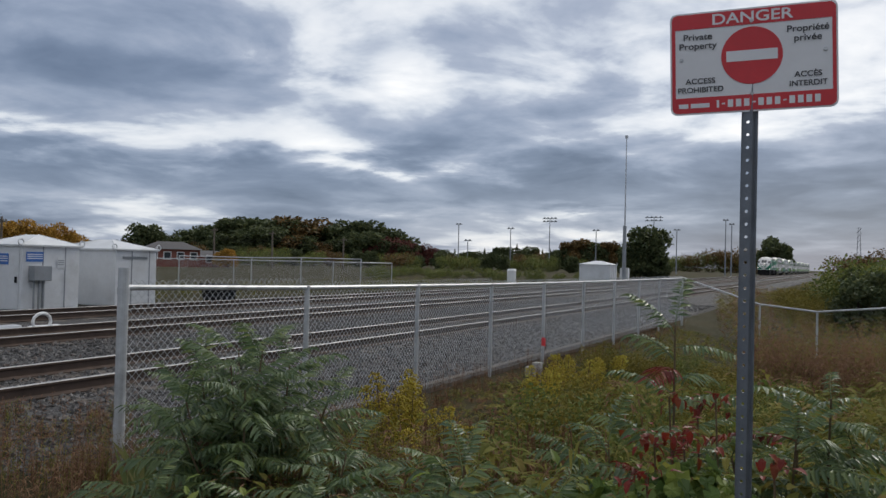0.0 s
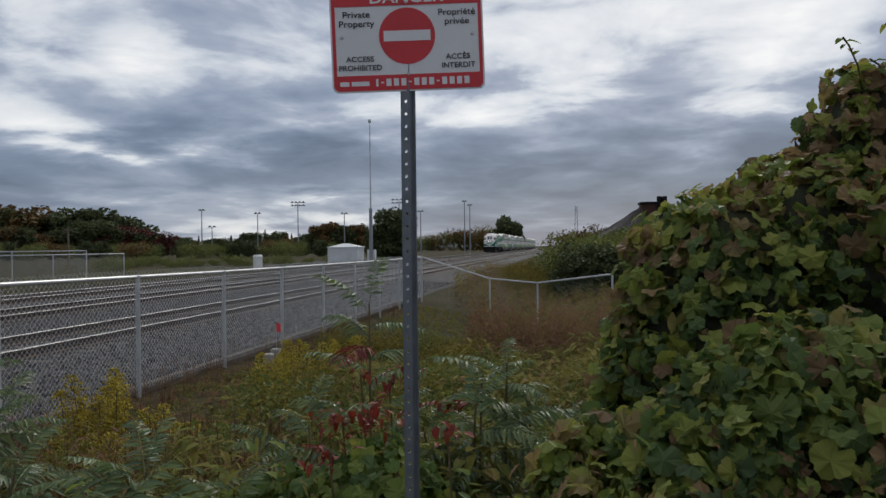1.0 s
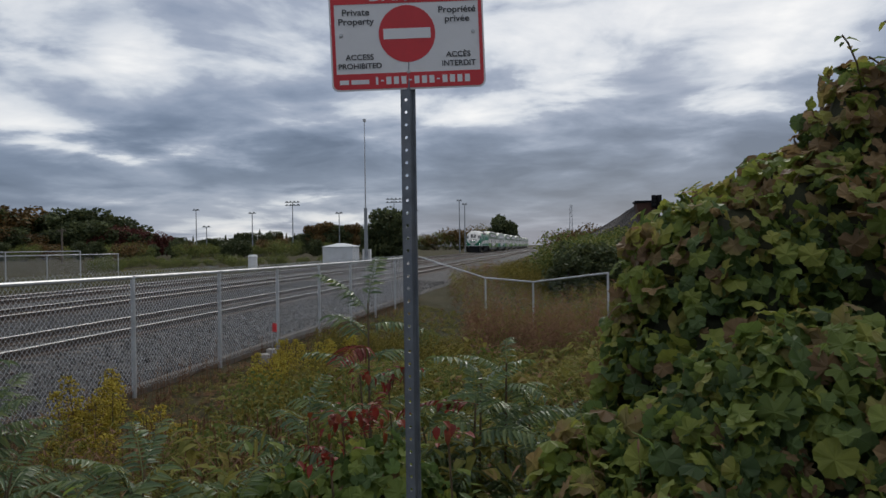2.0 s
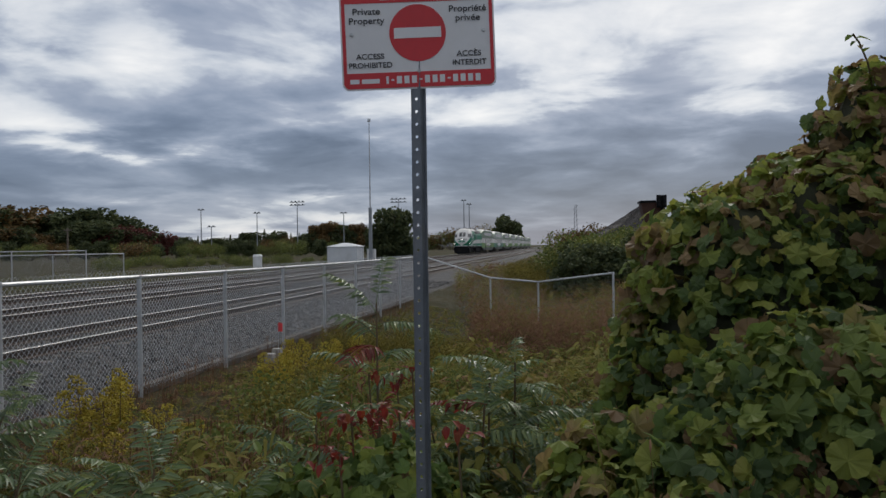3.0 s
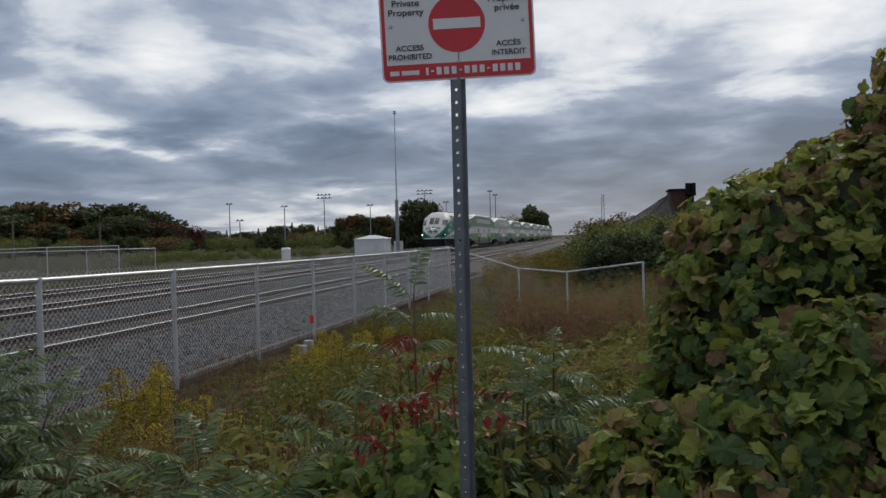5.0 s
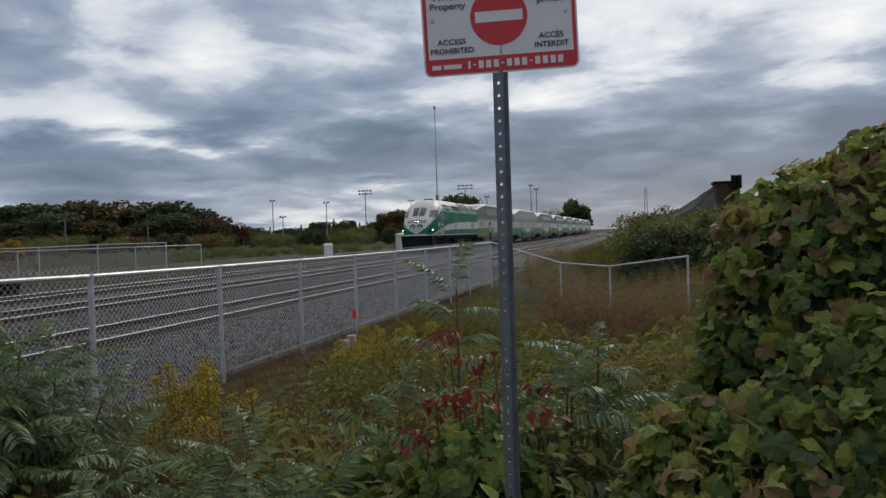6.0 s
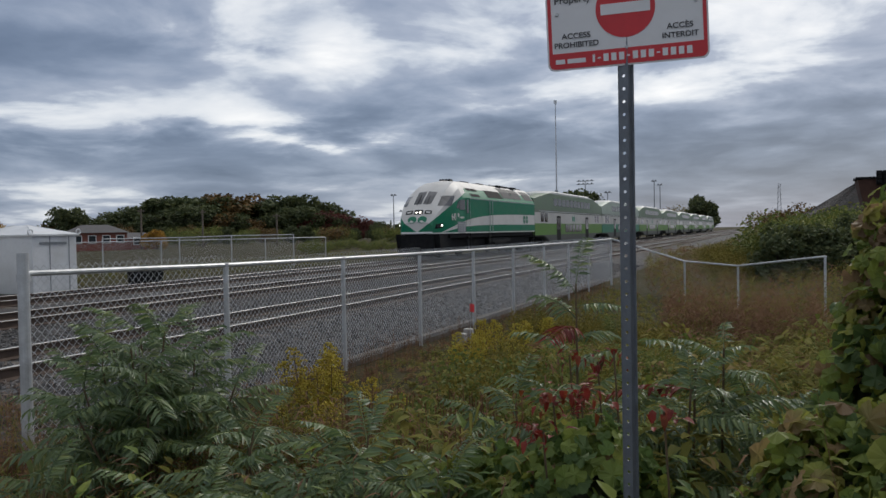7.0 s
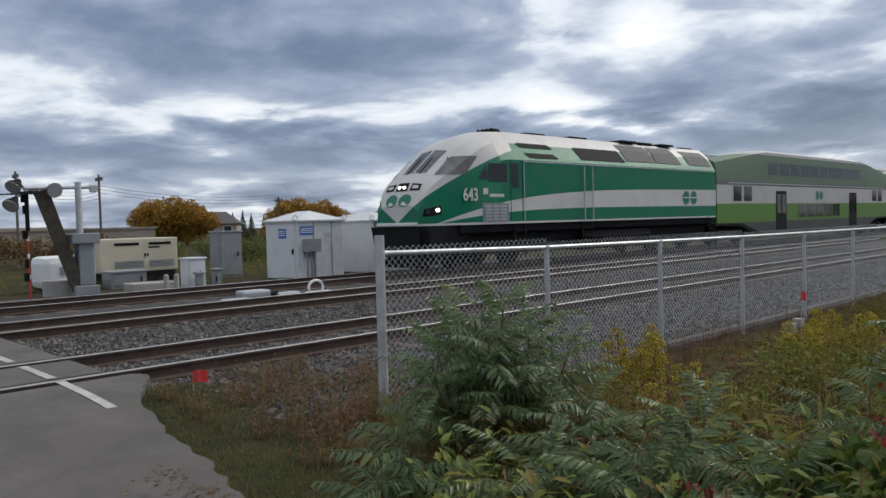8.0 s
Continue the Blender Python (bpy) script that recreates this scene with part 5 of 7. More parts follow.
    for nm, r, z0, z1 in (("body", 0.36, -0.1, 1.05), ("cap", 0.41, 1.05, 1.22)):
        bm = bmesh.new()
        rod(bm, (-24.5, 58.4, z0), (-24.5, 58.4, z1), r, r if nm == "body" else 0.3, seg=20)
        part(nm, bm, M["white"], lc, smooth=False)
    h = make_hut(-24.35, 76.0, -21.15, 78.6, 1.75, 2.15, "long white equipment hut far along the line", False, [])
    m = thing("radio_mast", "tall thin steel radio mast beside the line", "mast")
    p = bearing(14.55, 90)
    bm = bmesh.new()
    rod(bm, (p.x, p.y, -0.1), (p.x, p.y, 6.3), 0.22, 0.2, seg=10)
    part("lower_tube", bm, M["grey_steel"], m)
    bm = bmesh.new()
    rod(bm, (p.x, p.y, 6.3), (p.x, p.y, 16.6), 0.09, 0.045, seg=8)
    box(bm, p.x - 0.16, p.y - 0.1, 16.4, p.x + 0.16, p.y + 0.1, 16.75)
    part("whip", bm, M["galv"], m)
    bm = bmesh.new()
    box(bm, p.x - 0.55, p.y + 0.25, -0.1, p.x + 0.4, p.y + 0.95, 1.45, 0.02)
    part("base_cabinet", bm, M["white"], m)
    # survey flags
    for (deg, r, z) in ((64.64, 7.87, 0.2), (20.43, 11.1, 0.57)):
        q = bearing(deg, r)
        gz = ground_z(q.x, q.y)
        f = thing("survey_flag", "pink survey flag on a wire stake", "flag", "survey flags")
        bm = bmesh.new()
        rod(bm, (q.x, q.y, gz - 0.05), (q.x, q.y, z + 0.06), 0.004, seg=5)
        part("stake", bm, M["galv"], f)
        bm = bmesh.new()
        g = [[bm.verts.new((q.x + 0.02 * math.sin(u * 2.2), q.y + u * 0.055 - 0.01, z - 0.06 + v * 0.06 + 0.015 * math.sin(u * 1.7))) for v in range(3)] for u in range(4)]
        for i in range(3):
            for j in range(2):
                bm.faces.new((g[i][j], g[i + 1][j], g[i + 1][j + 1], g[i][j + 1]))
        bmesh.ops.solidify(bm, geom=bm.faces[:], thickness=0.003)
        part("film", bm, M["pink"], f)


# ---------------------------------------------------------------- distance
def wire(bm, a, b, sag, r, n=8):
    tube(bm, [Vector(a).lerp(Vector(b), i / n) - Vector((0, 0, sag * 4 * (i / n) * (1 - i / n))) for i in range(n + 1)], r, 4)


def make_pole(deg, r, top, arms=1):
    p = bearing(deg, r)
    u = thing("utility_pole", "wooden utility pole with a cross-arm", "utility pole", "utility poles")
    bm = bmesh.new()
    rod(bm, (p.x, p.y, -0.1), (p.x, p.y, top), 0.0009 * r + 0.05, 0.0006 * r + 0.04, seg=8)
    part("pole", bm, M["wood"], u)
    for k in range(arms):
        bm = bmesh.new()
        box(bm, p.x - 0.6, p.y - 0.05, top - 0.45 - k * 0.7, p.x + 0.6, p.y + 0.06, top - 0.36 - k * 0.7)
        for x in (-0.55, -0.2, 0.2, 0.55):
            box(bm, p.x + x - 0.05, p.y - 0.05, top - 0.36 - k * 0.7, p.x + x + 0.05, p.y + 0.05, top - 0.2 - k * 0.7)
        part("cross_arm", bm, M["wood"], u)
    return p


def make_light_pole(deg, r, top, wide):
    p = bearing(deg, r)
    u = thing("floodlight_pole", "tall sports-field floodlight pole on the horizon", "floodlight", "floodlight poles")
    bm = bmesh.new()
    rod(bm, (p.x, p.y, -0.1), (p.x, p.y, top), 0.17, 0.10, seg=8)
    part("pole", bm, M["grey_steel"], u)
    for row in range(2 if wide > 1.2 else 1):
        bm = bmesh.new()
        box(bm, p.x - wide, p.y - 0.08, top - 0.08 - row * 0.8, p.x + wide, p.y + 0.08, top + 0.08 - row * 0.8)
        bar = part("cross_arm", bm, M["grey_steel"], u)
        n = 4 if wide > 1.2 else 2
        for i in range(n):
            x = p.x - wide + 2 * wide * (i + 0.5) / n
            bm = bmesh.new()
            box(bm, x - 0.19, p.y - 0.25, top - row * 0.8 + 0.05, x + 0.19, p.y + 0.2, top - row * 0.8 + 0.34, 0.05)
            part("lamp_head", bm, M["grey_steel"], bar)


def make_house(name, label, deg, r, width, depth, wall_h, roof_h, wall, turn=0, windows=4, flat=False):
    h = thing(name, label, "house" if not flat else "warehouse")
    h.matrix_world = Matrix.Translation(bearing(deg, r, -0.1)) @ Matrix.Rotation(radians(deg + turn), 4, "Z")
    bm = bmesh.new()
    box(bm, -width / 2, 0, 0, width / 2, depth, wall_h)
    w = part("wall", bm, wall, h)
    bm = bmesh.new()
    if flat:
        box(bm, -width / 2 - 0.2, -0.2, wall_h, width / 2 + 0.2, depth + 0.2, wall_h + roof_h)
    else:
        a = [bm.verts.new(c) for c in ((-width / 2 - 0.4, -0.4, wall_h), (width / 2 + 0.4, -0.4, wall_h), (width / 2 + 0.4, depth + 0.4, wall_h), (-width / 2 - 0.4, depth + 0.4, wall_h))]
        r0, r1 = bm.verts.new((-width / 4, depth / 2, wall_h + roof_h)), bm.verts.new((width / 4, depth / 2, wall_h + roof_h))
        for f in ((a[0], a[1], r1, r0), (a[1], a[2], r1), (a[2], a[3], r0, r1), (a[3], a[0], r0), (a[3], a[2], a[1], a[0])):
            bm.faces.new(f)
        bmesh.ops.recalc_face_normals(bm, faces=bm.faces)
    part("roof", bm, M["roofing"] if not flat else wall, h)
    for i in range(windows):
        x = -width / 2 + width * (i + 0.5) / windows
        for z in ([0.9, 3.4] if wall_h > 4.5 else [wall_h * 0.4]):
            bm = bmesh.new()
            box(bm, x - 0.55, -0.06, z, x + 0.55, 0.02, z + 1.2)
            wn = part("window", bm, M["white"], w, "white framed window")
            bm = bmesh.new()
            box(bm, x - 0.45, -0.08, z + 0.1, x + 0.45, -0.055, z + 1.1)
            part("pane", bm, M["window"], wn)


def tree_mesh(kind, height, seed, material, fine=False):
    """A tree: tapered trunk, limbs, and a crown of many small leaf sprays with gaps."""
    rnd = random.Random(seed)
    label = {"broad": "leafy tree with an uneven autumn crown", "spruce": "dark pointed spruce tree on the horizon", "bush": "dense wild bush with autumn leaves"}[kind]
    t = thing({"broad": "tree", "spruce": "spruce_tree", "bush": "bush"}[kind], label, "tree" if kind != "bush" else "bush")
    bm = bmesh.new()
    lumps = []
    if kind == "broad":
        rod(bm, (0, 0, -0.3), (0.02 * height, 0, 0.45 * height), 0.028 * height, 0.018 * height, 8)
        rod(bm, (0.02 * height, 0, 0.45 * height), (0, 0.02 * height, 0.85 * height), 0.018 * height, 0.006 * height, 6)
        for i in range(9):
            a = i * 2.4 + rnd.uniform(-0.4, 0.4)
            z0 = height * rnd.uniform(0.12, 0.55)
            e = Vector((math.cos(a) * height * rnd.uniform(0.2, 0.36), math.sin(a) * height * rnd.uniform(0.2, 0.36), z0 + height * rnd.uniform(0.1, 0.3)))
            rod(bm, (0.01 * height, 0, z0), e, 0.01 * height, 0.003 * height, 5)
            lumps.append((e, height * rnd.uniform(0.12, 0.2)))
        for i in range(13):
            a = rnd.uniform(0, 6.28)
            rr = height * rnd.uniform(0.0, 0.27)
            lumps.append((Vector((math.cos(a) * rr, math.sin(a) * rr, height * rnd.uniform(0.16, 0.86))), height * rnd.uniform(0.12, 0.21)))
    elif kind == "spruce":
        rod(bm, (0, 0, -0.3), (0, 0, height), 0.02 * height, 0.004 * height, 7)
    else:
        for i in range(6):
            a = i * 1.05
            e = Vector((math.cos(a) * height * 0.5, math.sin(a) * height * 0.5, height * rnd.uniform(0.3, 0.75)))
            rod(bm, (0, 0, -0.3), e, 0.02 * height, 0.006 * height, 5)
            lumps.append((e, height * rnd.uniform(0.28, 0.42)))
        for i in range(5):
            lumps.append((Vector((rnd.uniform(-0.5, 0.5) * height, rnd.uniform(-0.4, 0.4) * height, height * rnd.uniform(0.2, 0.65))), height * rnd.uniform(0.25, 0.36)))
    part("trunk", bm, M["bark"], t)
    vs, fs = [], []

    def leaf(c, s):
        n = Vector((rnd.gauss(0, 1), rnd.gauss(0, 1), rnd.gauss(0.4, 1))).normalized()
        u = n.orthogonal().normalized()
        u.rotate(Matrix.Rotation(rnd.uniform(0, 6.28), 3, n))
        v = n.cross(u)
        k = len(vs)
        vs.extend([tuple(c + u * s), tuple(c + v * s * 0.55 + n * s * 0.25), tuple(c - u * s * 0.9), tuple(c - v * s * 0.6 - n * s * 0.1)])
        fs.extend([(k, k + 1, k + 2), (k, k + 2, k + 3)])
    if kind == "spruce":
        for i in range(1500):
            z = height * (1 - rnd.random() ** 0.6 * 0.94)
            rr = (height - z) * 0.22 * rnd.uniform(0.35, 1.1)
            a = rnd.uniform(0, 6.28)
            leaf(Vector((math.cos(a) * rr, math.sin(a) * rr, z - rr * 0.3)), height * 0.02 * rnd.uniform(0.6, 1.4))
    else:
        for c, rad in lumps:
            for i in range(420 if fine else 190):
                d = Vector((rnd.gauss(0, 1), rnd.gauss(0, 1), rnd.gauss(0, 1))).normalized()
                q = c + d * rad * rnd.uniform(0.55, 1.08) * Vector((1, 1, 0.85)).length / 1.6
                if q.z > 0.02:
                    leaf(q, height * (0.034 if kind == "broad" else 0.036) * (0.62 if fine else 1.0) * rnd.uniform(0.6, 1.5))
    mesh_part("crown", vs, fs, material, t, kind="stuff")
    return t


def make_distance():
    kinds = [("broad", 11.0, 1, "far_green"), ("broad", 10.0, 2, "far_green"), ("broad", 9.0, 3, "far_orange"), ("broad", 8.0, 4, "far_red"), ("spruce", 10.0, 5, "far_green"), ("broad", 6.0, 6, "far_gold"), ("bush", 3.6, 7, "far_bush"), ("bush", 3.0, 8, "far_olive"), ("broad", 6.5, 9, "far_green"), ("bush", 4.0, 10, "far_orange"), ("spruce", 6.0, 12, "far_green")]
    first = [tree_mesh(k, h, s, M[m], m in ("far_gold", "far_bush", "far_olive")) for k, h, s, m in kinds]
    used = [False] * len(first)
    rnd = random.Random(77)

    def plant(i, deg, r, top, group=""):
        p = bearing(deg, r)
        h = top + 0.1
        s = h / kinds[i][1] * (1.0 if kinds[i][0] == "spruce" else 1.1)
        ob = first[i]
        if used[i]:
            ob = copy_thing(ob, Matrix.Identity(4))
        used[i] = True
        w = 1.35 if group == "trees of the wood" else 0.78 if group == "trees beside the mast" else 1.0
        ob.scale = (s * w * rnd.uniform(0.95, 1.25), s * w * rnd.uniform(0.95, 1.25), s)
        ob.rotation_euler.z = rnd.uniform(0, 6.28)
        ob.location = (p.x, p.y, ground_z(p.x, p.y))
        if group:
            ob["group"] = group

    k = 1.3
    wood = [(46.9, 4.5, 1), (45.5, 7.3, 0), (44.2, 8.3, 0), (42.9, 9.4, 1), (41.7, 10.1, 0), (40.2, 9.3, 1), (39.0, 9.9, 2), (37.5, 8.1, 1), (35.8, 9.2, 0), (34.2, 9.7, 1), (32.6, 8.9, 0), (30.9, 6.5, 1)]
    for deg, z, i in wood:
        top = 1.7 + (z - 1.7) * k * 1.12
        plant(i, deg, 190 * k, top, "trees of the wood")
        plant((i + 1) % 2, deg + 0.8, 196 * k, top * 0.93, "trees of the wood")
        plant(2 if rnd.random() < 0.08 else 1, deg - 0.4, 180 * k, top * rnd.uniform(0.55, 0.75), "trees of the wood")
    for i in range(34):
        plant((6, 8, 8, 6, 9)[i % 5], 50.5 - i * 1.0 + rnd.uniform(-0.3, 0.3), 165 + rnd.uniform(-12, 25), rnd.uniform(2.6, 4.2), "scrub at the edge of the wood")
    for deg, z in ((32.2, 6.6), (31.3, 6.4), (30.4, 5.8), (29.6, 5.4), (28.8, 4.8), (33.2, 6.0)):
        plant(3, deg, 180 * k, 1.7 + (z - 1.7) * k, "red maples")
    plant(4, 30.9, 186 * k, 10.9)
    for deg, z in ((27.9, 4.5), (27.1, 4.4), (26.4, 4.9), (25.6, 5.2), (24.8, 6.0), (24.2, 6.3), (23.6, 6.9), (23.0, 6.7), (22.4, 7.5), (21.8, 6.6), (21.2, 7.1), (20.5, 6.3), (19.9, 6.2), (19.3, 6.4)):
        plant(4 if rnd.random() < 0.45 else 8, deg, 230 * k, 1.7 + (z - 1.7) * k, "distant trees")
    for i in range(38):
        plant((8, 0, 1, 8, 4)[i % 5], 28.6 - i * 0.4 + rnd.uniform(-0.15, 0.15), 322 + rnd.uniform(-10, 10), rnd.uniform(5.2, 6.9) + (0.8 if i % 5 == 4 else 0.0), "trees along the horizon")
    for deg, z in ((18.9, 6.6), (18.2, 7.2), (17.5, 7.7), (16.8, 7.9), (16.2, 7.9), (15.5, 7.3), (14.9, 6.8), (14.2, 6.2), (13.4, 5.8)):
        plant(2 if rnd.random() < 0.5 else 8, deg, 200 * k, 1.7 + (z - 1.7) * k, "distant trees")
    for deg, z in ((14.2, 4.8), (13.4, 5.6), (12.8, 7.8), (12.3, 4.6), (11.8, 3.5), (13.8, 5.4)):
        plant(0 if z > 6.0 else 8, deg, 118, z, "trees beside the mast")
    for deg, z, i in ((11.0, 3.2, 6), (10.3, 3.4, 6), (9.4, 3.6, 9), (8.6, 3.9, 6), (7.7, 4.0, 9), (6.9, 4.2, 9), (6.2, 4.3, 7), (5.6, 4.0, 9)):
        plant(i, deg, 330, 1.7 + (z - 1.7) * 3.0, "bushes beside the line")
    plant(8, 4.5, 300, 14.0)
    for deg, z in ((-0.3, 3.6), (-1.0, 4.0), (-1.6, 4.3), (-2.2, 4.0)):
        plant(6 if rnd.random() < 0.6 else 9, deg, 120, z, "bushes beside the line")
    for deg, z in ((-1.3, 2.7), (-1.9, 3.0), (-2.5, 2.9), (-3.3, 2.6), (-4.3, 2.5), (-5.6, 2.8), (-7.0, 2.9)):
        plant(6, deg, 42 + rnd.uniform(-3, 3), z, "bushes behind the fence")
        plant(8, deg + 0.5, 37 + rnd.uniform(-2, 2), z * 0.8, "bushes behind the fence")
    for deg, r in ((3.4, 44), (2.7, 40), (2.0, 37), (3.0, 52), (2.3, 47), (1.2, 36), (1.7, 42)):
        plant(7, deg, r, 1.05, "low golden bushes")
    for deg, z in ((67.2, 4.4), (65.8, 5.0), (64.6, 4.6), (63.7, 3.8)):
        plant(5, deg, 90, z, "orange trees")
    for deg, z in ((57.7, 3.8), (56.9, 4.0), (55.1, 3.8), (54.0, 3.2)):
        plant(5, deg, 72, z, "orange trees")
    for deg, z in ((62.4, 3.8), (61.4, 3.9), (60.7, 4.2), (60.1, 3.7), (59.2, 3.6)):
        plant(10, deg, 110, z, "small spruces")
    for deg, z, i in ((51.1, 4.1, 0), (49.4, 6.8, 1), (48.0, 5.5, 0), (52.5, 3.6, 0), (50.2, 4.0, 2), (47.4, 4.2, 0)):
        plant(i, deg, 150, z, "trees by the houses")
    plant(5, 43.7, 118, 2.6)
    plant(5, 44.3, 119, 2.1)
    for deg in (33.0, 32.2, 31.2, 30.2, 29.4, 28.6, 27.8, 26.9, 25.9, 24.8, 23.8, 22.5, 21.0, 19.2, 17.6):
        plant(6, deg, 75 + rnd.uniform(-10, 22), rnd.uniform(0.7, 1.25), "low scrub beyond the yard")
    for deg in (74.0, 72.0, 69.0, 66.0, 63.0, 61.5, 60.4, 77.0):
        plant(6 if rnd.random() < 0.6 else 9, deg, 44 + rnd.uniform(-4, 6), rnd.uniform(0.9, 1.7), "scrub behind the generator")
    for deg, r in ((-9, 60), (-12, 50), (-16, 45), (-22, 50), (-30, 60), (-40, 60), (-55, 70), (100, 120), (115, 100), (130, 120), (160, 120), (190, 110), (220, 100), (250, 90), (280, 80)):
        plant(0 if deg > 90 else 6, deg, r, 9.0 if deg > 90 else 3.4, "trees around the place")
    for i in range(22):
        plant(6 if i % 3 else 7, 0.5 + 17 * rnd.random(), 7.5 + 8.0 * rnd.random(), rnd.uniform(0.25, 0.55), "wild shrubs in the field")
    for i, (deg, r, top) in enumerate(((19.6, 6.3, 0.60), (17.9, 6.8, 0.66), (16.3, 5.9, 0.74), (14.2, 6.6, 0.66), (18.4, 5.3, 0.68), (20.6, 5.2, 0.52), (12.0, 7.6, 0.55), (9.0, 8.2, 0.5), (6.4, 7.4, 0.5), (15.2, 8.2, 0.52), (13.0, 9.4, 0.42), (22.6, 4.9, 0.5), (3.0, 9.0, 0.38), (0.5, 8.0, 0.42))):
        plant(7 if i % 3 == 0 else 6, deg, r, top, "wild shrubs in the field")
    # houses and sheds
    make_house("brick_house", "red brick house with a dark hipped roof among trees", 47.4, 120, 7.5, 8, 2.6, 1.2, M["brick"], 8, 4)
    make_house("brick_house", "low red brick house beyond the yard", 45.0, 126, 6.0, 8, 1.7, 0.9, M["brick"], 4, 3)
    make_house("stone_house", "grey-brown suburban house with a dark roof", 63.0, 100, 6.5, 8, 2.4, 1.6, M["tan"], -6, 3)
    make_house("warehouse", "long tan warehouse behind the generator", 71.4, 85, 14.0, 12, 2.0, 0.2, M["tan"], 0, 0, True)
    make_house("warehouse", "pale warehouse beyond the crossing", 76.5, 95, 10.0, 12, 2.2, 0.25, M["tan"], 0, 0, True)
    make_house("stone_house", "grey house among the trees", 53.4, 128, 7.0, 8, 2.4, 1.4, M["tan"], 5, 3)
    # poles and wires
    ps = [make_pole(75.2, 60, 6.0), make_pole(70.2, 60, 5.8), make_pole(58.1, 70, 4.4)]
    qs = [make_pole(44.7, 120, 5.9), make_pole(40.6, 124, 5.8), make_pole(35.4, 128, 5.2)]
    wires = thing("overhead_wires", "thin sagging overhead wires between utility poles", "wires")
    for row in (ps, qs):
        for a, b in zip(row, row[1:]):
            for d in (0, 0.25, 0.5):
                za, zb = (4.9, 4.7) if row is qs else (5.0, 4.6)
                bm = bmesh.new()
                wire(bm, (a.x, a.y, za - d), (b.x, b.y, zb - d), 0.5, 0.012)
                part("wire", bm, M["black"], wires)
    for deg, z, w in ((26.8, 11.5, 0.9), (26.1, 7.3, 1.1), (22.9, 10.7, 1.0), (20.0, 13.5, 2.0), (16.6, 10.6, 1.0), (12.5, 14.1, 2.2), (10.9, 11.0, 0.9), (7.6, 13.5, 0.7), (7.2, 12.5, 0.7)):
        make_light_pole(deg, 200, z, w)
    q = bearing(-0.7, 200)
    t = thing("lattice_mast", "thin lattice mast far on the horizon", "mast")
    bm = bmesh.new()
    for s in (-0.3, 0.3):
        rod(bm, (q.x + s * 2, q.y, -0.5), (q.x + s * 0.5, q.y, 11.9), 0.09, 0.06, 5)
    part("leg", bm, M["grey_steel"], t)
    for i in range(9):
        bm = bmesh.new()
        z = 1 + i * 1.2
        rod(bm, (q.x - 0.5, q.y, z), (q.x + 0.5, q.y, z + 1.1), 0.05, seg=4)
        part("brace", bm, M["grey_steel"], t)
    # spoil heap, rusty hopper and signal
    c = bearing(-5.0, 78)
    bm = bmesh.new()
    rnd2 = random.Random(9)
    ring = 40
    rows = []
    for j in range(9):
        f = j / 8
        rows.append([bm.verts.new((c.x + 1.6 + math.cos(a) * 10.0 * (1 - f) * rnd2.uniform(0.94, 1.06), c.y + 6 + math.sin(a) * 9 * (1 - f), -0.6 + 6.6 * f + rnd2.uniform(-0.12, 0.12))) for a in (2 * math.pi * i / ring for i in range(ring))])
    for a, b in zip(rows, rows[1:]):
        for i in range(ring):
            bm.faces.new((a[i], a[(i + 1) % ring], b[(i + 1) % ring], b[i]))
    bmesh.ops.recalc_face_normals(bm, faces=bm.faces)
    tagged(part("rubble_mound", bm, M["spoil"]), "dark heap of rubble beyond the field", "heap")
    h = thing("steel_hopper", "rusted steel hopper leaning over the rubble heap", "hopper")
    bm = bmesh.new()
    prism(bm, [(c.x + 0.1, 5.35), (c.x + 2.2, 5.5), (c.x + 2.2, 2.2), (c.x + 0.7, 2.4)], c.y - 6, c.y - 3.5)
    part("shell", bm, M["rust"], h)
    bm = bmesh.new()
    box(bm, c.x + 0.0, c.y - 6.1, 5.4, c.x + 2.3, c.y - 3.4, 5.58)
    part("rim", bm, M["black"], h)
    for x in (0.95, 2.0):
        bm = bmesh.new()
        box(bm, c.x + x - 0.12, c.y - 5, -0.5, c.x + x + 0.12, c.y - 4.7, 2.4)
        part("leg", bm, M["rust"], h)
    p = bearing(-6.95, 72)
    s = thing("railway_signal", "black railway signal head on a mast", "railway signal")
    bm = bmesh.new()
    rod(bm, (p.x, p.y, -0.5), (p.x, p.y, 6.0), 0.1, seg=8)
    part("mast", bm, M["black"], s)
    for dx in (-0.28, 0.2):
        bm = bmesh.new()
        box(bm, p.x + dx - 0.2, p.y - 0.2, 4.9, p.x + dx + 0.2, p.y + 0.15, 6.05, 0.04)
        b = part("signal_head", bm, M["black"], s)
        for z in (5.15, 5.5, 5.82):
            bm = bmesh.new()
            rod(bm, (p.x + dx, p.y - 0.2, z), (p.x + dx, p.y - 0.42, z + 0.03), 0.13, 0.14, 10)
            part("hood", bm, M["black"], b)


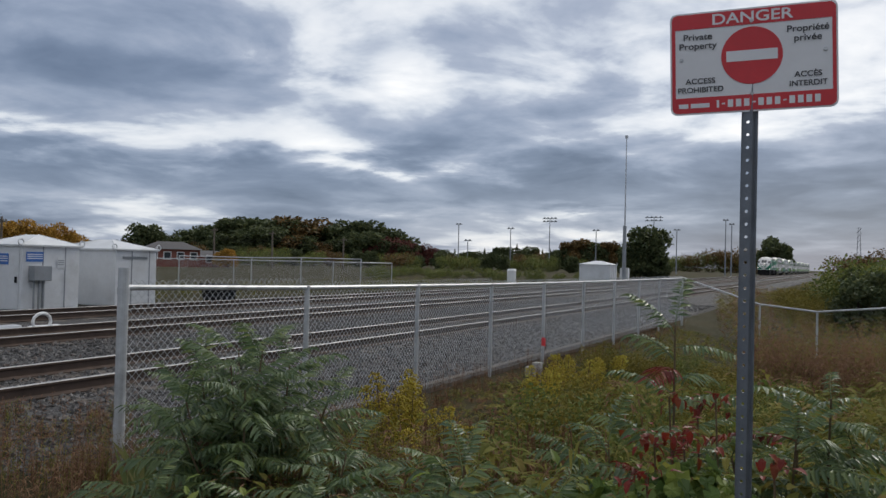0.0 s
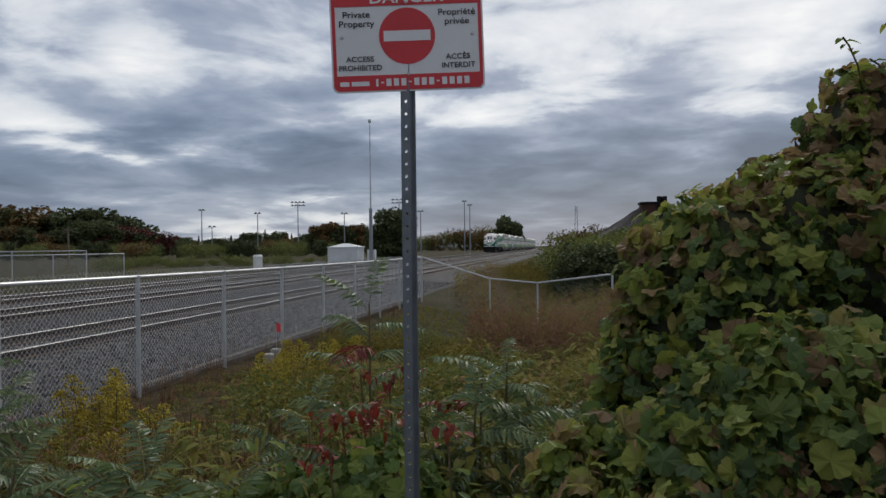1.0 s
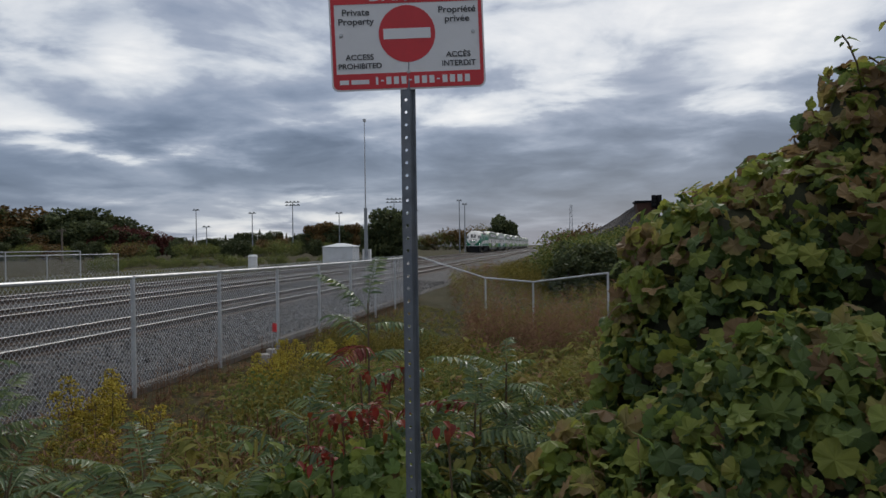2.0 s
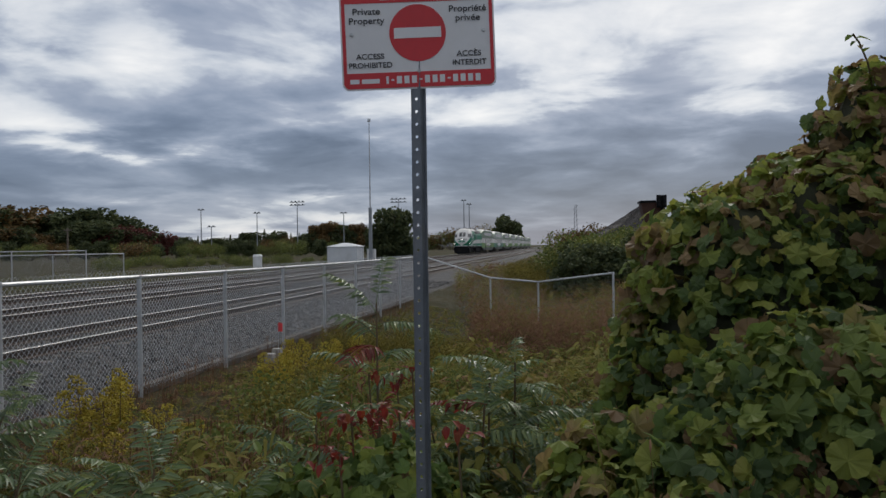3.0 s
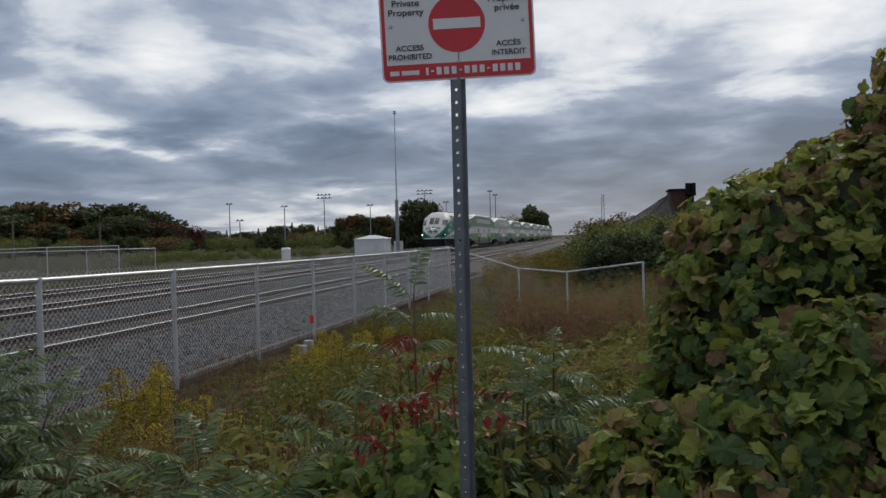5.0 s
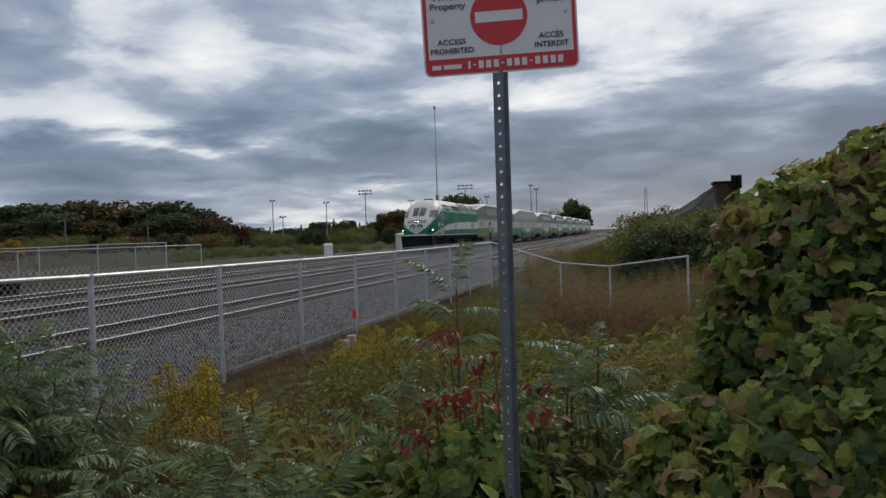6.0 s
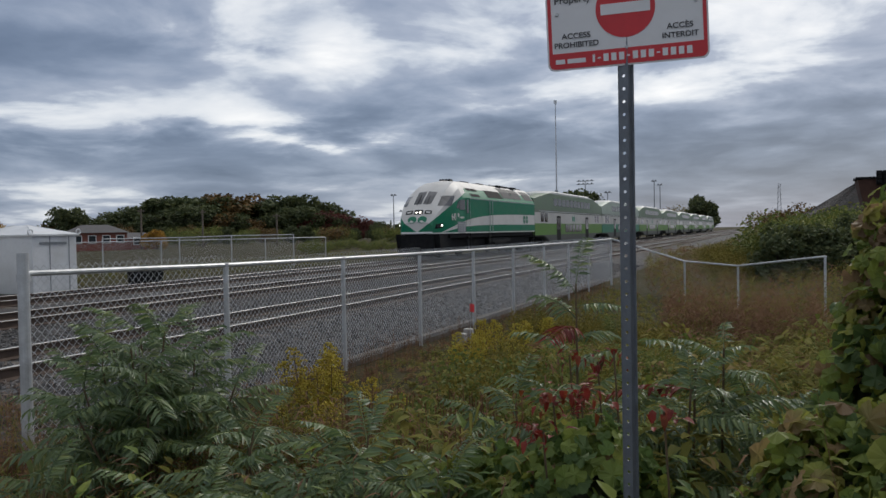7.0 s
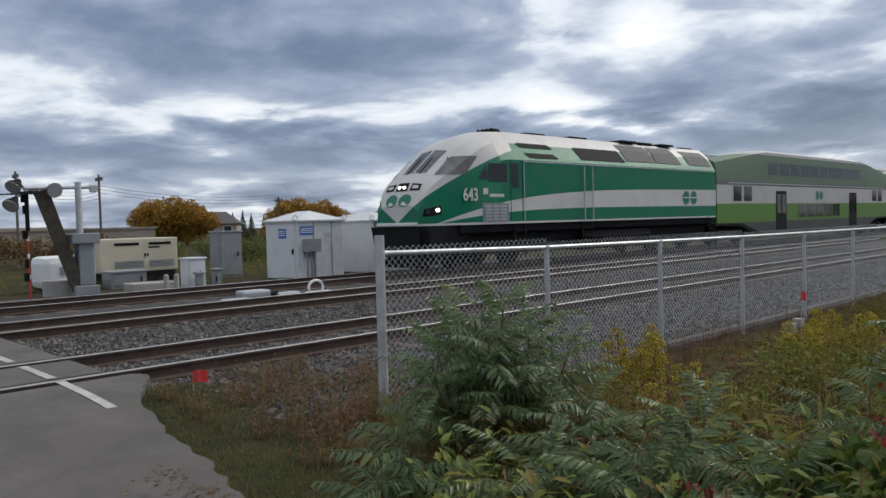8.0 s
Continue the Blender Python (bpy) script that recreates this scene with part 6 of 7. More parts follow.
def make_litter():
    d = bearing(44.4, 29)
    t = thing("black_skip", "low black steel skip inside the yard", "skip")
    bm = bmesh.new()
    prism(bm, [(d.x - 0.5, 0.65), (d.x + 0.5, 0.65), (d.x + 0.36, -0.1), (d.x - 0.36, -0.1)], d.y - 0.3, d.y + 0.5)
    part("body", bm, M["black"], t)
    bm = bmesh.new()
    box(bm, d.x - 0.55, d.y - 0.35, 0.61, d.x + 0.55, d.y + 0.55, 0.68, 0.02)
    part("rim", bm, M["black"], t)
    for k, deg in enumerate((21.2, 20.7)):
        q = bearing(deg, 12.9 + 0.3 * k)
        bm = bmesh.new()
        box(bm, q.x - 0.075, q.y - 0.07, -0.2, q.x + 0.075, q.y + 0.07, -0.03 + 0.04 * k, 0.02)
        tagged(part("concrete_block", bm, M["concrete"]), "small pale block beside the fence kerb", "concrete block")


make_litter()
make_huts()
make_yard()
make_distance()


# ---------------------------------------------------------------- plants near the camera
def canopy(x, y):
    """How high the weeds stand over the ground."""
    r = math.hypot(x, y)
    deg = math.degrees(math.atan2(-x, y))
    h = 1.02 - 0.30 * smooth_step(2.2, 4.2, r) - 0.22 * smooth_step(4.5, 9, r)
    h *= 1 - 0.9 * smooth_step(43, 53, deg)
    # trodden low towards the kerb of the fence
    low, mid = 1.62 - 0.205 * r, 1.66 - 0.12 * r
    k = smooth_step(13, 20, deg)
    h = min(h, (mid + (low - mid) * k) if deg > 6 else 2.0)
    h *= 0.90 + 0.55 * noise.noise((x * 0.9, y * 0.9, 3.0)) + 0.3 * noise.noise((x * 2.7, y * 2.7, 8.0))
    return max(0.05, h)


class Cloud:
    """Collects many copies of small leaf shapes into one mesh."""

    def __init__(self):
        self.v, self.f, self.n = [], [], 0

    def add(self, verts, faces, m):
        a = np.array(m)
        p = np.asarray(verts) @ a[:3, :3].T + a[:3, 3]
        self.v.append(p)
        self.f.extend([tuple(i + self.n for i in f) for f in faces])
        self.n += len(verts)

    def make(self, name, material, parent=None, label="", kind="stuff"):
        vs = np.concatenate(self.v)
        return mesh_part(name, vs.tolist(), self.f, material, parent, label, kind)


def grape_leaf(seed=0, fold=0.25):
    """A lobed, toothed leaf about one unit wide, its stalk at the origin, tip along +y."""
    rnd = random.Random(seed)
    verts, faces = [(0, 0.12, 0.0)], []
    n = 26
    for i in range(n + 1):
        a = radians(-90 + 22 + (360 - 44) * i / n)
        lobe = 0.45 + 0.045 * abs(math.cos(2.5 * (a - radians(90)))) + (0.014 if i % 2 else -0.012) + rnd.uniform(-0.022, 0.022)
        x, y = lobe * math.cos(a), 0.34 + lobe * 1.02 * math.sin(a)
        z = fold * abs(x) * 0.8 - 0.42 * (x * x + (y - 0.3) ** 2) + 0.06 * math.sin(5 * a + seed) + rnd.uniform(-0.03, 0.03)
        verts.append((x, y, z))
    verts.append((0, 0.42, 0.05))
    c = len(verts) - 1
    for i in range(1, n + 1):
        faces.append((c, i, i + 1))
    faces += [(0, 1, c), (0, c, n + 1)]
    return verts, faces


def blade_leaf(w=0.22, droop=0.25):
    """A narrow pointed leaf one unit long."""
    v = [(0, 0, 0), (w * 0.5, 0.3, 0.03 + w * 0.12), (0, 0.33, 0.0), (-w * 0.5, 0.3, 0.03 + w * 0.12), (w * 0.38, 0.68, -droop * 0.4 + w * 0.1), (0, 0.7, -droop * 0.45), (-w * 0.38, 0.68, -droop * 0.4 + w * 0.1), (0, 1, -droop)]
    f = [(0, 1, 2), (0, 2, 3), (1, 4, 5, 2), (2, 5, 6, 3), (4, 7, 5), (5, 7, 6)]
    return v, f


def pinnate_leaf(pairs, seed):
    """A sumac leaf: an arching stalk with paired pointed leaflets hanging from it; one unit long."""
    rnd = random.Random(seed)
    verts, faces = [], []

    def at(t):
        return Vector((0, t, 0.22 * t - 0.42 * t * t))
    n = 7
    for i in range(n + 1):
        p = at(i / n)
        r = 0.009 * (1 - 0.6 * i / n)
        k = len(verts)
        verts += [(p.x - r, p.y, p.z), (p.x + r, p.y, p.z), (p.x, p.y, p.z + r * 1.6)]
        if i:
            for j in range(3):
                faces.append((k - 3 + j, k - 3 + (j + 1) % 3, k + (j + 1) % 3, k + j))
    bv, bf = blade_leaf(0.21, 0.35)
    for i in range(pairs):
        t = 0.16 + 0.80 * i / (pairs - 1)
        size = 0.185 * (0.65 + 0.7 * math.sin(math.pi * (0.2 + 0.7 * t)))
        for s in (-1, 1):
            m = Matrix.Translation(at(t)) @ Matrix.Rotation(s * radians(-62 + rnd.uniform(-9, 9)), 4, "Z") @ Matrix.Rotation(radians(-18 + rnd.uniform(-16, 12)), 4, "X") @ Matrix.Rotation(radians(rnd.uniform(-20, 20)), 4, "Y") @ Matrix.Scale(size, 4)
            k = len(verts)
            verts += [tuple(m @ Vector(q)) for q in bv]
            faces += [tuple(a + k for a in f) for f in bf]
    return verts, faces


def leaf_mesh(name, vf, material):
    me = bpy.data.meshes.new(name)
    me.from_pydata(vf[0], [], vf[1])
    me.materials.append(material)
    return me


GRAPE = [grape_leaf(s, f) for s, f in ((1, 0.2), (2, 0.45), (3, -0.1), (4, 0.6))]
PINNATE = [pinnate_leaf(n, s) for n, s in ((14, 1), (13, 2), (15, 3))]
PIN_GREEN = [leaf_mesh("sumac_leaf", p, M["sumac"]) for p in PINNATE]
PIN_RED = [leaf_mesh("red_sumac_leaf", p, M["sumac_red"]) for p in PINNATE]
GRAPE_ME = [leaf_mesh("vine_leaf", g, M["vine"]) for g in GRAPE]
GRAPE_GREEN = [leaf_mesh("vine_leaf", g, M["vine_green"]) for g in GRAPE]
GRAPE_BROWN = [leaf_mesh("withered_vine_leaf", g, M["brown_leaf"]) for g in GRAPE]


def make_sumac(deg, r, top, spread, stems, leaves, seed, red=0.0, label="young sumac bush with drooping feather-like green leaves", size=(0.30, 0.45)):
    rnd = random.Random(seed)
    c = bearing(deg, r)
    gz = ground_z(c.x, c.y)
    t = thing("sumac_bush", label, "bush", "sumac bushes", pose(c.x, c.y, gz))
    h = top - gz
    tips = []
    for i in range(stems):
        a = i * 2.4 + rnd.uniform(-0.5, 0.5)
        rr = spread * (0.15 + 0.75 * (i / max(1, stems - 1))) if stems > 1 else 0.04
        e = Vector((math.cos(a) * rr, math.sin(a) * rr, h * (0.90 - 0.30 * (i / stems)) if stems > 1 else h * 0.93))
        b = Vector((math.cos(a) * rr * 0.35, math.sin(a) * rr * 0.35, 0))
        mid = (b + e) / 2 + Vector((rnd.uniform(-0.05, 0.05), rnd.uniform(-0.05, 0.05), 0.05))
        bm = bmesh.new()
        rod(bm, b - Vector((0, 0, 0.1)), mid, 0.008, 0.007, 6)
        rod(bm, mid, e, 0.007, 0.004, 6)
        part("stem", bm, M["stem"], t)
        tips.append((b, mid, e))
    for k in range(leaves):
        b, mid, e = tips[k % stems]
        f = 1 - 0.62 * (k // stems) / max(1, leaves // stems)
        p = mid.lerp(e, (f - 0.5) * 2) if f > 0.5 else b.lerp(mid, f * 2)
        a = k * 2.399 + rnd.uniform(-0.3, 0.3)
        size_k = rnd.uniform(*size) * (0.6 + 0.4 * min(1, (1.15 - f) * 3))
        up = rnd.uniform(5, 35) + 25 * (f > 0.93)
        is_red = rnd.random() < red
        o = new("leaf", rnd.choice(PIN_RED if is_red else PIN_GREEN))
        o.parent = t
        o.matrix_local = Matrix.Translation(p) @ Matrix.Rotation(a, 4, "Z") @ Matrix.Rotation(radians(up), 4, "X") @ Matrix.Rotation(radians(rnd.uniform(-18, 18)), 4, "Y") @ Matrix.Scale(size_k, 4)
    return t


def make_goldenrod(x, y, top, stems, seed, leafy=True):
    rnd = random.Random(seed)
    gz = ground_z(x, y)
    t = thing("goldenrod_clump", "clump of goldenrod with yellow flower plumes", "wildflower", "goldenrod clumps", pose(x, y, gz))
    h = top - gz
    bloom, leaves, stalk = Cloud(), Cloud(), bmesh.new()
    bv, bf = blade_leaf(0.16, 0.3)
    for i in range(stems):
        a, rr = rnd.uniform(0, 6.28), 0.19 * math.sqrt(rnd.random())
        b = Vector((math.cos(a) * rr * 0.6, math.sin(a) * rr * 0.6, -0.05))
        e = Vector((math.cos(a) * rr * 1.5, math.sin(a) * rr * 1.5, h * rnd.uniform(0.78, 1.0)))
        rod(stalk, b, e, 0.005, 0.003, 5)
        for k in range(20):
            f = rnd.uniform(0.1, 0.82)
            leaves.add(bv, bf, Matrix.Translation(b.lerp(e, f)) @ Matrix.Rotation(rnd.uniform(0, 6.28), 4, "Z") @ Matrix.Rotation(radians(rnd.uniform(5, 45)), 4, "X") @ Matrix.Scale(rnd.uniform(0.06, 0.12), 4))
        for k in range(240):
            f = rnd.uniform(0.60, 1.03)
            wdt = 0.085 * math.sin(math.pi * min(1.0, (f - 0.60) / 0.46)) + 0.015
            an = rnd.uniform(0, 6.28)
            p = b.lerp(e, f) + Vector((math.cos(an), math.sin(an), 0.3)) * wdt * rnd.uniform(0.2, 1)
            s = rnd.uniform(0.006, 0.013)
            bloom.add([(s, 0, 0), (-s * 0.5, s * 0.9, 0), (-s * 0.5, -s * 0.9, 0), (0, 0, s * 1.4)], [(0, 1, 3), (1, 2, 3), (2, 0, 3), (0, 2, 1)], Matrix.Translation(p) @ Euler((rnd.uniform(0, 3), rnd.uniform(0, 3), 0)).to_matrix().to_4x4())
    part("stalk", stalk, M["stem"], t)["kind"] = "stuff"
    leaves.make("leaves", M["weed"], t)
    bloom.make("bloom", M["rod"], t, "dense yellow flower plumes")


def make_weeds():
    """Mixed low growth that nobody could count: leafy weeds, dry stalks, grass."""
    rnd = random.Random(21)
    green, dry, blades, dark, gold = Cloud(), Cloud(), Cloud(), Cloud(), Cloud()
    bv, bf = blade_leaf(0.42, 0.25)
    nv, nf = blade_leaf(0.13, 0.35)
    tri = ([(-0.5, 0, 0), (0.5, 0, 0), (0.12, 0.06, 0.62), (0.0, 0.25, 1.0)], [(0, 1, 2), (0, 2, 3)])

    def weed(x, y, h, store, shape, n, size, lean=0.25):
        z = ground_z(x, y)
        a = rnd.uniform(0, 6.28)
        top = Vector((math.cos(a) * h * lean * rnd.random(), math.sin(a) * h * lean * rnd.random(), h))
        for k in range(n):
            f = 0.15 + 0.85 * (k + rnd.random()) / n
            p = Vector((x, y, z)) + top * f
            store.add(shape[0], shape[1], Matrix.Translation(p) @ Matrix.Rotation(k * 2.4 + rnd.uniform(-0.5, 0.5), 4, "Z") @ Matrix.Rotation(radians(rnd.uniform(-15, 55)), 4, "X") @ Matrix.Scale(size * rnd.uniform(0.6, 1.3), 4))
        store.add([(-0.004, 0, 0), (0.004, 0, 0), (0, 0.005, 0), tuple(top)], [(0, 1, 3), (1, 2, 3), (2, 0, 3)], Matrix.Translation((x, y, z)))

    def spot(r0, r1, d0, d1, power=0.5):
        r = r0 + (r1 - r0) * rnd.random() ** power
        return bearing(rnd.uniform(d0, d1), r), r
    # thick growth close by
    for i in range(5600):
        p, r = spot(1.75, 5.8, -14, 53, 0.65)
        if p.x < -4.95 or (p.y < 1.95 and p.x < -0.6):
            continue
        h = canopy(p.x, p.y) * rnd.uniform(0.45, 1.05)
        q = rnd.random()
        if r > 3.9 and p.x < -0.34 * p.y:
            weed(p.x, p.y, h * 1.15, dry if q < 0.5 else gold if q < 0.85 else green, (nv, nf), 18, 0.07)
        elif q < 0.50:
            weed(p.x, p.y, h, green if q < (0.28 if r > 3.3 else 0.08) else dark, (bv, bf), 12, 0.075)
        elif q < 0.85:
            weed(p.x, p.y, h * (1.0 if r > 3.3 else 0.85), green if q < 0.7 else gold if r > 3.3 else dark, (nv, nf), 20, 0.075)
        else:
            weed(p.x, p.y, h * 1.08, dry, (nv, nf), 10, 0.06)
    # rounded leafy clumps that stand out of the growth
    for i in range(420):
        p, r = spot(2.9, 13.0, -13, 36, 0.7)
        if p.x < -4.6 or p.x > 5 or (r > 3.9 and p.x < -0.36 * p.y and rnd.random() < 0.8):
            continue
        tone = noise.noise((p.x * 0.55, p.y * 0.4, 11.0)) + rnd.uniform(-0.22, 0.22)
        store = green if tone > 0.05 else (dark if tone > -0.12 and r < 7 else gold)
        if rnd.random() < 0.1:
            store = dry
        wide, tall = rnd.uniform(0.14, 0.34) * (1 + 0.05 * r), canopy(p.x, p.y) * rnd.uniform(0.85, 1.22)
        if i % 9 == 0:
            wide, tall = wide * 1.5, tall * 1.35
        shape = (bv, bf) if rnd.random() < 0.6 else (nv, nf)
        for k in range(85):
            a, e = rnd.uniform(0, 6.28), rnd.random()
            q = Vector((p.x + math.cos(a) * wide * math.sqrt(1 - e * e) * rnd.uniform(0.7, 1.1), p.y + math.sin(a) * wide * math.sqrt(1 - e * e) * rnd.uniform(0.7, 1.1), ground_z(p.x, p.y) + tall * (0.35 + 0.65 * e) * rnd.uniform(0.92, 1.06)))
            store.add(shape[0], shape[1], Matrix.Translation(q) @ Matrix.Rotation(a - 1.57 + rnd.uniform(-0.8, 0.8), 4, "Z") @ Matrix.Rotation(radians(rnd.uniform(-40, 40)), 4, "X") @ Matrix.Scale(rnd.uniform(0.06, 0.11) * (1 + 0.05 * r), 4))
    # the field as far as the second fence and beyond it
    for i in range(9500):
        p, r = spot(5.0, 25.0, -10, 34, 0.75)
        if p.x < -4.9 + 0.2 * rnd.random() or p.x > 6:
            continue
        h = canopy(p.x, p.y) * rnd.uniform(0.6, 1.3) * (1.05 if r < 12 else 1.3)
        q = rnd.random()
        red = math.exp(-((math.degrees(math.atan2(-p.x, p.y)) - 0.5) / 4.0) ** 2 - ((r - 14) / 4.0) ** 2)
        if q < 0.08 + 0.65 * red + (0.4 if p.x < -0.34 * p.y else 0.0):
            weed(p.x, p.y, h * (1 + 0.35 * red), dry, (nv, nf), 12, 0.085)
        elif q < 0.62:
            weed(p.x, p.y, h, gold, (nv, nf), 13, 0.095)
        else:
            weed(p.x, p.y, h, green, (nv, nf), 11, 0.085)
    # stand of dry stalks before the second fence
    for i in range(760):
        p, r = spot(11.5, 17, -4, 6.5, 0.8)
        if noise.noise((p.x * 0.8, p.y * 0.6, 6.0)) < -0.12:
            continue
        weed(p.x, p.y, (1.1 + 0.5 * noise.noise((p.x, p.y * 0.5, 2.0))) * rnd.uniform(0.6, 1.1), dry if rnd.random() < 0.92 else gold, (nv, nf), 22, 0.14)
    for i in range(2200):
        p, r = spot(24, 60, -9, 8, 0.8)
        if p.x < -6.0:
            continue
        weed(p.x, p.y, rnd.uniform(0.35, 0.75), gold if rnd.random() < 0.55 else dry, (nv, nf), 7, 0.28)
    # upright brown stalks with seed heads
    for i in range(260):
        p, r = spot(4.1, 7.0, 15, 29, 0.8)
        x, y, h = p.x, p.y, min(0.75, max(0.25, 1.66 - 0.19 * r)) * rnd.uniform(0.7, 1.12)
        lx, ly = rnd.gauss(0, 0.04), rnd.gauss(0, 0.04)
        z = ground_z(x, y)
        dry.add([(-0.005, 0, 0), (0.005, 0, 0), (0, 0.006, 0), (lx - 0.003, ly, h), (lx + 0.003, ly, h), (lx, ly + 0.004, h)], [(0, 1, 4, 3), (1, 2, 5, 4), (2, 0, 3, 5)], Matrix.Translation((x, y, z)))
        for k in range(10):
            f = rnd.uniform(0.6, 1.0)
            dry.add(nv, nf, Matrix.Translation((x + lx * f, y + ly * f, z + h * f)) @ Matrix.Rotation(rnd.uniform(0, 6.28), 4, "Z") @ Matrix.Rotation(radians(rnd.uniform(20, 75)), 4, "X") @ Matrix.Scale(rnd.uniform(0.03, 0.06), 4))
    # tangle round the fence's end post
    for i in range(320):
        x, y = rnd.gauss(-5.15, 0.38), rnd.gauss(4.05, 0.35)
        weed(x, y, rnd.uniform(0.12, 0.42), dry if rnd.random() < 0.7 else gold, (nv, nf), 12, 0.05)
    # dry fringe along the kerb and the track's shoulder
    for i in range(900):
        y = 3.2 + 22 * rnd.random() ** 1.4
        x = -4.95 + rnd.gauss(0.15, 0.25) if rnd.random() < 0.7 else rnd.uniform(-7.4, -5.2)
        if x < -5.5 and y > 7:
            continue
        weed(x, y, rnd.uniform(0.1, 0.42), dry, (nv, nf), 9, 0.06)
    for i in range(2600):
        x, y = rnd.uniform(-7.7, -4.2), 2.9 + 2.6 * rnd.random()
        if noise.noise((x * 1.3, y * 1.3, 4.0)) < -0.02:
            continue
        weed(x, y, rnd.uniform(0.05, 0.24), dry if rnd.random() < 0.72 else green, (nv, nf), 9, 0.05)
    # grass on the verge
    for i in range(24000):
        p, r = spot(1.9, 8.4, 34, 68, 0.85)
        edge = 1.95 + 0.14 * max(0, -p.x - 3) + 0.12 * noise.noise((p.x * 2.2, p.y * 2.2, 1.0))
        if p.y < edge or p.x < -7.6 or p.y > 4.6 + 0.5 * noise.noise((p.x, 0, 0)) - 0.35 * max(0, -p.x - 5):
            continue
        s = rnd.uniform(0.02, 0.055) * (1.3 if p.x > -4.5 else 0.9)
        blades.add(tri[0], tri[1], Matrix.Translation((p.x, p.y, ground_z(p.x, p.y) - 0.005)) @ Matrix.Rotation(rnd.uniform(0, 6.28), 4, "Z") @ Matrix.Rotation(radians(rnd.uniform(-25, 25)), 4, "X") @ Matrix.Diagonal((0.012, s, s, 1)))
    for i in range(9000):
        p, r = spot(1.75, 6.0, -12, 50, 0.7)
        if p.y < 1.85:
            continue
        s = rnd.uniform(0.15, 0.5)
        blades.add(tri[0], tri[1], Matrix.Translation((p.x, p.y, ground_z(p.x, p.y) - 0.01)) @ Matrix.Rotation(rnd.uniform(0, 6.28), 4, "Z") @ Matrix.Rotation(radians(rnd.uniform(-25, 25)), 4, "X") @ Matrix.Diagonal((0.014, s, s, 1)))
    # far side of the tracks
    for i in range(2600):
        x, y = rnd.uniform(-34, -23.4), rnd.uniform(3, 60)
        if -29 < x < -26 and 8 < y < 13 or (-24.5 < x and 13 < y < 19.5):
            continue
        weed(x, y, rnd.uniform(0.1, 0.45), gold if rnd.random() < 0.5 else green, (nv, nf), 7, 0.16)
    tagged(green.make("leafy_weeds", M["weed"]), "tangle of green and yellowing leafy weeds", "weeds")
    tagged(dark.make("broadleaf_weeds", M["vine_green"]), "dark green broad-leaved weeds", "weeds")
    tagged(dry.make("dry_weeds", M["dry"]), "reddish-brown dry weed stalks", "weeds")
    tagged(gold.make("golden_weeds", M["golden"]), "olive and golden autumn weeds in the field", "weeds")
    tagged(blades.make("grass", M["grass"]), "short green grass on the verge", "grass")


M["golden"] = leaf_mat("golden_weed_leaf", [(0.1, (0.045, 0.055, 0.016)), (0.45, (0.085, 0.092, 0.025)), (0.75, (0.125, 0.118, 0.034)), (0.95, (0.125, 0.095, 0.045))], 0.8, gloss=0.15, gain=2.1)


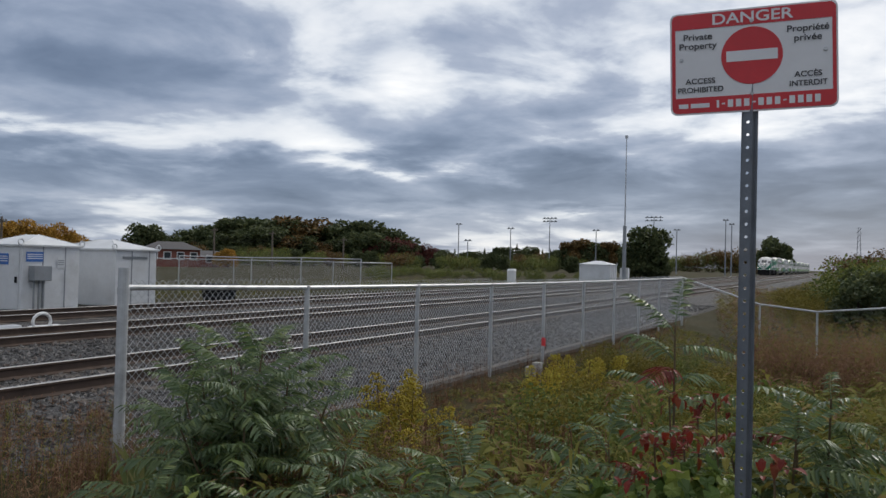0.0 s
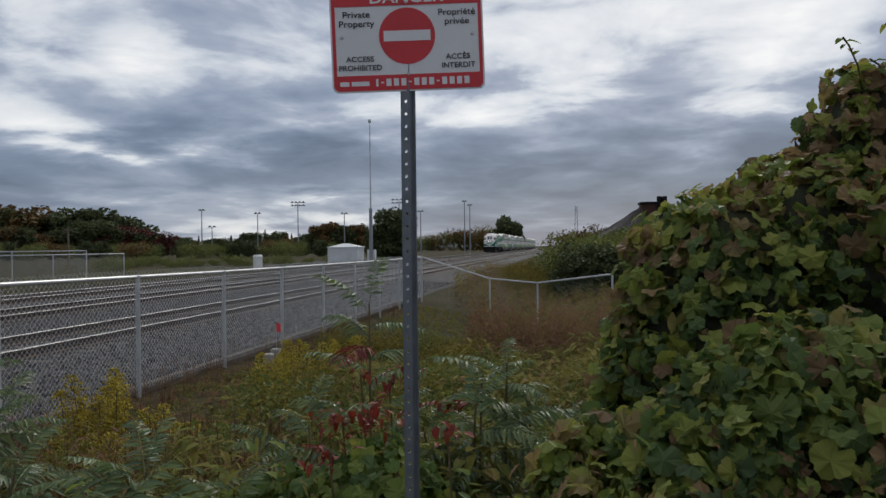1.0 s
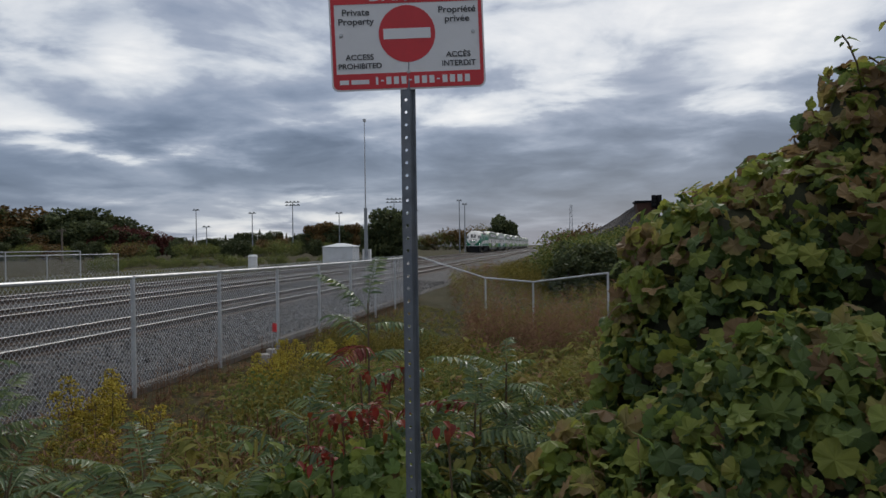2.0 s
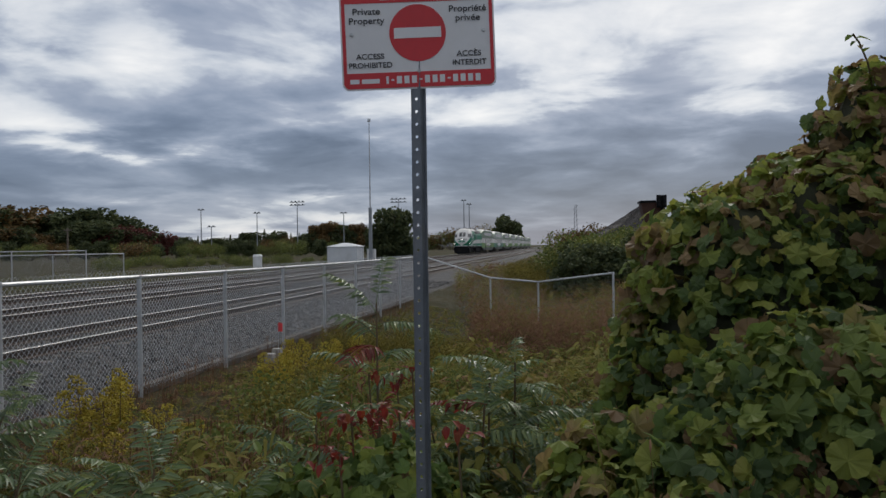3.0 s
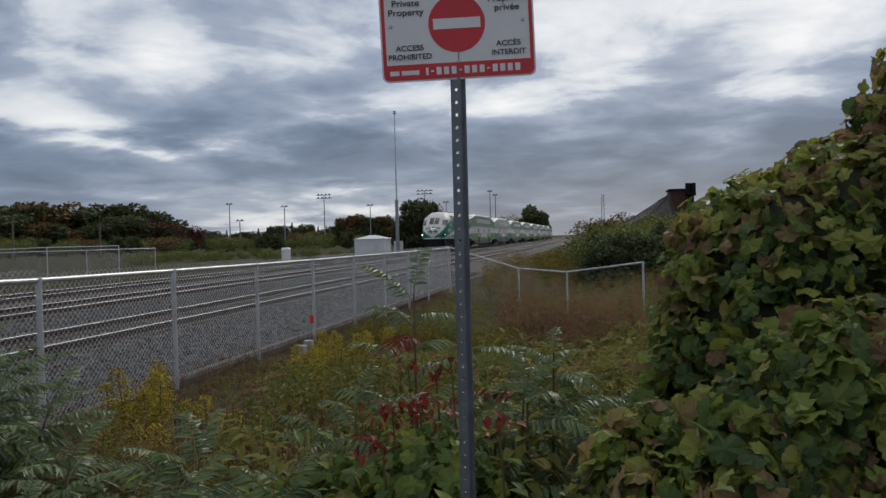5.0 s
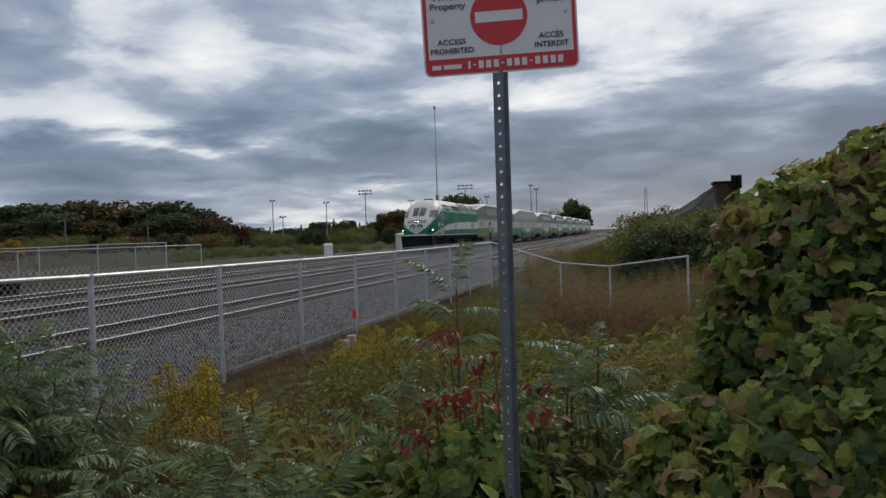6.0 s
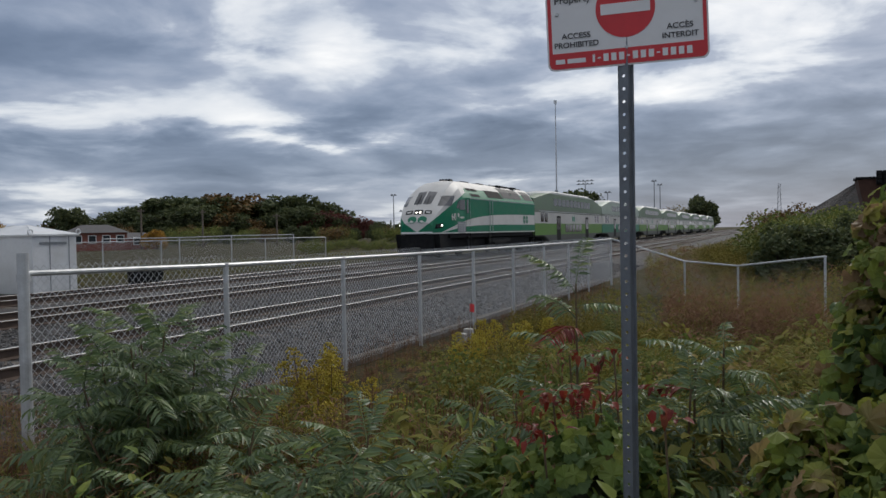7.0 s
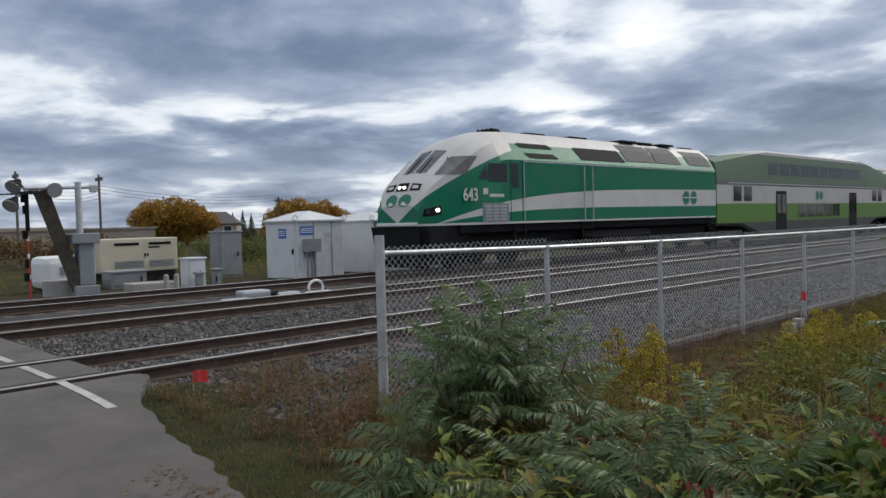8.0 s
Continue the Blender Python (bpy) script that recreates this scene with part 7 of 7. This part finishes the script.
def make_vine(name, label, lumps, count, single, seed, size, greens):
    """A mound overgrown by vines: a solid dark core for the shaded inside, large leaves outside."""
    rnd = random.Random(seed)
    t = thing(name, label, "bush", "vine-covered bushes")
    # added solid lumps, dark like deep shade, that block the view through the leaves
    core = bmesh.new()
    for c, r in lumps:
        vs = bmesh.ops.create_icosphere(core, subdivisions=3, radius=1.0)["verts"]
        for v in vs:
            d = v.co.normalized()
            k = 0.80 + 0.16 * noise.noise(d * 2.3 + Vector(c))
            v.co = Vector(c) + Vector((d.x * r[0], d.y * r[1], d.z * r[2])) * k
    part("stem_tangle", core, M["tangle"], t, "solid dark core in place of the shaded inside")

    def inside(p, skip):
        for i, (c, r) in enumerate(lumps):
            if i != skip and sum(((p[j] - c[j]) / r[j]) ** 2 for j in range(3)) < 0.8:
                return True
        return False
    area = [r[0] * r[1] + r[1] * r[2] + r[0] * r[2] for c, r in lumps]
    store, brown = Cloud(), Cloud()
    made = 0
    tries = 0
    while made < count and tries < count * 6:
        tries += 1
        i = rnd.choices(range(len(lumps)), area)[0]
        c, r = lumps[i]
        d = Vector((rnd.gauss(0, 1), rnd.gauss(0, 1), rnd.gauss(0, 1))).normalized()
        if d.z < -0.35 or (d.y > 0.55 and d.z < 0.5):
            continue
        depth = 0.84 if rnd.random() < 0.22 else 1.0
        swell = 1.0 + 0.13 * noise.noise(d * 2.6 + Vector(c)) + 0.07 * noise.noise(d * 7.0)
        p = Vector(c) + Vector((d.x * r[0], d.y * r[1], d.z * r[2])) * swell * depth * rnd.uniform(0.88, 1.05)
        if p.z < ground_z(p.x, p.y) + 0.03 or inside(p, i):
            continue
        n = Vector((d.x / r[0], d.y / r[1], d.z / r[2])).normalized()
        n = (n + Vector((rnd.gauss(0, 0.95), rnd.gauss(0, 0.95), rnd.gauss(0.35, 0.8)))).normalized()
        tip = (Vector((rnd.gauss(0, 0.6), rnd.gauss(0, 0.6), -1)) - n * (Vector((0, 0, -1)).dot(n))).normalized()
        tip = (tip - n * tip.dot(n)).normalized()
        xa = tip.cross(n)
        s = size[0] + (size[1] - size[0]) * rnd.random() ** 1.4
        m = Matrix(((xa.x, tip.x, n.x, p.x), (xa.y, tip.y, n.y, p.y), (xa.z, tip.z, n.z, p.z), (0, 0, 0, 1))) @ Matrix.Scale(s, 4)
        patch = noise.noise(p * 1.7 + Vector((5, 2, 9)))
        withered = rnd.random() < 0.05 + min(0.32, 1.3 * max(0.0, 0.9 * patch + 0.03 + 0.85 * (p.x - 0.9)) * (1 - greens))
        near = made < single
        if near:
            o = new("leaf", rnd.choice(GRAPE_BROWN if withered else (GRAPE_GREEN if rnd.random() < greens else GRAPE_ME)))
            o.parent = t
            o.matrix_world = m
        else:
            (brown if withered else store).add(*rnd.choice(GRAPE), m)
        made += 1
    store.make("foliage", M["vine_green"] if greens > 0.5 else M["vine"], t)
    if brown.n:
        brown.make("withered_leaves", M["brown_leaf"], t, "brown withered leaves")
    return t


# core colour: dark brown-green standing in for shade among the inner leaves
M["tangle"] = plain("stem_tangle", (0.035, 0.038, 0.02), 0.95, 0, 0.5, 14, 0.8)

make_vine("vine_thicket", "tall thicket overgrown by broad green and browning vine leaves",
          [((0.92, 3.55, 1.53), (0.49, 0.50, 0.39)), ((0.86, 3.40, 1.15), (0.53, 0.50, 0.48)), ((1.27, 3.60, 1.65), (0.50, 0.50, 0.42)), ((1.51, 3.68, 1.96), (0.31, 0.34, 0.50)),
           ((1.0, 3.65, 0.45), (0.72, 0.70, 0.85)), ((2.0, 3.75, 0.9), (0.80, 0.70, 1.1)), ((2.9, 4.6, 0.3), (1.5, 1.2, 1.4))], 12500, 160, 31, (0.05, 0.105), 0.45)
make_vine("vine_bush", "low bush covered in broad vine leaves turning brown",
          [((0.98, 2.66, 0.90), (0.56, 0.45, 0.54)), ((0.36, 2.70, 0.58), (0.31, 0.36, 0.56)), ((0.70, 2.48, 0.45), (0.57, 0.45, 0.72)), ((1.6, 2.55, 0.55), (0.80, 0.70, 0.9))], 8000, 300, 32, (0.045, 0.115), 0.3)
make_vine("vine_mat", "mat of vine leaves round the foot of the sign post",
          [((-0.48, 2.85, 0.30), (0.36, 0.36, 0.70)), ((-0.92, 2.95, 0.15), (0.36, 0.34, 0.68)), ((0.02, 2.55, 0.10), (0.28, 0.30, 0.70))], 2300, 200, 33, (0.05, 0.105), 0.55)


def make_shoots():
    """Young vine shoots that reach out over the top of the thicket."""
    t = thing("vine_shoots", "thin curling vine shoots with small leaves above the thicket", "vine")
    rnd = random.Random(91)
    lv, lf = blade_leaf(0.55, 0.3)
    for pts in (((1.45, 3.6, 2.3), (1.40, 3.52, 2.42), (1.36, 3.5, 2.50), (1.33, 3.48, 2.53)), ((1.55, 3.6, 2.3), (1.50, 3.55, 2.42), (1.44, 3.5, 2.44)),
                ((1.62, 3.6, 2.4), (1.60, 3.55, 2.52), (1.55, 3.52, 2.60), (1.50, 3.5, 2.58))):
        bm = bmesh.new()
        tube(bm, [Vector(p) for p in pts], 0.004, 5)
        part("shoot", bm, M["stem"], t)
        leaves = Cloud()
        for k in range(9):
            f = (k + 0.5) / 9 * (len(pts) - 1)
            a, b = Vector(pts[int(f)]), Vector(pts[min(int(f) + 1, len(pts) - 1)])
            leaves.add(lv, lf, Matrix.Translation(a.lerp(b, f % 1)) @ Matrix.Rotation(k * 2.4 + rnd.uniform(-0.4, 0.4), 4, "Z") @ Matrix.Rotation(radians(rnd.uniform(-50, 30)), 4, "X") @ Matrix.Scale(rnd.uniform(0.04, 0.065), 4))
        leaves.make("leaves", M["vine"], t)


make_shoots()
make_sumac(41.9, 4.3, 1.33, 0.62, 12, 180, 41, 0.0, "broad sumac bush with drooping feather-like green leaves beside the fence", (0.30, 0.44))
make_sumac(35.5, 3.7, 0.86, 0.35, 4, 34, 42)
make_sumac(11.4, 3.5, 1.56, 0.1, 1, 17, 43, 0.12, "slender sumac sapling with green and red feather-like leaves", (0.28, 0.42))
make_sumac(1.8, 3.35, 1.34, 0.40, 6, 92, 44, 0.03, "young sumac with glossy feather-like green leaves", (0.26, 0.39))
make_sumac(26.5, 3.1, 0.98, 0.25, 3, 30, 45, 0.04)
make_sumac(38.5, 3.1, 0.72, 0.3, 4, 28, 46)
make_sumac(30.5, 2.9, 0.76, 0.28, 3, 24, 51)
make_sumac(20.5, 2.75, 0.86, 0.26, 3, 24, 52, 0.08)
make_sumac(16.0, 3.5, 1.02, 0.25, 3, 26, 53)
make_sumac(-2.5, 2.6, 0.82, 0.2, 2, 14, 54)
make_sumac(11.5, 2.95, 1.08, 0.22, 3, 11, 47, 0.85, "low sumac turned deep red", (0.22, 0.34))
make_sumac(49.0, 3.6, 0.72, 0.3, 3, 20, 48)
for i, (deg, r, top, n) in enumerate(((30.4, 5.6, 0.93, 6), (31.6, 5.4, 0.80, 6), (30.9, 5.2, 0.55, 6), (26.2, 6.0, 0.52, 4), (19.8, 8.3, 0.66, 5), (18.6, 8.8, 0.66, 5), (17.4, 9.4, 0.55, 4), (21.0, 7.9, 0.55, 5), (15.8, 10.5, 0.5, 5), (2.9, 2.4, 1.0, 1))):
    p = bearing(deg, r)
    make_goldenrod(p.x, p.y, top, n, 60 + i)
make_weeds()


def make_red_creeper():
    """Clusters of crimson creeper leaves hanging over the vines and weeds."""
    t = thing("red_creeper", "crimson creeper leaves trailing over the green vines", "creeper")
    rnd = random.Random(55)
    lv, lf = blade_leaf(0.55, 0.3)
    for x, y, z, rad, n in CREEPER:
        c = Cloud()
        for k in range(n):
            p = Vector((x + rnd.gauss(0, rad), y + rnd.gauss(0, rad * 0.6), z + rnd.gauss(0, rad * 0.55)))
            c.add(lv, lf, Matrix.Translation(p) @ Matrix.Rotation(rnd.uniform(0, 6.28), 4, "Z") @ Matrix.Rotation(radians(rnd.uniform(-75, 25)), 4, "X") @ Matrix.Scale(rnd.uniform(0.025, 0.058), 4))
        c.make("leaves", M["sumac_red"], t)
        bm = bmesh.new()
        tube(bm, [Vector((x + 0.05, y + 0.1, ground_z(x, y))), Vector((x + 0.02, y + 0.06, z * 0.5)), Vector((x, y, z))], 0.004, 5)
        part("stem", bm, M["stem"], t)


CREEPER = ((-0.62, 2.87, 1.06, 0.06, 34), (-0.51, 2.85, 1.08, 0.05, 26), (-0.62, 3.13, 1.18, 0.04, 14), (-0.59, 2.62, 1.00, 0.05, 16), (-0.53, 3.24, 1.14, 0.04, 12), (-0.20, 2.70, 1.08, 0.04, 14), (-0.45, 3.17, 1.20, 0.035, 12), (0.48, 5.1, 1.0, 0.05, 10), (-1.0, 2.1, 0.86, 0.04, 12))
make_red_creeper()


def make_leaf_litter():
    """Fallen leaves and crumbs of earth along the edge of the asphalt."""
    rnd = random.Random(17)
    c = Cloud()
    lv, lf = blade_leaf(0.6, -0.15)
    for i in range(900):
        x = rnd.uniform(-7.4, -0.5)
        y = 1.95 + 0.14 * max(0, -x - 3) + 0.12 * noise.noise((x * 2.2, 4.0, 1.0)) - abs(rnd.gauss(0.0, 0.16)) - (0.9 * rnd.random() if rnd.random() < 0.10 else 0.0)
        c.add(lv, lf, Matrix.Translation((x, y, 0.028)) @ Matrix.Rotation(rnd.uniform(0, 6.28), 4, "Z") @ Matrix.Rotation(radians(rnd.uniform(-20, 20)), 4, "Y") @ Matrix.Scale(rnd.uniform(0.015, 0.045), 4))
    tagged(c.make("leaf_litter", M["brown_leaf"]), "fallen brown leaves along the asphalt edge", "leaves")


make_leaf_litter()


# ---------------------------------------------------------------- what moves
def motions():
    """The train runs in along the far track at an even 23.3 m/s."""
    times = [0.0, 1.0, 2.0, 3.0, 4.0, 5.0, 6.0, 7.0, 8.0]
    for k, car in enumerate([loco] + coaches):
        back = 0.0 if k == 0 else 19.55 + 25.9 * (k - 1)
        walk(car, [(t, pose(TRACKS[2], 14.2 + 23.3 * (8.0 - t) + back, RAIL_Z)) for t in times])


motions()
